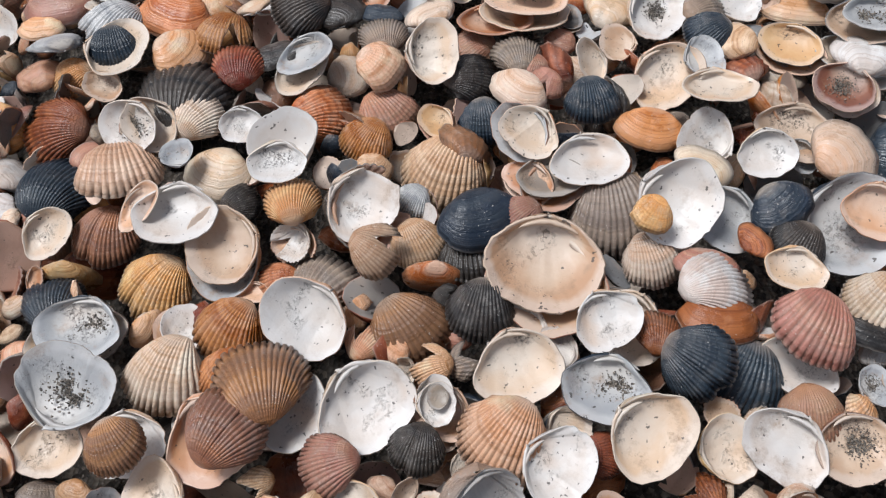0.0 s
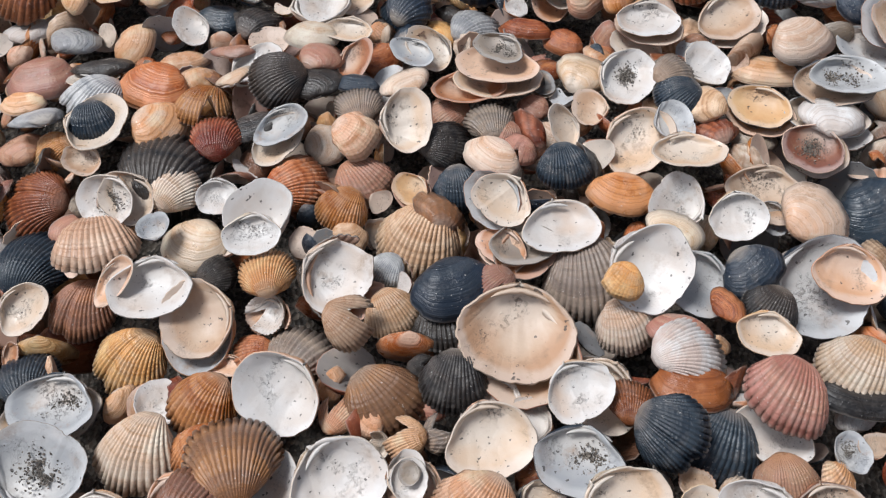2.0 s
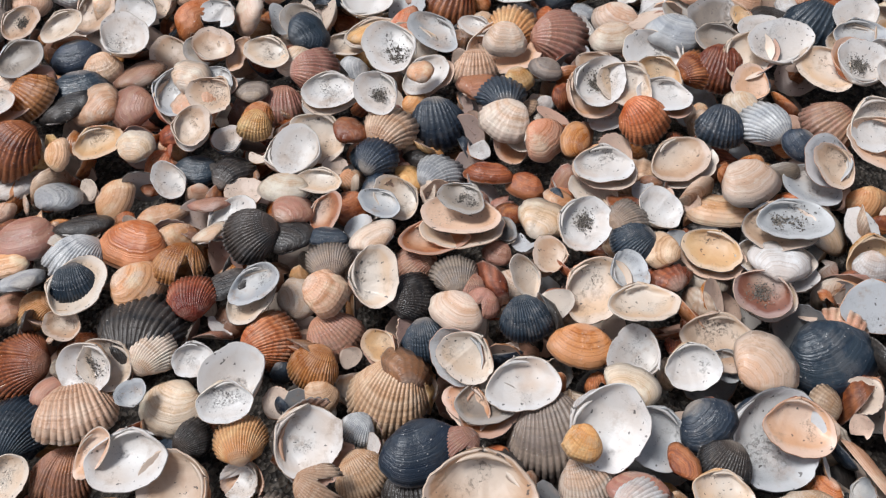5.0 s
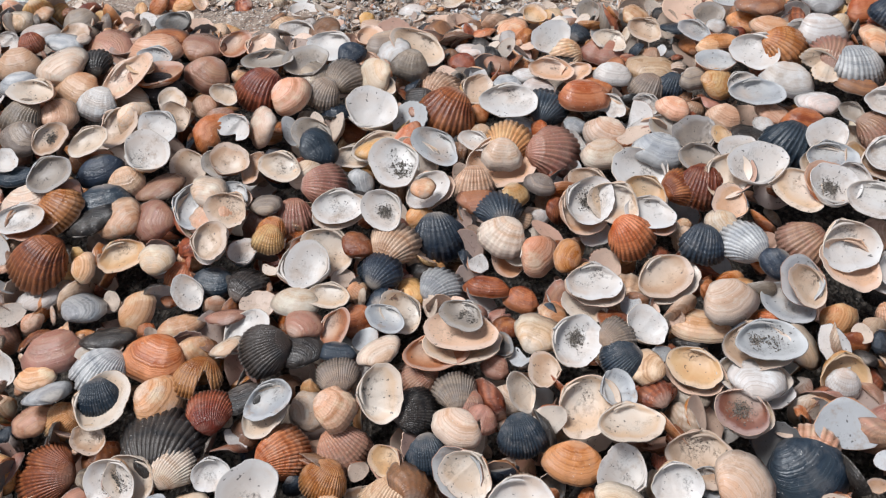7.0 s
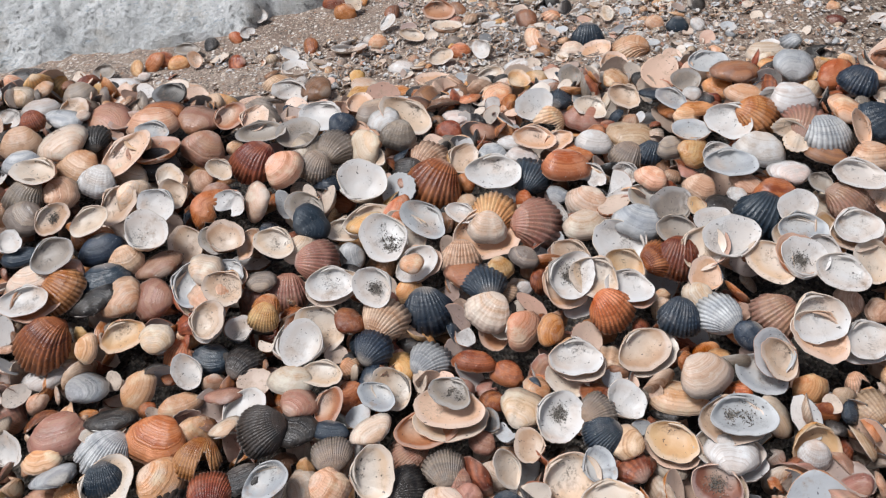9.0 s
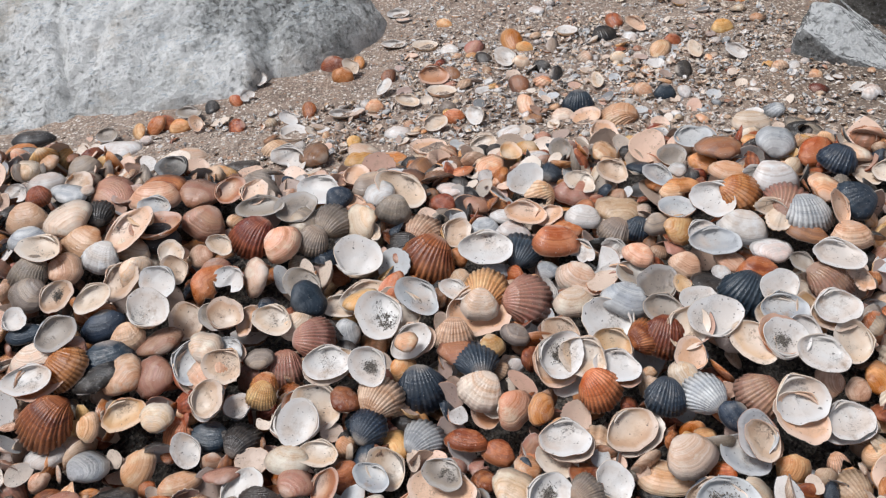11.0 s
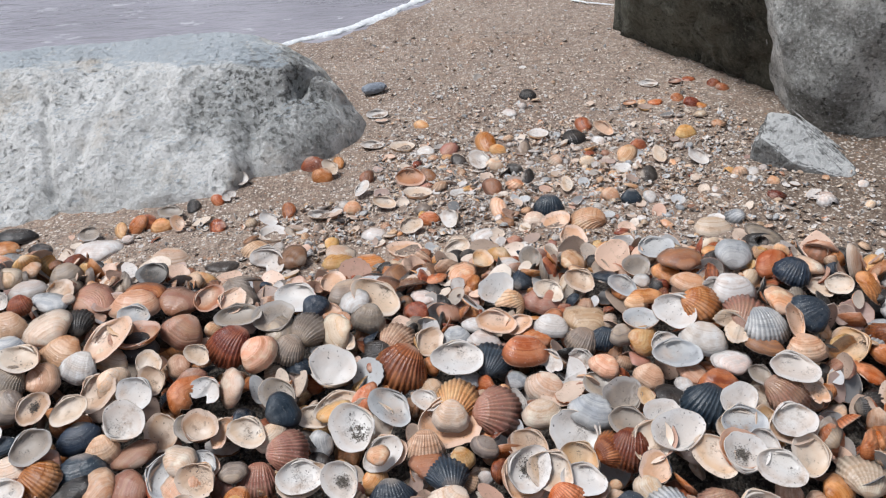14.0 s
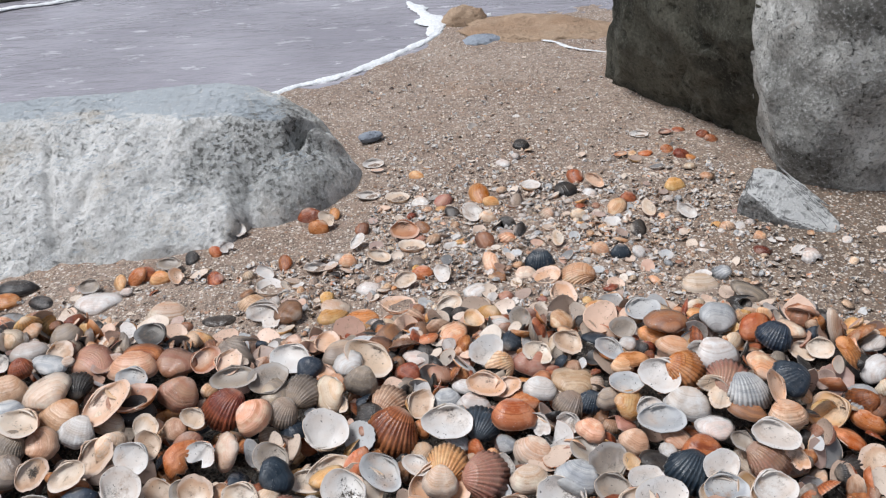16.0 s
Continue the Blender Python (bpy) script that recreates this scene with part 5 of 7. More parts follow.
shell("round", "back", "beige", "cream", -0.1315, 0.5014, 0.0750, 5, 25, -72, 0.0206, 0.0206)
shell("clam", "cup", "peach", "cream", -0.2407, 0.4971, 0.0986, 178, -5, 156, 0.0353, 0.0353)
shell("round", "back", "beige", "cream", -0.2163, 0.5094, 0.0872, 16, 15, -35, 0.0346, 0.0346)
shell("clam", "cup", "cream", "cream", -0.1164, 0.5039, 0.0801, 158, -27, 156, 0.0206, 0.0206)
shell("round", "cup", "orange", "orange", -0.1196, 0.5672, 0.0849, 168, 15, -121, 0.0282, 0.0282)
shell("long", "back", "charcoal", "pale_grey", -0.1516, 0.7339, 0.0001, -4, -4, -176, 0.0401, 0.0401)
shell("broken", "cup", "white", "white", -0.0999, 0.7165, 0.0152, 161, -16, 147, 0.0390, 0.0390)
shell("round", "back", "brown", "beige", -0.0758, 0.7226, 0.0128, -15, 12, -133, 0.0337, 0.0337)
shell("broken", "back", "grey", "pale_grey", -0.0974, 0.5999, 0.0622, 9, -8, 60, 0.0436, 0.0436)
shell("round", "cup", "peach", "peach", -0.1002, 0.5652, 0.0841, 173, 17, -103, 0.0265, 0.0265)
shell("clam", "cup", "grey", "grey", -0.0935, 0.5443, 0.0833, 179, -4, -168, 0.0383, 0.0383)
shell("round", "cup", "grey", "grey", -0.0645, 0.5415, 0.0806, -162, -5, 25, 0.0341, 0.0341)
shell("clam", "cup", "peach", "white", -0.0485, 0.5716, 0.0747, 159, -6, 157, 0.0383, 0.0383)
shell("round", "back", "navy", "pale_grey", -0.0348, 0.5595, 0.0733, 21, -14, 38, 0.0239, 0.0239)
shell("clam", "back", "ochre", "cream", -0.0332, 0.7204, 0.0044, 2, 4, 25, 0.0361, 0.0361)
shell("round", "back", "ochre", "cream", -0.0396, 0.7530, 0.0056, 13, -13, 54, 0.0181, 0.0181)
shell("round", "cup", "peach", "peach", -0.0243, 0.6013, 0.0659, 176, 4, -91, 0.0282, 0.0282)
shell("clam", "back", "orange", "peach", -0.0029, 0.7095, 0.0058, 8, 3, 3, 0.0389, 0.0389)
shell("clam", "back", "grey", "pale_grey", -0.0123, 0.5811, 0.0666, 5, 2, 24, 0.0371, 0.0371)
shell("clam", "cup", "peach", "cream", 0.0165, 0.5680, 0.0702, 171, -22, 151, 0.0452, 0.0452)
shell("round", "back", "white", "cream", -0.0031, 0.5645, 0.0689, -29, 11, -157, 0.0268, 0.0268)
shell("round", "back", "grey", "pale_grey", 0.0056, 0.5407, 0.0717, 31, 10, -13, 0.0284, 0.0284)
shell("long", "cup", "orange", "orange", -0.0247, 0.5582, 0.0705, 173, -10, 141, 0.0258, 0.0258)
shell("clam", "back", "cream", "white", -0.0174, 0.5295, 0.0718, 36, 24, -75, 0.0362, 0.0362)
shell("round", "back", "peach", "cream", -0.0125, 0.5419, 0.0685, -12, 26, -112, 0.0219, 0.0219)
shell("cockle", "back", "grey", "pale_grey", -0.0407, 0.5363, 0.0691, -20, -17, 147, 0.0325, 0.0325)
shell("round", "back", "grey", "pale_grey", -0.0591, 0.5331, 0.0703, -7, -24, 111, 0.0298, 0.0298)
shell("cockle", "back", "rust", "beige", -0.0983, 0.5193, 0.0723, 19, 16, -33, 0.0365, 0.0365)
shell("round", "back", "peach", "cream", -0.0742, 0.5075, 0.0737, 14, -25, 52, 0.0319, 0.0319)
shell("cockle", "back", "grey", "pale_grey", -0.0518, 0.5116, 0.0683, 19, 16, -33, 0.0266, 0.0266)
shell("round", "cup", "cream", "white", -0.0220, 0.4905, 0.0702, -152, 14, -22, 0.0377, 0.0377)
shell("cockle", "back", "charcoal", "pale_grey", 0.0118, 0.5127, 0.0553, -0, 25, -85, 0.0304, 0.0304)
shell("cockle", "back", "beige", "cream", 0.0310, 0.5258, 0.0564, -19, -16, 147, 0.0325, 0.0325)
shell("broken", "cup", "cream", "cream", -0.0092, 0.5165, 0.0703, 161, -16, 147, 0.0187, 0.0187)
shell("cockle", "back", "rust", "beige", 0.0335, 0.4906, 0.0574, 18, 16, -34, 0.0420, 0.0420)
shell("clam", "cup", "cream", "cream", 0.0889, 0.6972, 0.0251, 161, 17, -161, 0.0295, 0.0295)
shell("clam", "back", "white", "cream", 0.1200, 0.7376, 0.0091, -9, 0, -153, 0.0310, 0.0310)
shell("round", "cup", "ochre", "ochre", 0.1072, 0.6198, 0.0637, -170, 16, -50, 0.0214, 0.0214)
shell("round", "back", "peach", "cream", 0.0876, 0.6049, 0.0591, -21, 7, -155, 0.0293, 0.0293)
shell("round", "cup", "white", "white", 0.1105, 0.5606, 0.0724, -147, -14, 22, 0.0318, 0.0318)
shell("broken", "back", "peach", "cream", 0.1217, 0.5518, 0.0602, -15, 37, -71, 0.0291, 0.0291)
shell("clam", "cup", "beige", "peach", 0.1050, 0.5298, 0.0673, 168, -5, 171, 0.0332, 0.0332)
shell("clam", "back", "white", "cream", 0.0890, 0.5385, 0.0569, 11, 6, -12, 0.0203, 0.0203)
shell("clam", "back", "white", "cream", 0.0557, 0.5782, 0.0571, -3, -5, 161, 0.0276, 0.0276)
shell("round", "back", "rust", "beige", 0.0457, 0.5599, 0.0579, 16, 15, -35, 0.0226, 0.0226)
shell("clam", "back", "mauve", "beige", 0.0715, 0.5558, 0.0575, -13, -13, 144, 0.0251, 0.0251)
shell("round", "cup", "beige", "grey", 0.1482, 0.6096, 0.0679, -172, -27, 77, 0.0238, 0.0238)
shell("cockle", "back", "navy", "pale_grey", 0.1369, 0.5838, 0.0620, -19, -16, 146, 0.0214, 0.0214)
shell("clam", "back", "mauve", "beige", 0.1474, 0.5569, 0.0606, 13, 8, -20, 0.0345, 0.0345)
shell("broken", "cup", "cream", "cream", 0.1564, 0.5585, 0.0690, 167, -13, 144, 0.0266, 0.0266)
shell("clam", "back", "white", "cream", 0.1507, 0.5234, 0.0606, 10, 6, -15, 0.0297, 0.0297)
shell("clam", "back", "beige", "cream", 0.1757, 0.5302, 0.0592, -14, -6, 171, 0.0408, 0.0408)
shell("clam", "back", "orange", "peach", 0.1403, 0.5180, 0.0563, -12, 0, -163, 0.0321, 0.0321)
shell("clam", "cup", "peach", "peach", 0.1255, 0.5278, 0.0644, 168, 14, -159, 0.0241, 0.0241)
shell("round", "cup", "cream", "peach", 0.2072, 0.7069, 0.0227, -178, 19, -76, 0.0330, 0.0330)
shell("round", "back", "peach", "cream", 0.1850, 0.6095, 0.0611, -7, -17, 121, 0.0266, 0.0266)
shell("clam", "back", "ochre", "cream", 0.2222, 0.6311, 0.0521, 6, -32, 48, 0.0294, 0.0294)
shell("round", "cup", "beige", "beige", 0.1835, 0.5650, 0.0722, 161, -16, 147, 0.0268, 0.0268)
shell("long", "back", "navy", "pale_grey", 0.2052, 0.5734, 0.0667, -7, -5, 171, 0.0254, 0.0254)
shell("cockle", "back", "grey", "pale_grey", 0.1688, 0.5031, 0.0601, 19, 16, -33, 0.0257, 0.0257)
shell("cockle", "back", "navy", "pale_grey", 0.1845, 0.5029, 0.0613, 22, 12, -21, 0.0217, 0.0217)
shell("clam", "back", "white", "cream", 0.0987, 0.5161, 0.0552, 17, 8, -16, 0.0296, 0.0296)
shell("round", "back", "pale_grey", "white", 0.0747, 0.5238, 0.0560, 25, 0, 5, 0.0258, 0.0258)
shell("round", "cup", "ochre", "beige", 0.0539, 0.5193, 0.0630, 167, 22, -115, 0.0264, 0.0264)
shell("round", "cup", "beige", "grey", 0.2298, 0.5708, 0.0778, -149, 2, -0, 0.0242, 0.0242)
shell("round", "back", "white", "cream", 0.2265, 0.5475, 0.0796, -31, -4, 177, 0.0150, 0.0150)
shell("clam", "cup", "white", "pale_grey", 0.2093, 0.5448, 0.0814, 167, -13, 144, 0.0258, 0.0258)
shell("clam", "cup", "white", "pale_grey", 0.2539, 0.5942, 0.0807, 171, -0, -158, 0.0346, 0.0346)
shell("clam", "back", "orange", "peach", 0.2519, 0.5654, 0.0727, 13, 13, -36, 0.0266, 0.0266)
shell("clam", "back", "brown", "beige", 0.2674, 0.5669, 0.0832, -8, -3, -177, 0.0391, 0.0391)
shell("clam", "back", "cream", "white", 0.3541, 0.7074, 0.0154, 4, 4, 4, 0.0437, 0.0437)
shell("round", "back", "ochre", "cream", 0.2942, 0.5763, 0.0801, -23, -9, 165, 0.0182, 0.0182)
shell("round", "back", "pale_grey", "white", 0.3094, 0.5620, 0.0859, -35, -9, 170, 0.0328, 0.0328)
shell("long", "back", "grey", "pale_grey", 0.3937, 0.6836, 0.0189, -13, -13, 144, 0.0425, 0.0425)
shell("clam", "back", "orange", "peach", 0.3303, 0.5485, 0.0838, 16, -21, 29, 0.0307, 0.0307)
shell("cockle", "back", "navy", "pale_grey", 0.3404, 0.5325, 0.0866, 10, 12, -37, 0.0299, 0.0299)
shell("clam", "back", "cream", "white", 0.3557, 0.5397, 0.0882, -5, -11, 132, 0.0253, 0.0253)
shell("clam", "back", "peach", "cream", 0.2601, 0.5377, 0.0815, 9, 8, -23, 0.0304, 0.0304)
shell("cockle", "back", "orange", "peach", 0.2629, 0.5112, 0.0820, 14, -25, 52, 0.0332, 0.0332)
shell("round", "cup", "peach", "white", 0.2393, 0.5044, 0.0842, 156, -8, 140, 0.0346, 0.0346)
shell("broken", "cup", "white", "white", 0.2788, 0.5255, 0.0833, 161, -16, 147, 0.0251, 0.0251)
shell("clam", "back", "white", "cream", 0.2931, 0.5206, 0.0839, 16, 7, 8, 0.0391, 0.0391)
shell("cockle", "back", "mauve", "beige", 0.2893, 0.4979, 0.0795, -16, -15, 145, 0.0366, 0.0366)
shell("round", "back", "peach", "cream", 0.3178, 0.5004, 0.0857, -17, -25, 154, 0.0287, 0.0287)
shell("broken", "cup", "ochre", "cream", 0.2734, 0.4807, 0.0839, 167, -13, 144, 0.0319, 0.0319)
shell("cockle", "back", "pale_grey", "white", 0.3024, 0.4813, 0.0777, 15, 1, 8, 0.0343, 0.0343)
shell("clam", "cup", "peach", "peach", 0.3174, 0.4762, 0.0893, -163, -45, 111, 0.0277, 0.0277)
shell("round", "back", "navy", "pale_grey", 0.3336, 0.4878, 0.0852, 11, 29, -65, 0.0320, 0.0320)
shell("clam", "back", "white", "cream", 0.2509, 0.4798, 0.0741, 17, 8, -14, 0.0374, 0.0374)
shell("clam", "cup", "peach", "pale_grey", 0.2117, 0.5021, 0.0793, -168, 3, 2, 0.0284, 0.0284)
shell("clam", "back", "peach", "cream", 0.2166, 0.5259, 0.0754, 18, 3, -1, 0.0196, 0.0196)
shell("round", "back", "ochre", "cream", 0.2123, 0.4888, 0.0700, 13, -22, 63, 0.0265, 0.0265)
shell("round", "cup", "white", "white", 0.2240, 0.4769, 0.0762, 156, 6, -162, 0.0221, 0.0221)
shell("clam", "back", "grey", "pale_grey", 0.1967, 0.4954, 0.0698, 25, -4, 15, 0.0228, 0.0228)
shell("long", "back", "orange", "peach", 0.2286, 0.5323, 0.0759, 0, 4, 4, 0.0296, 0.0296)
shell("long", "back", "brown", "beige", 0.2954, 0.4659, 0.0731, 2, 5, -30, 0.0315, 0.0315)
shell("clam", "back", "beige", "cream", 0.3228, 0.4580, 0.0752, 15, 3, -0, 0.0311, 0.0311)
shell("cockle", "back", "grey", "pale_grey", -0.2426, 0.4797, 0.0859, 13, 13, -36, 0.0296, 0.0296)
shell("round", "back", "beige", "cream", -0.2222, 0.4856, 0.0842, -6, -21, 114, 0.0283, 0.0283)
shell("round", "cup", "beige", "beige", -0.1797, 0.4725, 0.0836, 163, 28, -143, 0.0317, 0.0317)
shell("clam", "back", "cream", "white", -0.1717, 0.4789, 0.0821, 32, -24, 53, 0.0273, 0.0273)
shell("round", "cup", "pale_grey", "white", -0.1536, 0.4663, 0.0836, 154, -19, 149, 0.0277, 0.0277)
shell("round", "cup", "cream", "white", -0.1568, 0.4401, 0.0835, -154, 19, -31, 0.0317, 0.0317)
shell("clam", "cup", "beige", "beige", -0.1438, 0.4782, 0.0805, 177, -34, 120, 0.0237, 0.0237)
shell("round", "cup", "beige", "beige", -0.2178, 0.4547, 0.0879, 163, 21, -125, 0.0256, 0.0256, grit=True)
shell("clam", "cup", "beige", "cream", -0.1945, 0.4530, 0.0847, 160, 17, -162, 0.0286, 0.0286)
shell("long", "back", "orange", "peach", -0.1935, 0.4501, 0.0731, -12, -3, -176, 0.0229, 0.0229)
shell("round", "back", "grey", "pale_grey", -0.2402, 0.4633, 0.0823, 12, 22, -54, 0.0290, 0.0290)
shell("round", "cup", "pale_grey", "grey", -0.2094, 0.4271, 0.0821, 158, 14, -145, 0.0290, 0.0290)
shell("clam", "back", "navy", "pale_grey", -0.1890, 0.4387, 0.0704, 23, -5, 17, 0.0306, 0.0306)
shell("clam", "back", "navy", "pale_grey", -0.1794, 0.4142, 0.0633, 13, -0, 15, 0.0368, 0.0368)
shell("round", "back", "beige", "cream", -0.1712, 0.4284, 0.0674, 27, -6, 16, 0.0245, 0.0245)
shell("long", "back", "mauve", "beige", -0.1496, 0.4243, 0.0634, -15, 4, -155, 0.0323, 0.0323)
shell("round", "cup", "beige", "beige", -0.1342, 0.4450, 0.0650, 171, -25, 116, 0.0290, 0.0290)
shell("round", "cup", "cream", "grey", -0.1132, 0.4438, 0.0660, 158, -18, 148, 0.0237, 0.0237)
shell("round", "back", "cream", "white", -0.1160, 0.4138, 0.0679, -27, -12, 163, 0.0239, 0.0239)
shell("round", "cup", "white", "pale_grey", -0.1228, 0.4053, 0.0657, 168, 26, -112, 0.0322, 0.0322)
shell("round", "back", "beige", "cream", -0.1093, 0.4003, 0.0574, -22, 9, -154, 0.0321, 0.0321)
shell("broken", "back", "orange", "peach", -0.1216, 0.4714, 0.0693, 15, -22, 61, 0.0336, 0.0336)
shell("clam", "back", "mauve", "beige", -0.1221, 0.4874, 0.0717, 19, -2, 16, 0.0226, 0.0226)
shell("long", "back", "navy", "pale_grey", -0.2340, 0.4347, 0.0740, 12, 2, 6, 0.0267, 0.0267)
shell("round", "cup", "white", "white", -0.2418, 0.4389, 0.0830, -165, 20, -47, 0.0187, 0.0187)
shell("clam", "back", "cream", "white", -0.2275, 0.4155, 0.0687, 19, -2, 14, 0.0310, 0.0310)
shell("cockle", "back", "orange", "peach", -0.2040, 0.4069, 0.0650, -1, -24, 53, 0.0321, 0.0321)
shell("clam", "cup", "peach", "white", -0.2194, 0.3944, 0.0740, 168, -1, -171, 0.0313, 0.0313)
shell("round", "back", "mauve", "beige", -0.2013, 0.4214, 0.0688, 20, 15, -29, 0.0206, 0.0206)
shell("long", "back", "charcoal", "pale_grey", -0.1875, 0.3996, 0.0614, -15, 12, -171, 0.0361, 0.0361)
shell("round", "back", "beige", "cream", -0.1678, 0.4007, 0.0611, -18, 17, -132, 0.0306, 0.0306)
shell("round", "back", "mauve", "beige", -0.1471, 0.3996, 0.0597, -6, 24, -99, 0.0292, 0.0292)
shell("broken", "cup", "peach", "white", -0.1056, 0.4705, 0.0749, 158, -18, 148, 0.0236, 0.0236)
shell("clam", "back", "cream", "white", -0.0897, 0.4753, 0.0707, 31, 30, -85, 0.0306, 0.0306)
shell("long", "cup", "grey", "pale_grey", -0.0725, 0.4801, 0.0636, -165, -37, 109, 0.0227, 0.0227)
shell("clam", "cup", "beige", "grey", -0.0556, 0.4670, 0.0646, 169, -27, 129, 0.0322, 0.0322)
shell("clam", "back", "navy", "pale_grey", -0.0510, 0.4485, 0.0672, -15, -30, 131, 0.0296, 0.0296)
shell("clam", "cup", "cream", "cream", -0.0116, 0.4573, 0.0620, 167, 2, -160, 0.0371, 0.0371)
shell("long", "back", "ochre", "cream", -0.0160, 0.4444, 0.0674, -18, 4, -159, 0.0272, 0.0272)
shell("long", "back", "orange", "peach", 0.0049, 0.4604, 0.0642, 6, -32, 48, 0.0287, 0.0287)
shell("clam", "cup", "grey", "pale_grey", 0.0243, 0.4494, 0.0624, 175, -24, 140, 0.0352, 0.0352)
shell("round", "cup", "cream", "white", -0.0016, 0.4283, 0.0663, 171, -25, 116, 0.0368, 0.0368, grit=True)
shell("round", "cup", "cream", "cream", 0.0087, 0.4436, 0.0583, 174, -29, 118, 0.0381, 0.0381)
shell("clam", "cup", "cream", "cream", -0.0310, 0.4531, 0.0583, 168, -4, 179, 0.0280, 0.0280)
shell("clam", "cup", "cream", "cream", -0.0762, 0.4348, 0.0690, 163, -10, 158, 0.0291, 0.0291)
shell("broken", "cup", "beige", "peach", -0.0917, 0.4375, 0.0666, 174, 32, -132, 0.0235, 0.0235)
shell("round", "cup", "brown", "beige", -0.1054, 0.4390, 0.0717, -158, 12, -21, 0.0270, 0.0270)
shell("clam", "back", "cream", "white", -0.0609, 0.4333, 0.0601, 17, -10, 38, 0.0249, 0.0249)
shell("cockle", "back", "mauve", "beige", -0.0460, 0.4206, 0.0623, 5, -32, 84, 0.0300, 0.0300)
shell("clam", "back", "pale_grey", "white", -0.0261, 0.4307, 0.0492, -10, 36, -84, 0.0222, 0.0222)
shell("clam", "cup", "cream", "white", -0.0345, 0.3943, 0.0655, 154, -2, -178, 0.0309, 0.0309)
shell("round", "cup", "white", "white", -0.0102, 0.3877, 0.0661, 162, -27, 129, 0.0278, 0.0278, grit=True)
shell("clam", "cup", "cream", "white", 0.0172, 0.4144, 0.0586, 159, 23, -153, 0.0300, 0.0300)
shell("round", "back", "peach", "cream", 0.0150, 0.4066, 0.0635, -31, 4, -170, 0.0161, 0.0161)
shell("cockle", "back", "mauve", "beige", -0.0687, 0.4079, 0.0460, 15, 3, 0, 0.0287, 0.0287)
shell("clam", "cup", "pale_grey", "pale_grey", -0.0992, 0.4124, 0.0658, 161, -16, 147, 0.0205, 0.0205)
shell("round", "cup", "beige", "beige", -0.1007, 0.3980, 0.0652, 161, -16, 147, 0.0277, 0.0277)
shell("clam", "back", "grey", "pale_grey", -0.0806, 0.4082, 0.0578, -19, -2, -177, 0.0205, 0.0205)
shell("cockle", "back", "orange", "peach", -0.0771, 0.3881, 0.0551, 22, 12, -22, 0.0186, 0.0186)
shell("round", "back", "ochre", "cream", 0.0084, 0.3997, 0.0440, 17, -19, 53, 0.0206, 0.0206)
shell("round", "back", "mauve", "beige", -0.0058, 0.3908, 0.0447, 6, -24, 82, 0.0217, 0.0217)
shell("cockle", "back", "navy", "pale_grey", 0.0238, 0.3831, 0.0447, 29, -1, 6, 0.0331, 0.0331)
shell("clam", "cup", "cream", "white", 0.0757, 0.4890, 0.0692, 160, -3, 179, 0.0400, 0.0400)
shell("cockle", "back", "navy", "pale_grey", 0.1015, 0.4927, 0.0574, -23, -13, 157, 0.0318, 0.0318)
shell("clam", "back", "pale_grey", "white", 0.0784, 0.4826, 0.0524, -13, -13, 144, 0.0229, 0.0229)
shell("cockle", "back", "ochre", "cream", 0.0680, 0.4567, 0.0589, -23, -13, 157, 0.0317, 0.0317)
shell("round", "back", "cream", "white", 0.0643, 0.4376, 0.0608, 25, 8, -10, 0.0271, 0.0271)
shell("round", "cup", "beige", "peach", 0.0632, 0.4376, 0.0570, 160, -0, -172, 0.0459, 0.0459)
shell("clam", "cup", "cream", "white", 0.0473, 0.4550, 0.0625, 170, -12, 143, 0.0219, 0.0219)
shell("cockle", "back", "mauve", "beige", 0.0965, 0.4449, 0.0586, 5, -32, 84, 0.0364, 0.0364)
shell("round", "cup", "white", "white", 0.1111, 0.4507, 0.0562, -158, -30, 85, 0.0204, 0.0204)
shell("round", "back", "cream", "white", 0.1330, 0.4681, 0.0519, 20, 17, -33, 0.0310, 0.0310)
shell("clam", "back", "cream", "white", 0.1248, 0.4359, 0.0573, 24, 1, 5, 0.0294, 0.0294)
shell("broken", "cup", "pale_grey", "white", 0.1400, 0.4838, 0.0616, 161, -16, 147, 0.0259, 0.0259)
shell("round", "back", "pale_grey", "white", 0.1167, 0.4739, 0.0529, -20, -15, 151, 0.0172, 0.0172)
shell("broken", "cup", "white", "white", 0.1636, 0.4837, 0.0614, 161, -16, 147, 0.0204, 0.0204)
shell("clam", "back", "pale_grey", "white", 0.1584, 0.4320, 0.0608, 17, 11, -25, 0.0341, 0.0341)
shell("round", "cup", "pale_grey", "grey", 0.1745, 0.4560, 0.0593, 166, -14, 145, 0.0258, 0.0258)
shell("round", "cup", "cream", "white", 0.1466, 0.4155, 0.0567, 169, -27, 117, 0.0408, 0.0408)
shell("round", "cup", "cream", "ochre", 0.1439, 0.3924, 0.0597, 157, -23, 152, 0.0275, 0.0275)
shell("round", "cup", "cream", "cream", 0.1249, 0.3813, 0.0622, 155, -19, 149, 0.0317, 0.0317)
shell("round", "cup", "grey", "white", 0.1084, 0.3840, 0.0644, 163, 21, -125, 0.0331, 0.0331, grit=True)
shell("round", "cup", "beige", "beige", 0.1142, 0.4143, 0.0529, 161, -16, 147, 0.0280, 0.0280)
shell("cockle", "back", "beige", "cream", 0.0422, 0.4163, 0.0553, 24, 4, -2, 0.0265, 0.0265)
shell("clam", "back", "brown", "beige", 0.0431, 0.4043, 0.0535, -18, -5, 173, 0.0261, 0.0261)
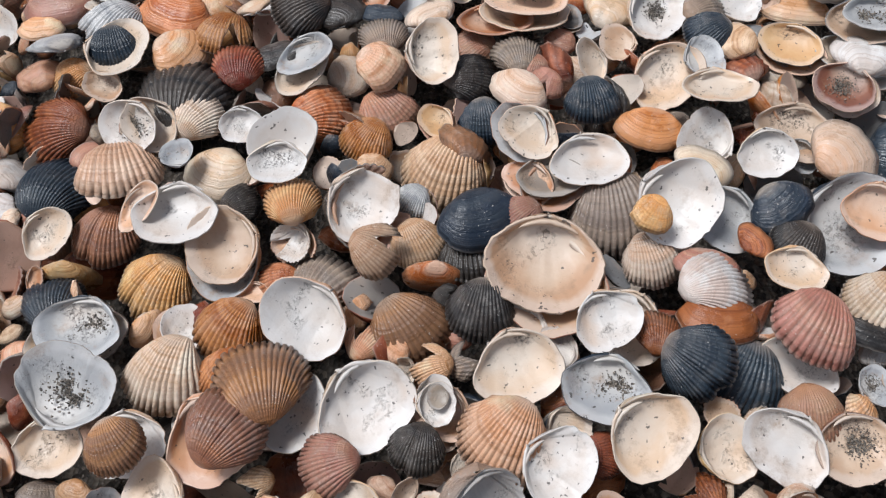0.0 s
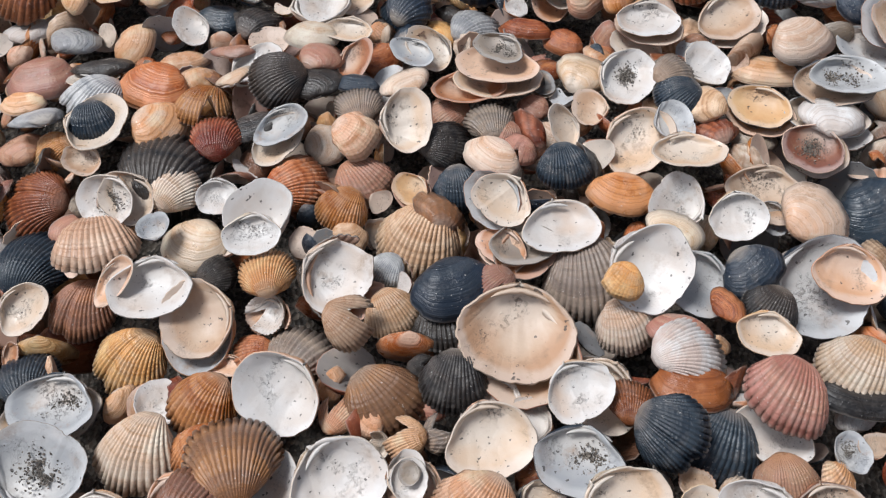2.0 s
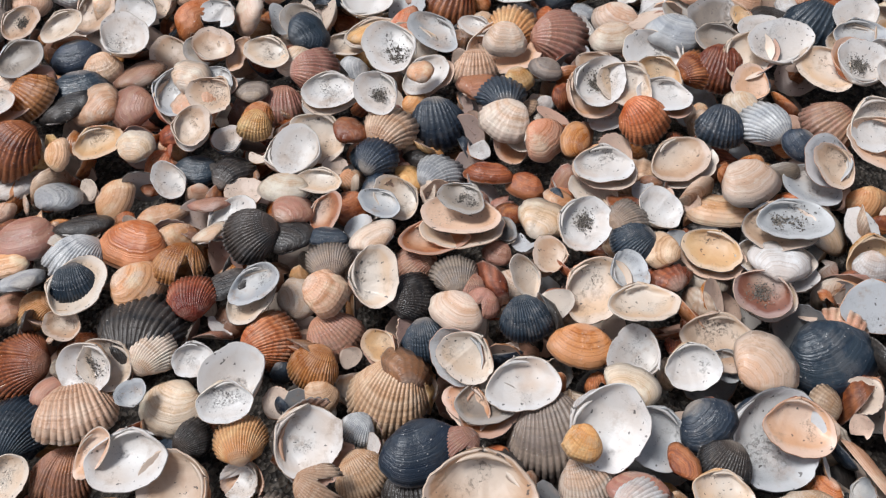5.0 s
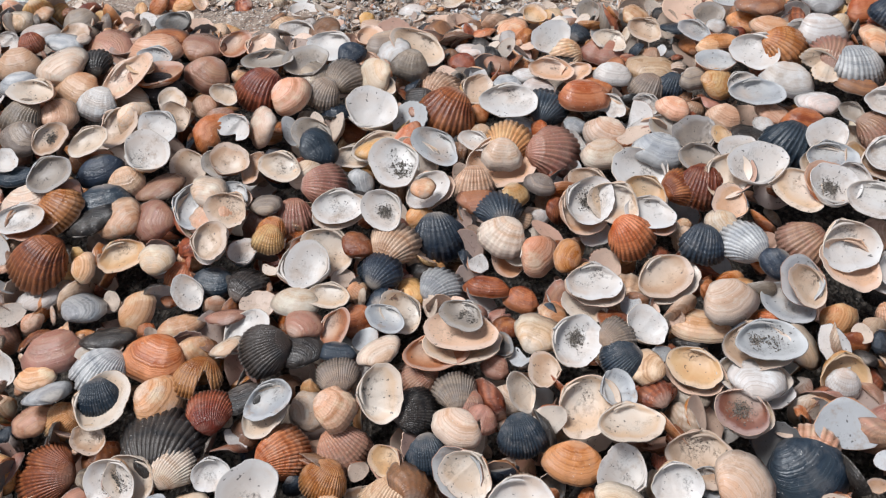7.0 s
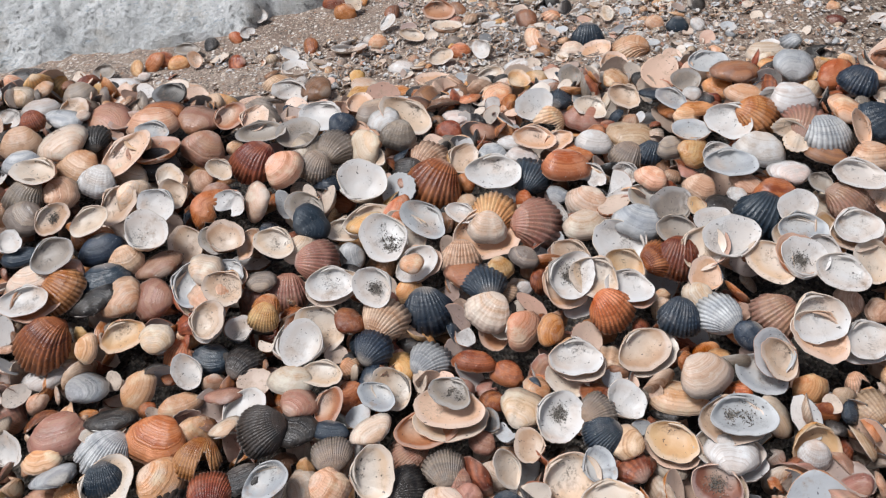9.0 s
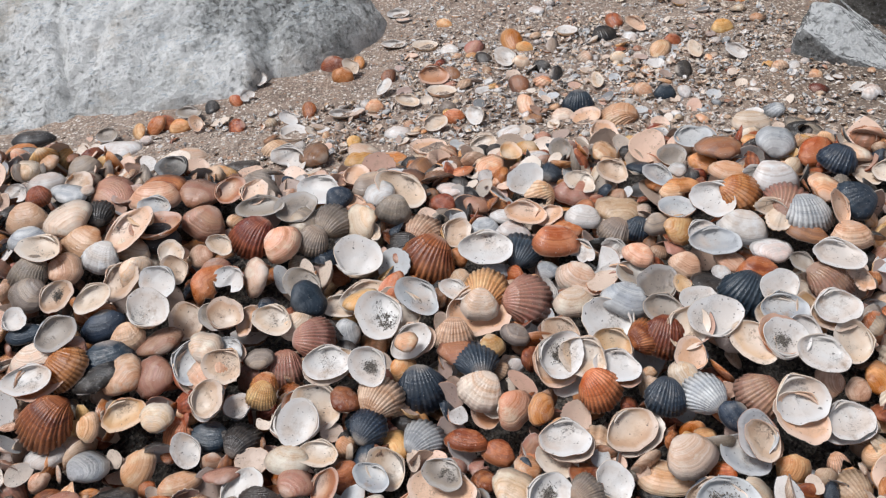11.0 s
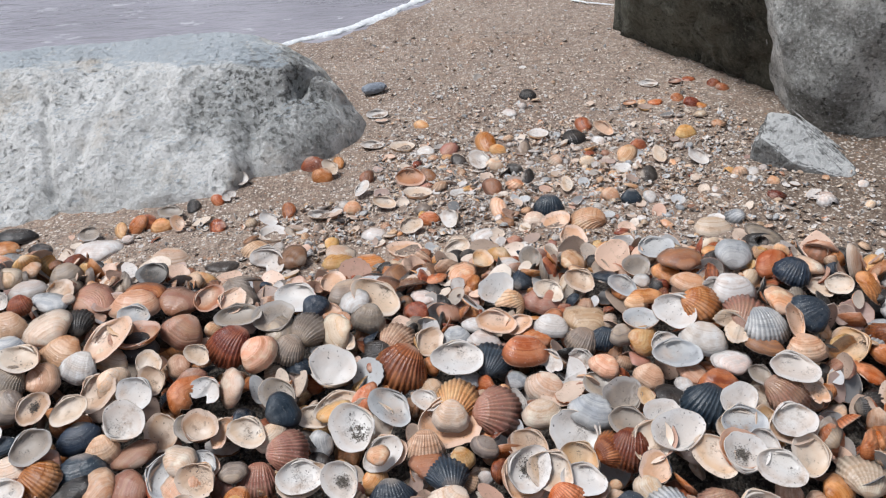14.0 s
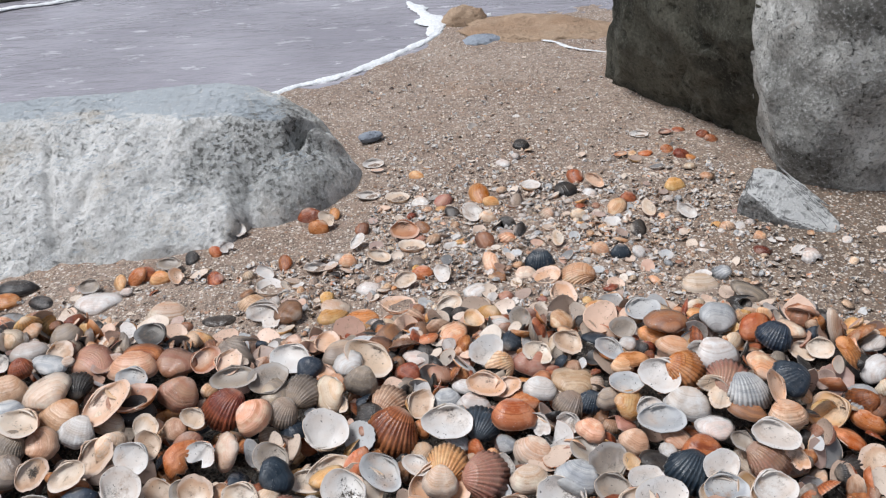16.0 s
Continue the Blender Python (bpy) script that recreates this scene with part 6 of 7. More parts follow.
shell("cockle", "back", "navy", "pale_grey", 0.0547, 0.3968, 0.0516, -12, -3, -177, 0.0300, 0.0300)
shell("round", "back", "ochre", "cream", 0.0662, 0.4048, 0.0542, 24, -3, 14, 0.0191, 0.0191)
shell("clam", "back", "grey", "pale_grey", 0.0834, 0.4144, 0.0551, 14, 14, -35, 0.0207, 0.0207)
shell("cockle", "back", "rust", "beige", 0.1662, 0.4029, 0.0546, -7, -24, 111, 0.0259, 0.0259)
shell("clam", "back", "orange", "peach", 0.1275, 0.4940, 0.0631, 11, 4, -4, 0.0372, 0.0372)
shell("clam", "cup", "white", "white", 0.1448, 0.3777, 0.0570, 163, -8, 166, 0.0304, 0.0304)
shell("clam", "back", "peach", "cream", 0.1773, 0.4713, 0.0649, 14, 14, -35, 0.0245, 0.0245)
shell("clam", "cup", "pale_grey", "pale_grey", 0.2313, 0.4648, 0.0770, 172, -3, -177, 0.0367, 0.0367)
shell("clam", "back", "white", "cream", 0.2669, 0.4576, 0.0686, -8, -3, -177, 0.0306, 0.0306)
shell("clam", "cup", "white", "white", 0.2993, 0.4383, 0.0795, 168, -5, 171, 0.0352, 0.0352)
shell("clam", "back", "beige", "cream", 0.2391, 0.4510, 0.0654, -6, -10, 138, 0.0275, 0.0275)
shell("round", "back", "rust", "beige", 0.2528, 0.4380, 0.0638, 17, 8, -14, 0.0343, 0.0343)
shell("round", "back", "beige", "cream", 0.2068, 0.4547, 0.0647, 19, 16, -33, 0.0239, 0.0239)
shell("round", "back", "white", "cream", 0.2278, 0.4440, 0.0651, 8, 27, -69, 0.0147, 0.0147)
shell("cockle", "back", "navy", "pale_grey", 0.2360, 0.4268, 0.0610, 16, 20, -30, 0.0360, 0.0360)
shell("clam", "back", "charcoal", "pale_grey", 0.2196, 0.4351, 0.0615, -14, -7, 164, 0.0270, 0.0270)
shell("round", "cup", "white", "white", 0.2567, 0.4196, 0.0688, -152, -10, 22, 0.0283, 0.0283)
shell("round", "back", "cream", "white", 0.2824, 0.4345, 0.0552, 17, 23, -47, 0.0220, 0.0220)
shell("round", "cup", "grey", "grey", 0.2797, 0.4393, 0.0733, 158, -18, 148, 0.0174, 0.0174)
shell("cockle", "back", "mauve", "beige", 0.2951, 0.4271, 0.0646, 13, -8, 42, 0.0337, 0.0337)
shell("broken", "cup", "peach", "peach", 0.3122, 0.4233, 0.0669, 161, -16, 147, 0.0228, 0.0228)
shell("clam", "cup", "white", "white", 0.2886, 0.4007, 0.0693, 160, -0, -172, 0.0323, 0.0323)
shell("clam", "cup", "beige", "ochre", 0.2756, 0.4029, 0.0571, -171, -37, 109, 0.0316, 0.0316)
shell("clam", "cup", "cream", "pale_grey", 0.2548, 0.4049, 0.0670, 165, -3, -180, 0.0326, 0.0326)
shell("round", "cup", "white", "white", 0.2456, 0.3779, 0.0672, -153, 12, -19, 0.0299, 0.0299, grit=True)
shell("clam", "cup", "cream", "cream", 0.2302, 0.3809, 0.0618, 160, -15, 122, 0.0330, 0.0330)
shell("round", "cup", "white", "white", 0.2618, 0.3870, 0.0644, 157, -23, 152, 0.0237, 0.0237)
shell("clam", "cup", "cream", "white", 0.2067, 0.3979, 0.0700, -154, -3, 12, 0.0376, 0.0376)
shell("round", "cup", "beige", "cream", 0.1923, 0.3991, 0.0660, 168, 30, -131, 0.0310, 0.0310)
shell("clam", "cup", "white", "white", 0.2072, 0.4190, 0.0663, -158, -1, 10, 0.0263, 0.0263)
shell("round", "cup", "grey", "grey", 0.1837, 0.4376, 0.0670, -161, -7, 28, 0.0307, 0.0307)
shell("round", "cup", "orange", "ochre", 0.1993, 0.4343, 0.0660, 180, -26, 95, 0.0145, 0.0145)
shell("round", "cup", "beige", "grey", 0.1814, 0.4153, 0.0650, 163, -11, 157, 0.0283, 0.0283)
shell("cockle", "back", "rust", "beige", 0.1776, 0.3996, 0.0540, 24, 8, -13, 0.0314, 0.0314)
shell("round", "cup", "navy", "peach", 0.1892, 0.3789, 0.0566, -167, -23, 63, 0.0250, 0.0250)
shell("clam", "cup", "cream", "white", 0.2665, 0.3664, 0.0636, 159, -12, 156, 0.0328, 0.0328)
shell("round", "cup", "cream", "cream", 0.2911, 0.3799, 0.0572, -175, -29, 85, 0.0304, 0.0304)
shell("cockle", "back", "rust", "beige", -0.2088, 0.3723, 0.0569, 18, 16, -34, 0.0367, 0.0367)
shell("clam", "back", "peach", "cream", -0.1808, 0.3666, 0.0561, -7, -36, 84, 0.0193, 0.0193)
shell("clam", "cup", "orange", "ochre", -0.1625, 0.3717, 0.0582, 161, 7, -152, 0.0282, 0.0282)
shell("round", "back", "cream", "white", -0.1388, 0.3695, 0.0545, -32, -6, 173, 0.0221, 0.0221)
shell("round", "cup", "white", "white", -0.0932, 0.3786, 0.0491, -155, -8, 22, 0.0185, 0.0185)
shell("round", "cup", "cream", "beige", -0.1102, 0.3765, 0.0615, 176, 26, -95, 0.0249, 0.0249)
shell("cockle", "back", "ochre", "cream", -0.0765, 0.3803, 0.0538, 22, 12, -21, 0.0197, 0.0197)
shell("round", "cup", "white", "white", -0.0524, 0.3569, 0.0553, -168, -24, 68, 0.0302, 0.0302)
shell("round", "cup", "cream", "cream", -0.0441, 0.3725, 0.0519, 158, -22, 152, 0.0331, 0.0331)
shell("clam", "back", "rust", "beige", -0.0253, 0.3728, 0.0509, -14, -14, 145, 0.0216, 0.0216)
shell("cockle", "back", "beige", "cream", -0.0067, 0.3754, 0.0505, -19, -16, 147, 0.0304, 0.0304)
shell("cockle", "back", "navy", "pale_grey", -0.0135, 0.3551, 0.0483, -19, -18, 144, 0.0243, 0.0243)
shell("round", "back", "cream", "white", 0.0559, 0.3721, 0.0531, 18, 16, -34, 0.0301, 0.0301)
shell("clam", "cup", "cream", "cream", 0.0638, 0.3674, 0.0464, -179, -29, 118, 0.0263, 0.0263)
shell("clam", "back", "peach", "cream", 0.0751, 0.3568, 0.0476, 30, -13, 48, 0.0283, 0.0283)
shell("clam", "back", "orange", "peach", 0.0936, 0.3574, 0.0478, -29, 19, -124, 0.0218, 0.0218)
shell("round", "cup", "white", "white", 0.1111, 0.3762, 0.0460, 155, 5, -164, 0.0205, 0.0205)
shell("cockle", "back", "orange", "peach", 0.1286, 0.3650, 0.0482, 23, -13, 33, 0.0287, 0.0287)
shell("cockle", "back", "navy", "pale_grey", 0.1699, 0.3565, 0.0468, 20, 10, -18, 0.0263, 0.0263)
shell("cockle", "back", "pale_grey", "white", 0.1894, 0.3560, 0.0469, -23, 9, -154, 0.0283, 0.0283)
shell("round", "back", "cream", "white", 0.1834, 0.3696, 0.0498, 9, 25, -63, 0.0215, 0.0215)
shell("cockle", "back", "mauve", "beige", 0.2218, 0.3548, 0.0469, 11, 24, -58, 0.0295, 0.0295)
shell("round", "cup", "cream", "white", 0.2421, 0.3418, 0.0545, 145, 8, -166, 0.0345, 0.0345)
shell("round", "cup", "cream", "peach", 0.2419, 0.3340, 0.0490, 163, -20, 150, 0.0362, 0.0362)
shell("clam", "cup", "white", "white", 0.2718, 0.3334, 0.0434, 161, 2, -164, 0.0313, 0.0313)
shell("round", "back", "navy", "pale_grey", 0.2047, 0.3414, 0.0448, 14, 23, -52, 0.0206, 0.0206)
shell("round", "back", "beige", "cream", 0.2725, 0.3634, 0.0391, -9, 23, -106, 0.0215, 0.0215)
shell("round", "back", "beige", "cream", 0.2881, 0.3569, 0.0391, -21, 14, -141, 0.0180, 0.0180)
shell("round", "cup", "orange", "beige", 0.2138, 0.3210, 0.0485, 179, -31, 119, 0.0261, 0.0261)
shell("round", "cup", "cream", "white", -0.2226, 0.3171, 0.0308, -139, 16, -39, 0.0237, 0.0233)
shell("round", "back", "white", "cream", -0.1974, 0.2361, 0.0109, 16, -26, 147, 0.0224, 0.0210)
shell("round", "back", "white", "cream", -0.1971, 0.2171, 0.0070, 29, 8, -29, 0.0236, 0.0225)
shell("round", "back", "grey", "pale_grey", -0.1469, 0.0997, -0.0066, -29, 31, 13, 0.0173, 0.0160)
shell("round", "back", "white", "cream", 0.0812, 0.3978, 0.0406, 32, -22, 25, 0.0132, 0.0132)
shell("round", "cup", "ochre", "ochre", 0.2244, 0.2792, 0.0211, 133, -9, -174, 0.0309, 0.0334)
shell("round", "back", "white", "cream", 0.2192, 0.2744, 0.0231, 35, 12, -3, 0.0198, 0.0193)
shell("cockle", "back", "charcoal", "pale_grey", 0.2672, 0.3375, 0.0193, 37, -13, -32, 0.0190, 0.0186)
shell("long", "back", "white", "cream", 0.1288, 0.6198, 0.0531, -46, 2, 171, 0.0228, 0.0222)
shell("round", "cup", "beige", "cream", 0.3711, 0.5165, 0.0854, 141, 10, 155, 0.0211, 0.0214)
shell("round", "cup", "ochre", "ochre", 0.3560, 0.4668, 0.0648, 103, -8, -168, 0.0275, 0.0262)
shell("cockle", "cup", "charcoal", "pale_grey", 0.3260, 0.4188, 0.0425, 155, 16, 175, 0.0185, 0.0185)
shell("round", "cup", "beige", "cream", 0.3607, 0.5204, 0.0803, 159, -4, 156, 0.0224, 0.0221)
shell("clam", "back", "white", "cream", 0.4110, 0.5119, 0.0870, 9, 18, -157, 0.0219, 0.0221)
shell("clam", "back", "white", "cream", 0.4057, 0.4932, 0.0797, -28, 37, -146, 0.0265, 0.0253)
shell("round", "cup", "ochre", "ochre", 0.3582, 0.4688, 0.0657, 146, -13, 88, 0.0327, 0.0370)
shell("cockle", "back", "pale_grey", "white", 0.3860, 0.4763, 0.0672, 22, 9, -110, 0.0289, 0.0275)
shell("long", "back", "orange", "peach", 0.3839, 0.4556, 0.0627, 33, 11, -41, 0.0276, 0.0275)
shell("long", "back", "orange", "peach", 0.3633, 0.4466, 0.0574, -4, -25, 156, 0.0313, 0.0326)
shell("round", "cup", "beige", "beige", 0.3698, 0.4215, 0.0589, 176, -17, 45, 0.0263, 0.0264)
shell("cockle", "back", "charcoal", "pale_grey", 0.3557, 0.4196, 0.0472, -9, -38, 81, 0.0261, 0.0253)
shell("round", "back", "cream", "white", 0.3333, 0.4253, 0.0425, -5, 30, -155, 0.0158, 0.0161)
shell("cockle", "back", "orange", "peach", 0.3326, 0.4089, 0.0493, -62, -34, 11, 0.0219, 0.0218)
shell("round", "cup", "cream", "white", 0.0098, 1.1050, -0.0042, 174, -0, 179, 0.0328, 0.0329, where="on the sand")
shell("round", "cup", "cream", "white", -0.1039, 0.7401, 0.0062, 166, -11, -173, 0.0378, 0.0383, where="on the sand")
shell("round", "back", "cream", "white", 0.0945, 0.7250, 0.0071, -19, 23, -132, 0.0340, 0.0327, where="on the sand")
shell("round", "cup", "beige", "beige", 0.1222, 0.7078, 0.0133, 170, -6, 118, 0.0287, 0.0290, where="on the sand")
shell("round", "cup", "cream", "white", 0.2221, 0.9778, 0.0065, -176, -5, -53, 0.0308, 0.0279, where="on the sand")
shell("cockle", "back", "charcoal", "pale_grey", 0.2632, 0.9539, 0.0035, 3, 5, 32, 0.0360, 0.0361, where="on the sand")
shell("round", "cup", "cream", "white", 0.3012, 0.8569, 0.0121, -169, -5, 7, 0.0211, 0.0211, where="on the sand")
shell("round", "back", "cream", "white", 0.1792, 0.7646, 0.0081, 6, 0, 11, 0.0274, 0.0269, where="on the sand")
shell("cockle", "back", "peach", "cream", 0.2328, 0.7514, 0.0093, 3, 5, -103, 0.0427, 0.0434, where="on the sand")
shell("round", "cup", "peach", "peach", 0.2011, 0.7510, 0.0143, -173, -10, 9, 0.0319, 0.0324, where="on the sand")
shell("cockle", "back", "orange", "peach", 0.4322, 1.0524, 0.0050, 17, -5, 45, 0.0236, 0.0233, where="on the sand")
shell("cockle", "back", "rust", "beige", 0.4456, 1.0363, 0.0059, 5, -3, 91, 0.0287, 0.0268, where="on the sand")
shell("clam", "back", "orange", "peach", 0.4550, 1.0197, 0.0071, -15, -11, 145, 0.0174, 0.0175, where="on the sand")
shell("round", "back", "rust", "beige", 0.4708, 1.1220, 0.0036, -12, 2, 144, 0.0205, 0.0206, where="on the sand")
shell("round", "cup", "rust", "rust", 0.4498, 1.1160, 0.0072, 180, -0, -162, 0.0231, 0.0224, where="on the sand")
shell("clam", "back", "orange", "peach", 0.3971, 1.0490, 0.0042, -6, 2, -180, 0.0231, 0.0235, where="on the sand")
shell("round", "cup", "orange", "orange", 0.3630, 1.0517, 0.0066, 180, 12, 165, 0.0195, 0.0198, where="on the sand")
shell("round", "back", "peach", "cream", 0.3804, 1.0534, 0.0036, 5, -3, 29, 0.0156, 0.0153, where="on the sand")
shell("cockle", "back", "rust", "beige", 0.4991, 1.0956, 0.0054, 6, -17, 24, 0.0205, 0.0205, where="on the sand")
shell("cockle", "back", "orange", "peach", 0.5043, 1.0783, 0.0062, 3, -5, 87, 0.0237, 0.0218, where="on the sand")
shell("round", "back", "white", "cream", 0.4414, 0.8193, 0.0140, -14, 19, -143, 0.0174, 0.0168, where="on the sand")
shell("round", "back", "white", "cream", 0.5397, 0.7639, 0.0190, 12, -21, 30, 0.0138, 0.0137, where="on the sand")
shell("round", "cup", "cream", "white", 0.3615, 0.7213, 0.0187, -172, -9, 1, 0.0191, 0.0196, where="on the sand")
shell("cockle", "back", "charcoal", "pale_grey", 0.2348, 1.1223, -0.0033, 12, 1, 11, 0.0269, 0.0287, where="on the sand")
shell("round", "cup", "cream", "white", 0.4083, 1.1156, 0.0066, 175, 3, 149, 0.0292, 0.0287, where="on the sand")
shell("long", "back", "white", "cream", 0.1968, 1.0639, -0.0022, 8, -9, -57, 0.0322, 0.0325, where="on the sand")
shell("clam", "back", "rust", "beige", 0.5020, 1.0422, 0.0076, -6, 1, -154, 0.0180, 0.0180, where="on the sand")
shell("round", "cup", "cream", "white", -0.0542, 0.8213, 0.0043, -174, -11, -163, 0.0323, 0.0321, where="on the sand")
shell("round", "cup", "beige", "cream", 0.0580, 0.8475, 0.0070, 174, 1, -17, 0.0351, 0.0351, where="on the sand")
shell("round", "back", "white", "cream", 0.0045, 0.7699, 0.0028, -6, -1, -42, 0.0308, 0.0313, where="on the sand")
shell("round", "cup", "cream", "white", -0.1024, 0.7855, 0.0049, 175, 3, -40, 0.0378, 0.0377, where="on the sand")
shell("round", "back", "cream", "white", -0.0284, 0.7372, 0.0028, 6, -2, 138, 0.0382, 0.0400, where="on the sand")
shell("round", "cup", "peach", "peach", 0.0352, 0.7255, 0.0110, 177, 5, -1, 0.0370, 0.0378, where="on the sand")
shell("cockle", "back", "beige", "cream", -0.1216, 0.7606, -0.0010, -3, 5, -42, 0.0334, 0.0326, where="on the sand")
shell("round", "cup", "cream", "white", 0.0028, 0.9987, -0.0006, -177, -5, -180, 0.0317, 0.0335, where="on the sand")
shell("round", "cup", "beige", "cream", 0.0409, 0.9810, 0.0015, 180, 6, 13, 0.0347, 0.0346, where="on the sand")
shell("round", "back", "white", "cream", 0.0737, 0.9647, -0.0023, 5, 4, -21, 0.0265, 0.0274, where="on the sand")
shell("round", "cup", "cream", "white", 0.1044, 0.8369, 0.0072, -175, 3, 14, 0.0210, 0.0210, where="on the sand")
shell("cockle", "back", "ochre", "cream", -0.1201, 0.9703, -0.0041, 31, 21, -13, 0.0267, 0.0267, where="on the sand")
shell("clam", "back", "brown", "cream", -0.0994, 0.9728, -0.0034, 27, -25, 9, 0.0164, 0.0164, where="on the sand")
shell("clam", "back", "rust", "peach", -0.0694, 0.9482, -0.0012, 41, -24, -10, 0.0379, 0.0379, where="on the sand")
shell("round", "back", "orange", "peach", -0.0591, 0.9184, 0.0004, 40, 27, -22, 0.0284, 0.0284, where="on the sand")
shell("clam", "cup", "peach", "cream", -0.0462, 0.9275, 0.0063, 180, -30, 129, 0.0258, 0.0258, where="on the sand")
shell("long", "back", "orange", "cream", -0.0381, 0.9525, -0.0018, -2, 22, -78, 0.0220, 0.0220, where="on the sand")
shell("clam", "back", "brown", "beige", -0.0027, 0.9025, 0.0013, -4, -28, 74, 0.0239, 0.0239, where="on the sand")
shell("clam", "cup", "rust", "orange", 0.0473, 0.8751, 0.0134, 152, -2, -177, 0.0369, 0.0369, where="on the sand")
shell("clam", "back", "brown", "beige", 0.0718, 0.8900, 0.0040, 1, 31, -64, 0.0264, 0.0264, where="on the sand")
shell("long", "cup", "cream", "white", -0.0089, 0.8613, 0.0094, 178, 22, -124, 0.0257, 0.0257, where="on the sand")
shell("clam", "cup", "brown", "cream", 0.0207, 0.8219, 0.0122, 168, -14, 176, 0.0286, 0.0286, where="on the sand")
shell("round", "back", "peach", "cream", -0.0184, 0.8265, 0.0042, 34, 3, -4, 0.0222, 0.0222, where="on the sand")
shell("long", "back", "rust", "beige", -0.0917, 0.8383, 0.0004, 0, 21, -87, 0.0277, 0.0277, where="on the sand")
shell("clam", "cup", "orange", "white", -0.1097, 0.8122, 0.0079, 168, -22, 150, 0.0231, 0.0231, where="on the sand")
shell("clam", "back", "rust", "peach", -0.1705, 0.8199, -0.0006, 11, 26, -77, 0.0259, 0.0259, where="on the sand")
shell("round", "cup", "grey", "white", -0.1566, 0.9226, 0.0018, -177, -28, 84, 0.0199, 0.0199, where="on the sand")
shell("broken", "cup", "white", "white", -0.1669, 0.8860, 0.0027, 144, 9, -149, 0.0179, 0.0179, where="on the sand")
shell("clam", "cup", "charcoal", "grey", -0.2325, 0.8565, 0.0034, 171, -3, 176, 0.0307, 0.0307, where="on the sand")
shell("long", "back", "charcoal", "grey", -0.2082, 0.8745, -0.0046, -7, 14, -88, 0.0273, 0.0273, where="on the sand")
shell("long", "back", "ochre", "cream", -0.2812, 0.8298, -0.0041, 17, 24, -77, 0.0261, 0.0261, where="on the sand")
shell("clam", "back", "orange", "peach", -0.2662, 0.8388, -0.0036, 15, -33, 33, 0.0289, 0.0289, where="on the sand")
shell("clam", "back", "rust", "peach", -0.2531, 0.8433, -0.0027, 32, 32, -15, 0.0251, 0.0251, where="on the sand")
shell("clam", "back", "ochre", "cream", -0.2342, 0.8325, -0.0024, 34, -3, 5, 0.0262, 0.0262, where="on the sand")
shell("clam", "cup", "peach", "peach", -0.2146, 0.8232, 0.0046, -164, -32, 106, 0.0220, 0.0220, where="on the sand")
shell("round", "cup", "grey", "grey", -0.3122, 0.8227, 0.0021, 152, -3, 176, 0.0245, 0.0245, where="on the sand")
shell("clam", "back", "white", "white", -0.2703, 0.8108, -0.0025, 28, 3, -4, 0.0141, 0.0141, where="on the sand")
shell("clam", "back", "orange", "cream", -0.1807, 0.8817, -0.0024, 14, 34, -47, 0.0192, 0.0192, where="on the sand")
shell("clam", "back", "mauve", "beige", 0.1039, 0.9568, 0.0027, 18, -30, 36, 0.0295, 0.0295, where="on the sand")
shell("clam", "back", "charcoal", "grey", 0.1115, 0.9229, 0.0038, 11, 26, -66, 0.0258, 0.0258, where="on the sand")
shell("long", "back", "orange", "peach", 0.1520, 0.9610, 0.0022, 1, 25, -86, 0.0445, 0.0445, where="on the sand")
shell("clam", "back", "ochre", "cream", 0.1628, 0.9415, 0.0052, 31, 18, -18, 0.0233, 0.0233, where="on the sand")
shell("clam", "cup", "cream", "white", 0.1360, 0.9060, 0.0134, 178, -18, 101, 0.0339, 0.0339, where="on the sand")
shell("round", "back", "cream", "cream", 0.1544, 0.8985, 0.0069, 40, 13, -7, 0.0225, 0.0225, where="on the sand")
shell("clam", "back", "charcoal", "grey", 0.1751, 0.8821, 0.0077, 31, 17, -36, 0.0235, 0.0235, where="on the sand")
shell("long", "back", "charcoal", "grey", 0.1876, 0.8588, 0.0084, 13, -26, 75, 0.0271, 0.0271, where="on the sand")
shell("long", "back", "grey", "white", 0.1971, 0.9402, 0.0056, 15, -25, 70, 0.0277, 0.0277, where="on the sand")
shell("long", "cup", "beige", "cream", 0.2270, 0.8219, 0.0173, -177, -17, 85, 0.0249, 0.0249, where="on the sand")
shell("clam", "back", "brown", "beige", 0.1443, 0.8375, 0.0077, 6, 28, -76, 0.0292, 0.0292, where="on the sand")
shell("long", "back", "peach", "cream", 0.1448, 0.7903, 0.0094, 2, 28, -86, 0.0317, 0.0317, where="on the sand")
shell("cockle", "back", "navy", "grey", 0.1958, 0.7823, 0.0107, 25, 3, -4, 0.0340, 0.0340, where="on the sand")
shell("clam", "back", "cream", "cream", 0.2633, 0.8834, 0.0103, 34, 3, -4, 0.0208, 0.0208, where="on the sand")
shell("clam", "back", "rust", "peach", 0.2842, 0.9894, 0.0062, 6, 28, -76, 0.0289, 0.0289, where="on the sand")
shell("clam", "cup", "ochre", "peach", 0.3027, 0.9643, 0.0157, 168, -22, 150, 0.0298, 0.0298, where="on the sand")
shell("clam", "back", "peach", "cream", 0.3127, 0.8875, 0.0106, 7, -28, 52, 0.0321, 0.0321, where="on the sand")
shell("clam", "back", "rust", "peach", 0.3328, 0.9113, 0.0112, 35, 6, 1, 0.0243, 0.0243, where="on the sand")
shell("long", "cup", "orange", "cream", 0.3486, 0.8729, 0.0198, -180, -18, 93, 0.0289, 0.0289, where="on the sand")
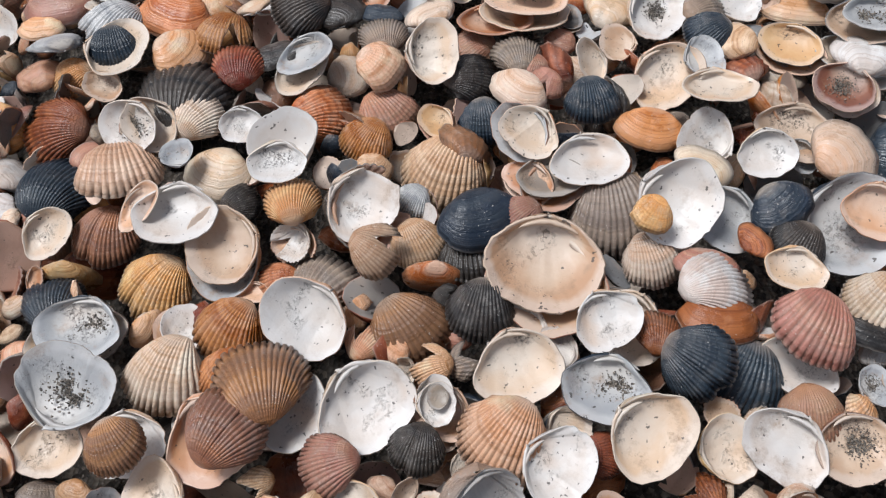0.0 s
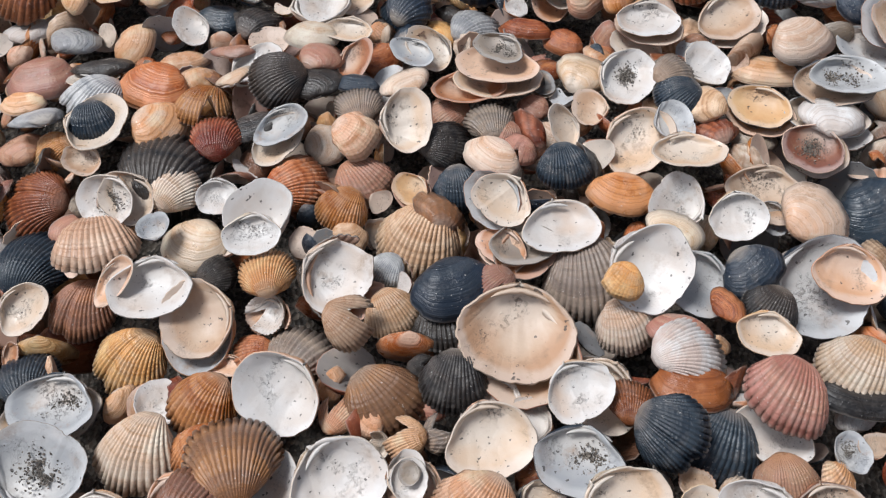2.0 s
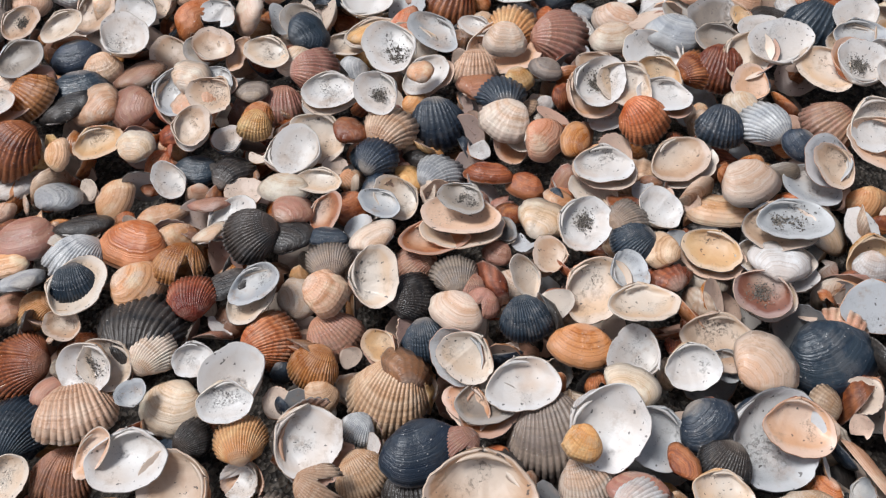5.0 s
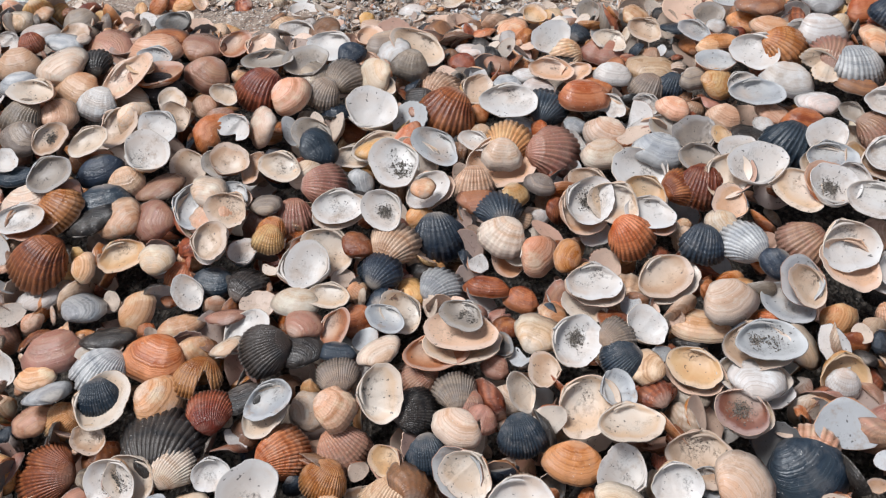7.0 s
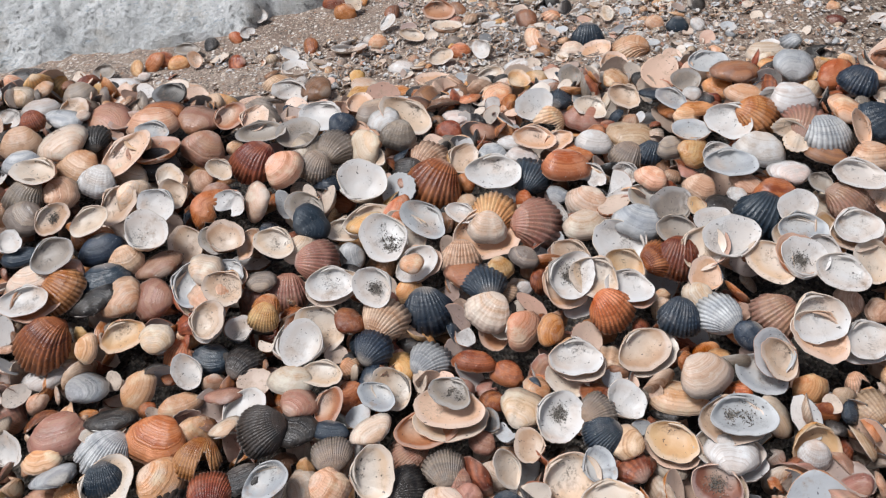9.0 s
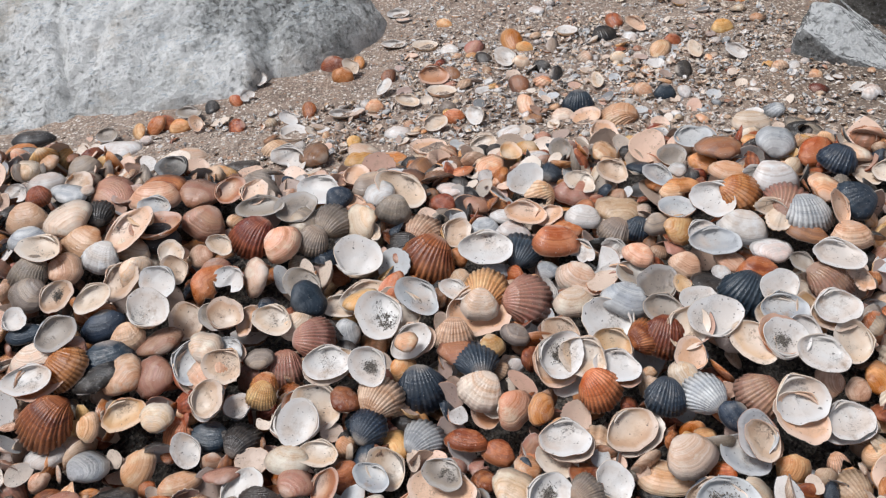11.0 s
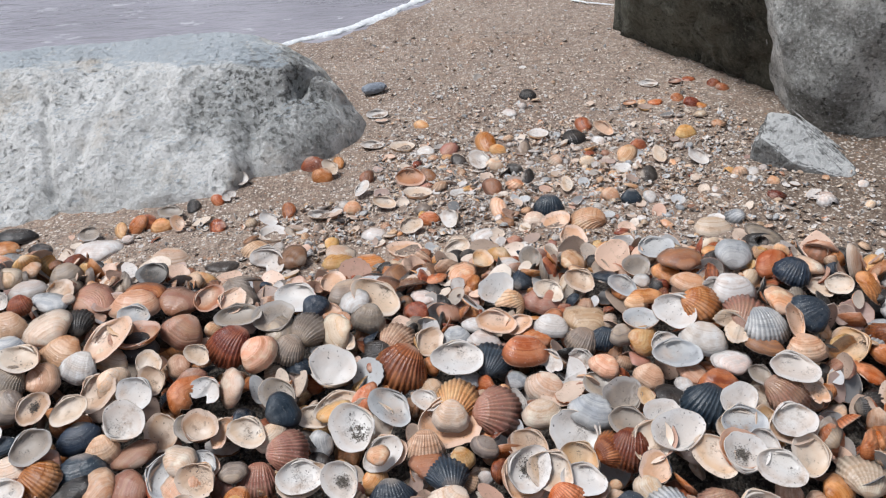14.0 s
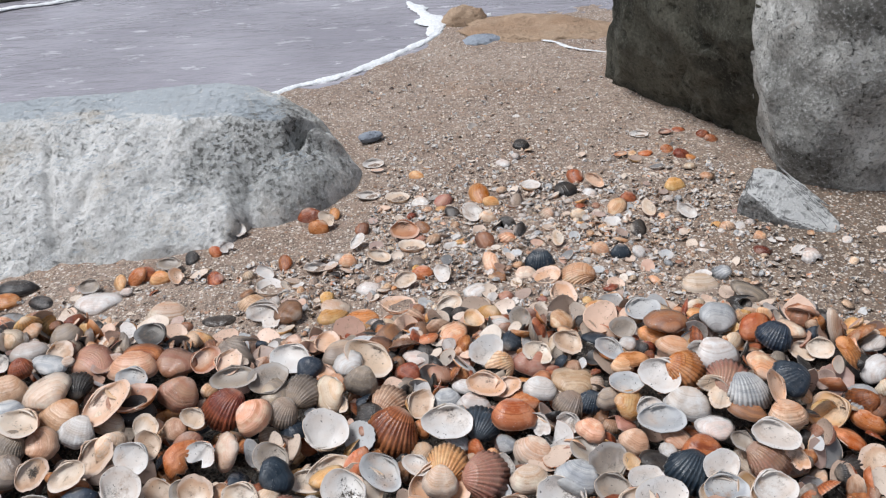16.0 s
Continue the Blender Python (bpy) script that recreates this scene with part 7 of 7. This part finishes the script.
shell("clam", "back", "ochre", "peach", 0.4028, 0.9350, 0.0116, 29, 1, 11, 0.0306, 0.0306, where="on the sand")
shell("clam", "cup", "grey", "white", 0.3888, 0.8560, 0.0216, 161, -16, 143, 0.0272, 0.0272, where="on the sand")
shell("long", "back", "charcoal", "beige", 0.3248, 0.8346, 0.0123, 6, -21, 76, 0.0333, 0.0333, where="on the sand")
shell("round", "back", "navy", "grey", 0.2906, 0.7837, 0.0147, 34, 3, -4, 0.0240, 0.0240, where="on the sand")
shell("round", "back", "peach", "cream", 0.2709, 0.7943, 0.0138, 29, 20, -32, 0.0217, 0.0217, where="on the sand")
shell("clam", "back", "white", "white", 0.3100, 0.7797, 0.0156, 15, 31, -63, 0.0177, 0.0177, where="on the sand")
shell("clam", "cup", "cream", "white", 0.0878, 0.7733, 0.0158, 151, -17, 119, 0.0249, 0.0249, where="on the sand")
shell("clam", "back", "orange", "peach", 0.0649, 0.7844, 0.0081, 34, 3, -4, 0.0252, 0.0252, where="on the sand")
shell("clam", "cup", "peach", "cream", 0.0477, 0.7667, 0.0151, 158, 6, -147, 0.0284, 0.0284, where="on the sand")
shell("clam", "back", "ochre", "peach", 0.0710, 1.0460, -0.0014, 29, 20, -32, 0.0238, 0.0238, where="on the sand")


# ---- the packed rest of the bank ----
def scatter(name, label, places, kinds, category="shells"):
    """Many small valves as one piece of stuff. places: x, y, z, tilt x, tilt y, turn, length, colour names out and in."""
    arrays = kinds
    vs, fs, idx, uvs, grs, los, off = [], [], [], [], [], [], 0
    names = list(PALETTE)
    for n, (x, y, z, rx, ry, rz, size, out, ins) in enumerate(places):
        v, faces, inside, uv, gr = arrays[n % len(arrays)]
        m = np.array(Euler((rx, ry, rz)).to_matrix())
        vs.append((v * size) @ m.T + (x, y, z))
        fs += [tuple(i + off for i in f) for f in faces]
        idx += [names.index(ins) + len(names) if k else names.index(out) for k in inside]
        uvs.append(uv)
        grs.append(gr)
        los.append(v)
        off += len(v)
    v, uv, gr = np.concatenate(vs), np.concatenate(uvs), np.concatenate(grs)
    ob = mesh_ob(name, v.tolist(), fs, [OUT[k] for k in names] + [INS[k] for k in names], index=idx)
    loops = np.empty(len(ob.data.loops), int)
    ob.data.loops.foreach_get("vertex_index", loops)
    ob.data.uv_layers.new(name="UVMap").data.foreach_set("uv", uv[loops].ravel())
    ob.data.attributes.new("local", "FLOAT_VECTOR", "POINT").data.foreach_set("vector", np.concatenate(los).ravel())
    ob.data.attributes.new("groove", "FLOAT", "POINT").data.foreach_set("value", gr)
    return tagged(ob, label, category, kind="stuff")


LOW = [valve_arrays("cockle", 101, 13, 26, 4, 2), valve_arrays("clam", 102, 0, 16, 4, 2), valve_arrays("round", 103, 10, 20, 4, 2, chip=1, worn=0.6), valve_arrays("cockle", 104, 13, 26, 4, 2, chip=1),
       valve_arrays("long", 105, 0, 14, 4, 2), valve_arrays("round", 106, 0, 18, 4, 2, chip=2), valve_arrays("clam", 107, 0, 16, 4, 2, chip=1)]
DEEP = [valve_arrays("cockle", 121, 8, 16, 3, 2), valve_arrays("clam", 122, 0, 12, 3, 2), valve_arrays("round", 123, 0, 13, 3, 2, chip=1), valve_arrays("long", 124, 0, 11, 3, 2), valve_arrays("round", 125, 0, 13, 3, 2)]
MIX_OUT = ["cream", "beige", "peach", "ochre", "orange", "orange", "rust", "brown", "mauve", "brown", "charcoal", "navy", "charcoal", "grey", "rust", "rust"]
MIX_IN = ["white", "cream", "cream", "peach", "pale_grey", "beige", "beige", "grey", "orange", "brown", "mauve", "rust", "brown", "charcoal"]


HELD = np.array([(x, y, z, s) for x, y, z, s, up in PLACED])
CUPS = np.array([(x, y, z, s) for x, y, z, s, up in PLACED if up == "cup"])


def covered(x, y, held, share):
    """Whether a placed shell already lies over x, y, out to that share of its half length."""
    return bool(np.any(np.hypot(held[:, 0] - x, held[:, 1] - y) < 0.5 * share * held[:, 3]))


def bank_places(count, rnd, sink_lo, sink_hi, size_lo, size_hi, zone, tilt, gaps):
    """Valves lying in the bank; gaps: only where no placed shell lies."""
    out = []
    while len(out) < count:
        x, y = rnd.uniform(zone[0], zone[1]), rnd.uniform(zone[2], zone[3])
        k = float(heap_mask(x, y))
        k *= float(1 - smooth(0.80, 1.05, math.hypot(x / 0.66, min(0, y - 0.35) / 0.46) + 0.05 * math.sin(9 * x) * math.cos(11 * y)))
        if rnd.random() > k or k < 0.06 or (gaps and covered(x, y, HELD, 0.85)):
            continue
        z = float(surface_z(x, y)) - rnd.uniform(sink_lo, sink_hi) - (0.012 if covered(x, y, CUPS, 1.0) else 0.0)
        flip = math.pi if rnd.random() < (0.42 if gaps else 0.40) else 0.0
        out.append((x, y, z, rnd.gauss(0, tilt), rnd.gauss(0, tilt) + flip, rnd.uniform(0, 6.28), rnd.uniform(size_lo, size_hi), rnd.choice(MIX_OUT), rnd.choice(MIX_IN)))
    return out


# ---- valves wedged on edge and nested under the ones that lie flat ----
def wedge_in(count, rnd):
    hue = ["orange", "rust", "peach", "rust", "brown", "ochre", "brown", "charcoal", "brown", "charcoal", "navy", "mauve", "orange", "rust", "cream", "charcoal", "grey", "beige", "cream", "peach"]
    made = 0
    while made < count:
        x, y = rnd.uniform(-0.50, 0.52), rnd.uniform(0.06, 0.68)
        size, tilt = rnd.uniform(0.015, 0.030) * (1.0 if y > 0.25 else 0.9), math.radians(rnd.uniform(28, 78))
        away = np.hypot(HELD[:, 0] - x, HELD[:, 1] - y) - 0.5 * HELD[:, 3]
        inside = np.hypot(CUPS[:, 0] - x, CUPS[:, 1] - y) - 0.5 * CUPS[:, 3]
        loose = -0.004 if y < 0.27 else -0.010
        if rnd.random() > float(heap_mask(x, y)) or away.min() < loose or inside.min() < (0.34 if y < 0.27 else 0.24) * size:
            continue
        if not stands_free(x, y, 0.36 * size):
            continue
        z = float(surface_z(x, y)) - rnd.uniform(0.06, 0.28) * size * math.sin(tilt)
        turn = rnd.gauss(0, 75)
        up = "cup" if rnd.random() < 0.45 else "back"
        r = Euler((tilt, 0, radians(turn))).to_matrix() @ Euler((0, math.pi if up == "cup" else 0, 0)).to_matrix() @ Euler((0, 0, rnd.uniform(0, 6.28))).to_matrix()
        e = r.to_euler()
        kind = ("cockle", "clam", "broken", "cockle", "round", "broken", "clam", "cockle", "long")[made % 9]
        out, ins, wide = rnd.choice(hue), rnd.choice(MIX_IN), rnd.uniform(0.9, 1.1)
        if y < 0.25:
            shell(kind, up, out, ins, x, y, z, *(math.degrees(a) for a in e), size, size * wide, shapes=MID if y < 0.16 else SMALL)
        else:
            FAR_WEDGED.append((x, y, z, *e, size, out, ins))
        WEDGED.append((x, y, size))
        made += 1


def stands_free(x, y, gap):
    """Whether no other wedged valve stands closer than gap."""
    return all(math.hypot(x - a, y - b) > gap for a, b, s in WEDGED)


def fill_in(tries, rnd):
    """Valves that lie tilted in what gaps are left, as large as each gap lets them be."""
    hue = ["cream", "beige", "peach", "peach", "ochre", "orange", "rust", "brown", "cream", "mauve", "charcoal", "grey", "navy", "rust", "beige", "orange"]
    taken = [(x, y, 0.5 * size) for x, y, z, size, up in PLACED]
    for n in range(tries):
        x, y = rnd.uniform(-0.52, 0.54), rnd.uniform(0.02, 0.68)
        if rnd.random() > float(heap_mask(x, y)):
            continue
        at = np.array(taken)
        room = float((np.hypot(at[:, 0] - x, at[:, 1] - y) - 0.74 * at[:, 2]).min())
        if room < 0.0042:
            continue
        size = min(0.034, 2 * room * rnd.uniform(1.15, 1.5))
        up = "cup" if rnd.random() < 0.4 else "back"
        tilt = math.radians(rnd.uniform(10, 66))
        r = Euler((tilt, 0, radians(rnd.gauss(0, 70)))).to_matrix() @ Euler((0, math.pi if up == "cup" else 0, 0)).to_matrix() @ Euler((0, 0, rnd.uniform(0, 6.28))).to_matrix()
        e = r.to_euler()
        z = float(surface_z(x, y)) + (0.14 if up == "cup" else -0.10) * size + 0.003
        out, ins = rnd.choice(hue), rnd.choice(("white", "cream", "cream", "peach", "beige", "pale_grey", "orange"))
        kind = ("cockle", "clam", "long", "cockle", "broken", "round", "long")[n % 7]
        if y < 0.19:
            shell(kind, up, out, ins, x, y, z, *(math.degrees(a) for a in e), size, size * rnd.uniform(0.9, 1.08), shapes=MID)
        else:
            FAR_WEDGED.append((x, y, z, *e, size, out, ins))
        taken.append((x, y, 0.5 * size))
        WEDGED.append((x, y, size))


def nest(share, rnd):
    """A second valve slipped under a hollow one, so that two rims show."""
    for kind, up, out, ins, x, y, z, rx, ry, rz, sx, sy in list(CUP_ROWS):
        if rnd.random() > share:
            continue
        r = Euler((radians(rx), radians(ry), radians(rz))).to_matrix()
        side = rnd.uniform(0, 6.28)
        move = r @ Vector((0.05 * sx * math.cos(side), 0.05 * sx * math.sin(side) - 0.03 * sx, 0.13 * sx))
        shell("broken" if kind == "cockle" else kind, up, rnd.choice(MIX_OUT), rnd.choice(("cream", "peach", "beige", "white", "orange", "pale_grey")), x + move.x, y + move.y, z + move.z, rx + rnd.gauss(0, 3), ry + rnd.gauss(0, 3), rz + rnd.gauss(0, 20), sx * rnd.uniform(1.02, 1.14), sy * rnd.uniform(1.02, 1.14))


WEDGED = []
FAR_WEDGED = []
nest(0.40, random.Random(21))
fill_in(15000, random.Random(23))
wedge_in(640, random.Random(22))
HELD = np.array([(x, y, z, s) for x, y, z, s, up in PLACED])
WEDGE = [valve_arrays(k, 180 + i, n, a, 5, 2, chip=c) for i, (k, n, a, c) in enumerate((("cockle", 20, 40, None), ("clam", 0, 26, None), ("round", 0, 26, 2), ("cockle", 22, 44, None), ("round", 0, 26, None), ("cockle", 20, 40, 2), ("clam", 0, 26, None), ("long", 0, 22, None)))]
scatter("wedged_shells", "mixed shell valves standing on edge in the bank", FAR_WEDGED, WEDGE)
rnd = random.Random(5)
ZONE = (-0.66, 0.68, -0.14, 0.71)
scatter("packed_shells", "densely packed mixed sea shells filling the bank", bank_places(650, rnd, 0.010, 0.026, 0.020, 0.034, ZONE, 0.5, False), DEEP)
scatter("packed_shells", "tilted shell valves wedged between larger shells", bank_places(2300, rnd, -0.005, 0.008, 0.016, 0.030, ZONE, 1.0, True), LOW)


# ---- strewn over the open sand ----
BLOCKS = ((-0.45, 1.10, 0.46, 0.25), (0.85, 1.1, 0.36, 0.30))


def strewn_places(count, rnd, size_lo, size_hi, reach, tilt=0.25):
    out = []
    while len(out) < count:
        x = rnd.gauss(0.12, 0.30)
        e = float(heap_edge(x))
        y = e - 0.03 + rnd.expovariate(1 / reach)
        if rnd.random() < 0.4:
            x, y = rnd.gauss(0.19, 0.19), rnd.gauss(0.87, 0.08)
        if y > 1.75 or abs(x) > 0.9 or y > float(shore_y(x)) - 0.12 or covered(x, y, HELD, 0.95) or any(abs(x - bx) < rx and abs(y - by) < ry for bx, by, rx, ry in BLOCKS):
            continue
        size = rnd.uniform(size_lo, size_hi)
        flip = math.pi if rnd.random() < 0.5 else 0.0
        z = float(ground_z(np.array(x), np.array(y))) + (0.0 if not flip else 0.11 * size)
        out.append((x, y, z + 0.001, rnd.gauss(0, tilt), rnd.gauss(0, tilt) + flip, rnd.uniform(0, 6.28), size, rnd.choice(MIX_OUT), rnd.choice(MIX_IN)))
    return out


MIX_OUT = ["cream", "beige", "cream", "white", "white", "pale_grey", "peach", "beige", "grey", "mauve", "brown", "charcoal", "ochre", "rust", "peach", "cream", "white"]
CHIP = [valve_arrays("round", 111, 0, 8, 2, 1, chip=3), valve_arrays("clam", 112, 0, 7, 2, 1, chip=2), valve_arrays("cockle", 113, 0, 8, 2, 1, chip=3), valve_arrays("long", 114, 0, 7, 2, 1, chip=2)]
scatter("strewn_shells", "small shells in mixed colours strewn over wet sand", strewn_places(330, rnd, 0.011, 0.024, 0.11), LOW)
MIX_OUT = ["cream", "white", "white", "beige", "white", "cream", "peach", "white", "pale_grey", "beige"]
MIX_IN = ["white", "white", "cream", "cream", "pale_grey", "beige"]
HELD = np.array([(x, y, z, s) for x, y, z, s, up in PLACED])
scatter("strewn_shells", "small worn shells strewn over wet sand", strewn_places(300, rnd, 0.008, 0.016, 0.12), LOW)
scatter("shell_chips", "tiny pale chips of broken shell on sand", strewn_places(6400, rnd, 0.0035, 0.0105, 0.30, 0.6), CHIP)
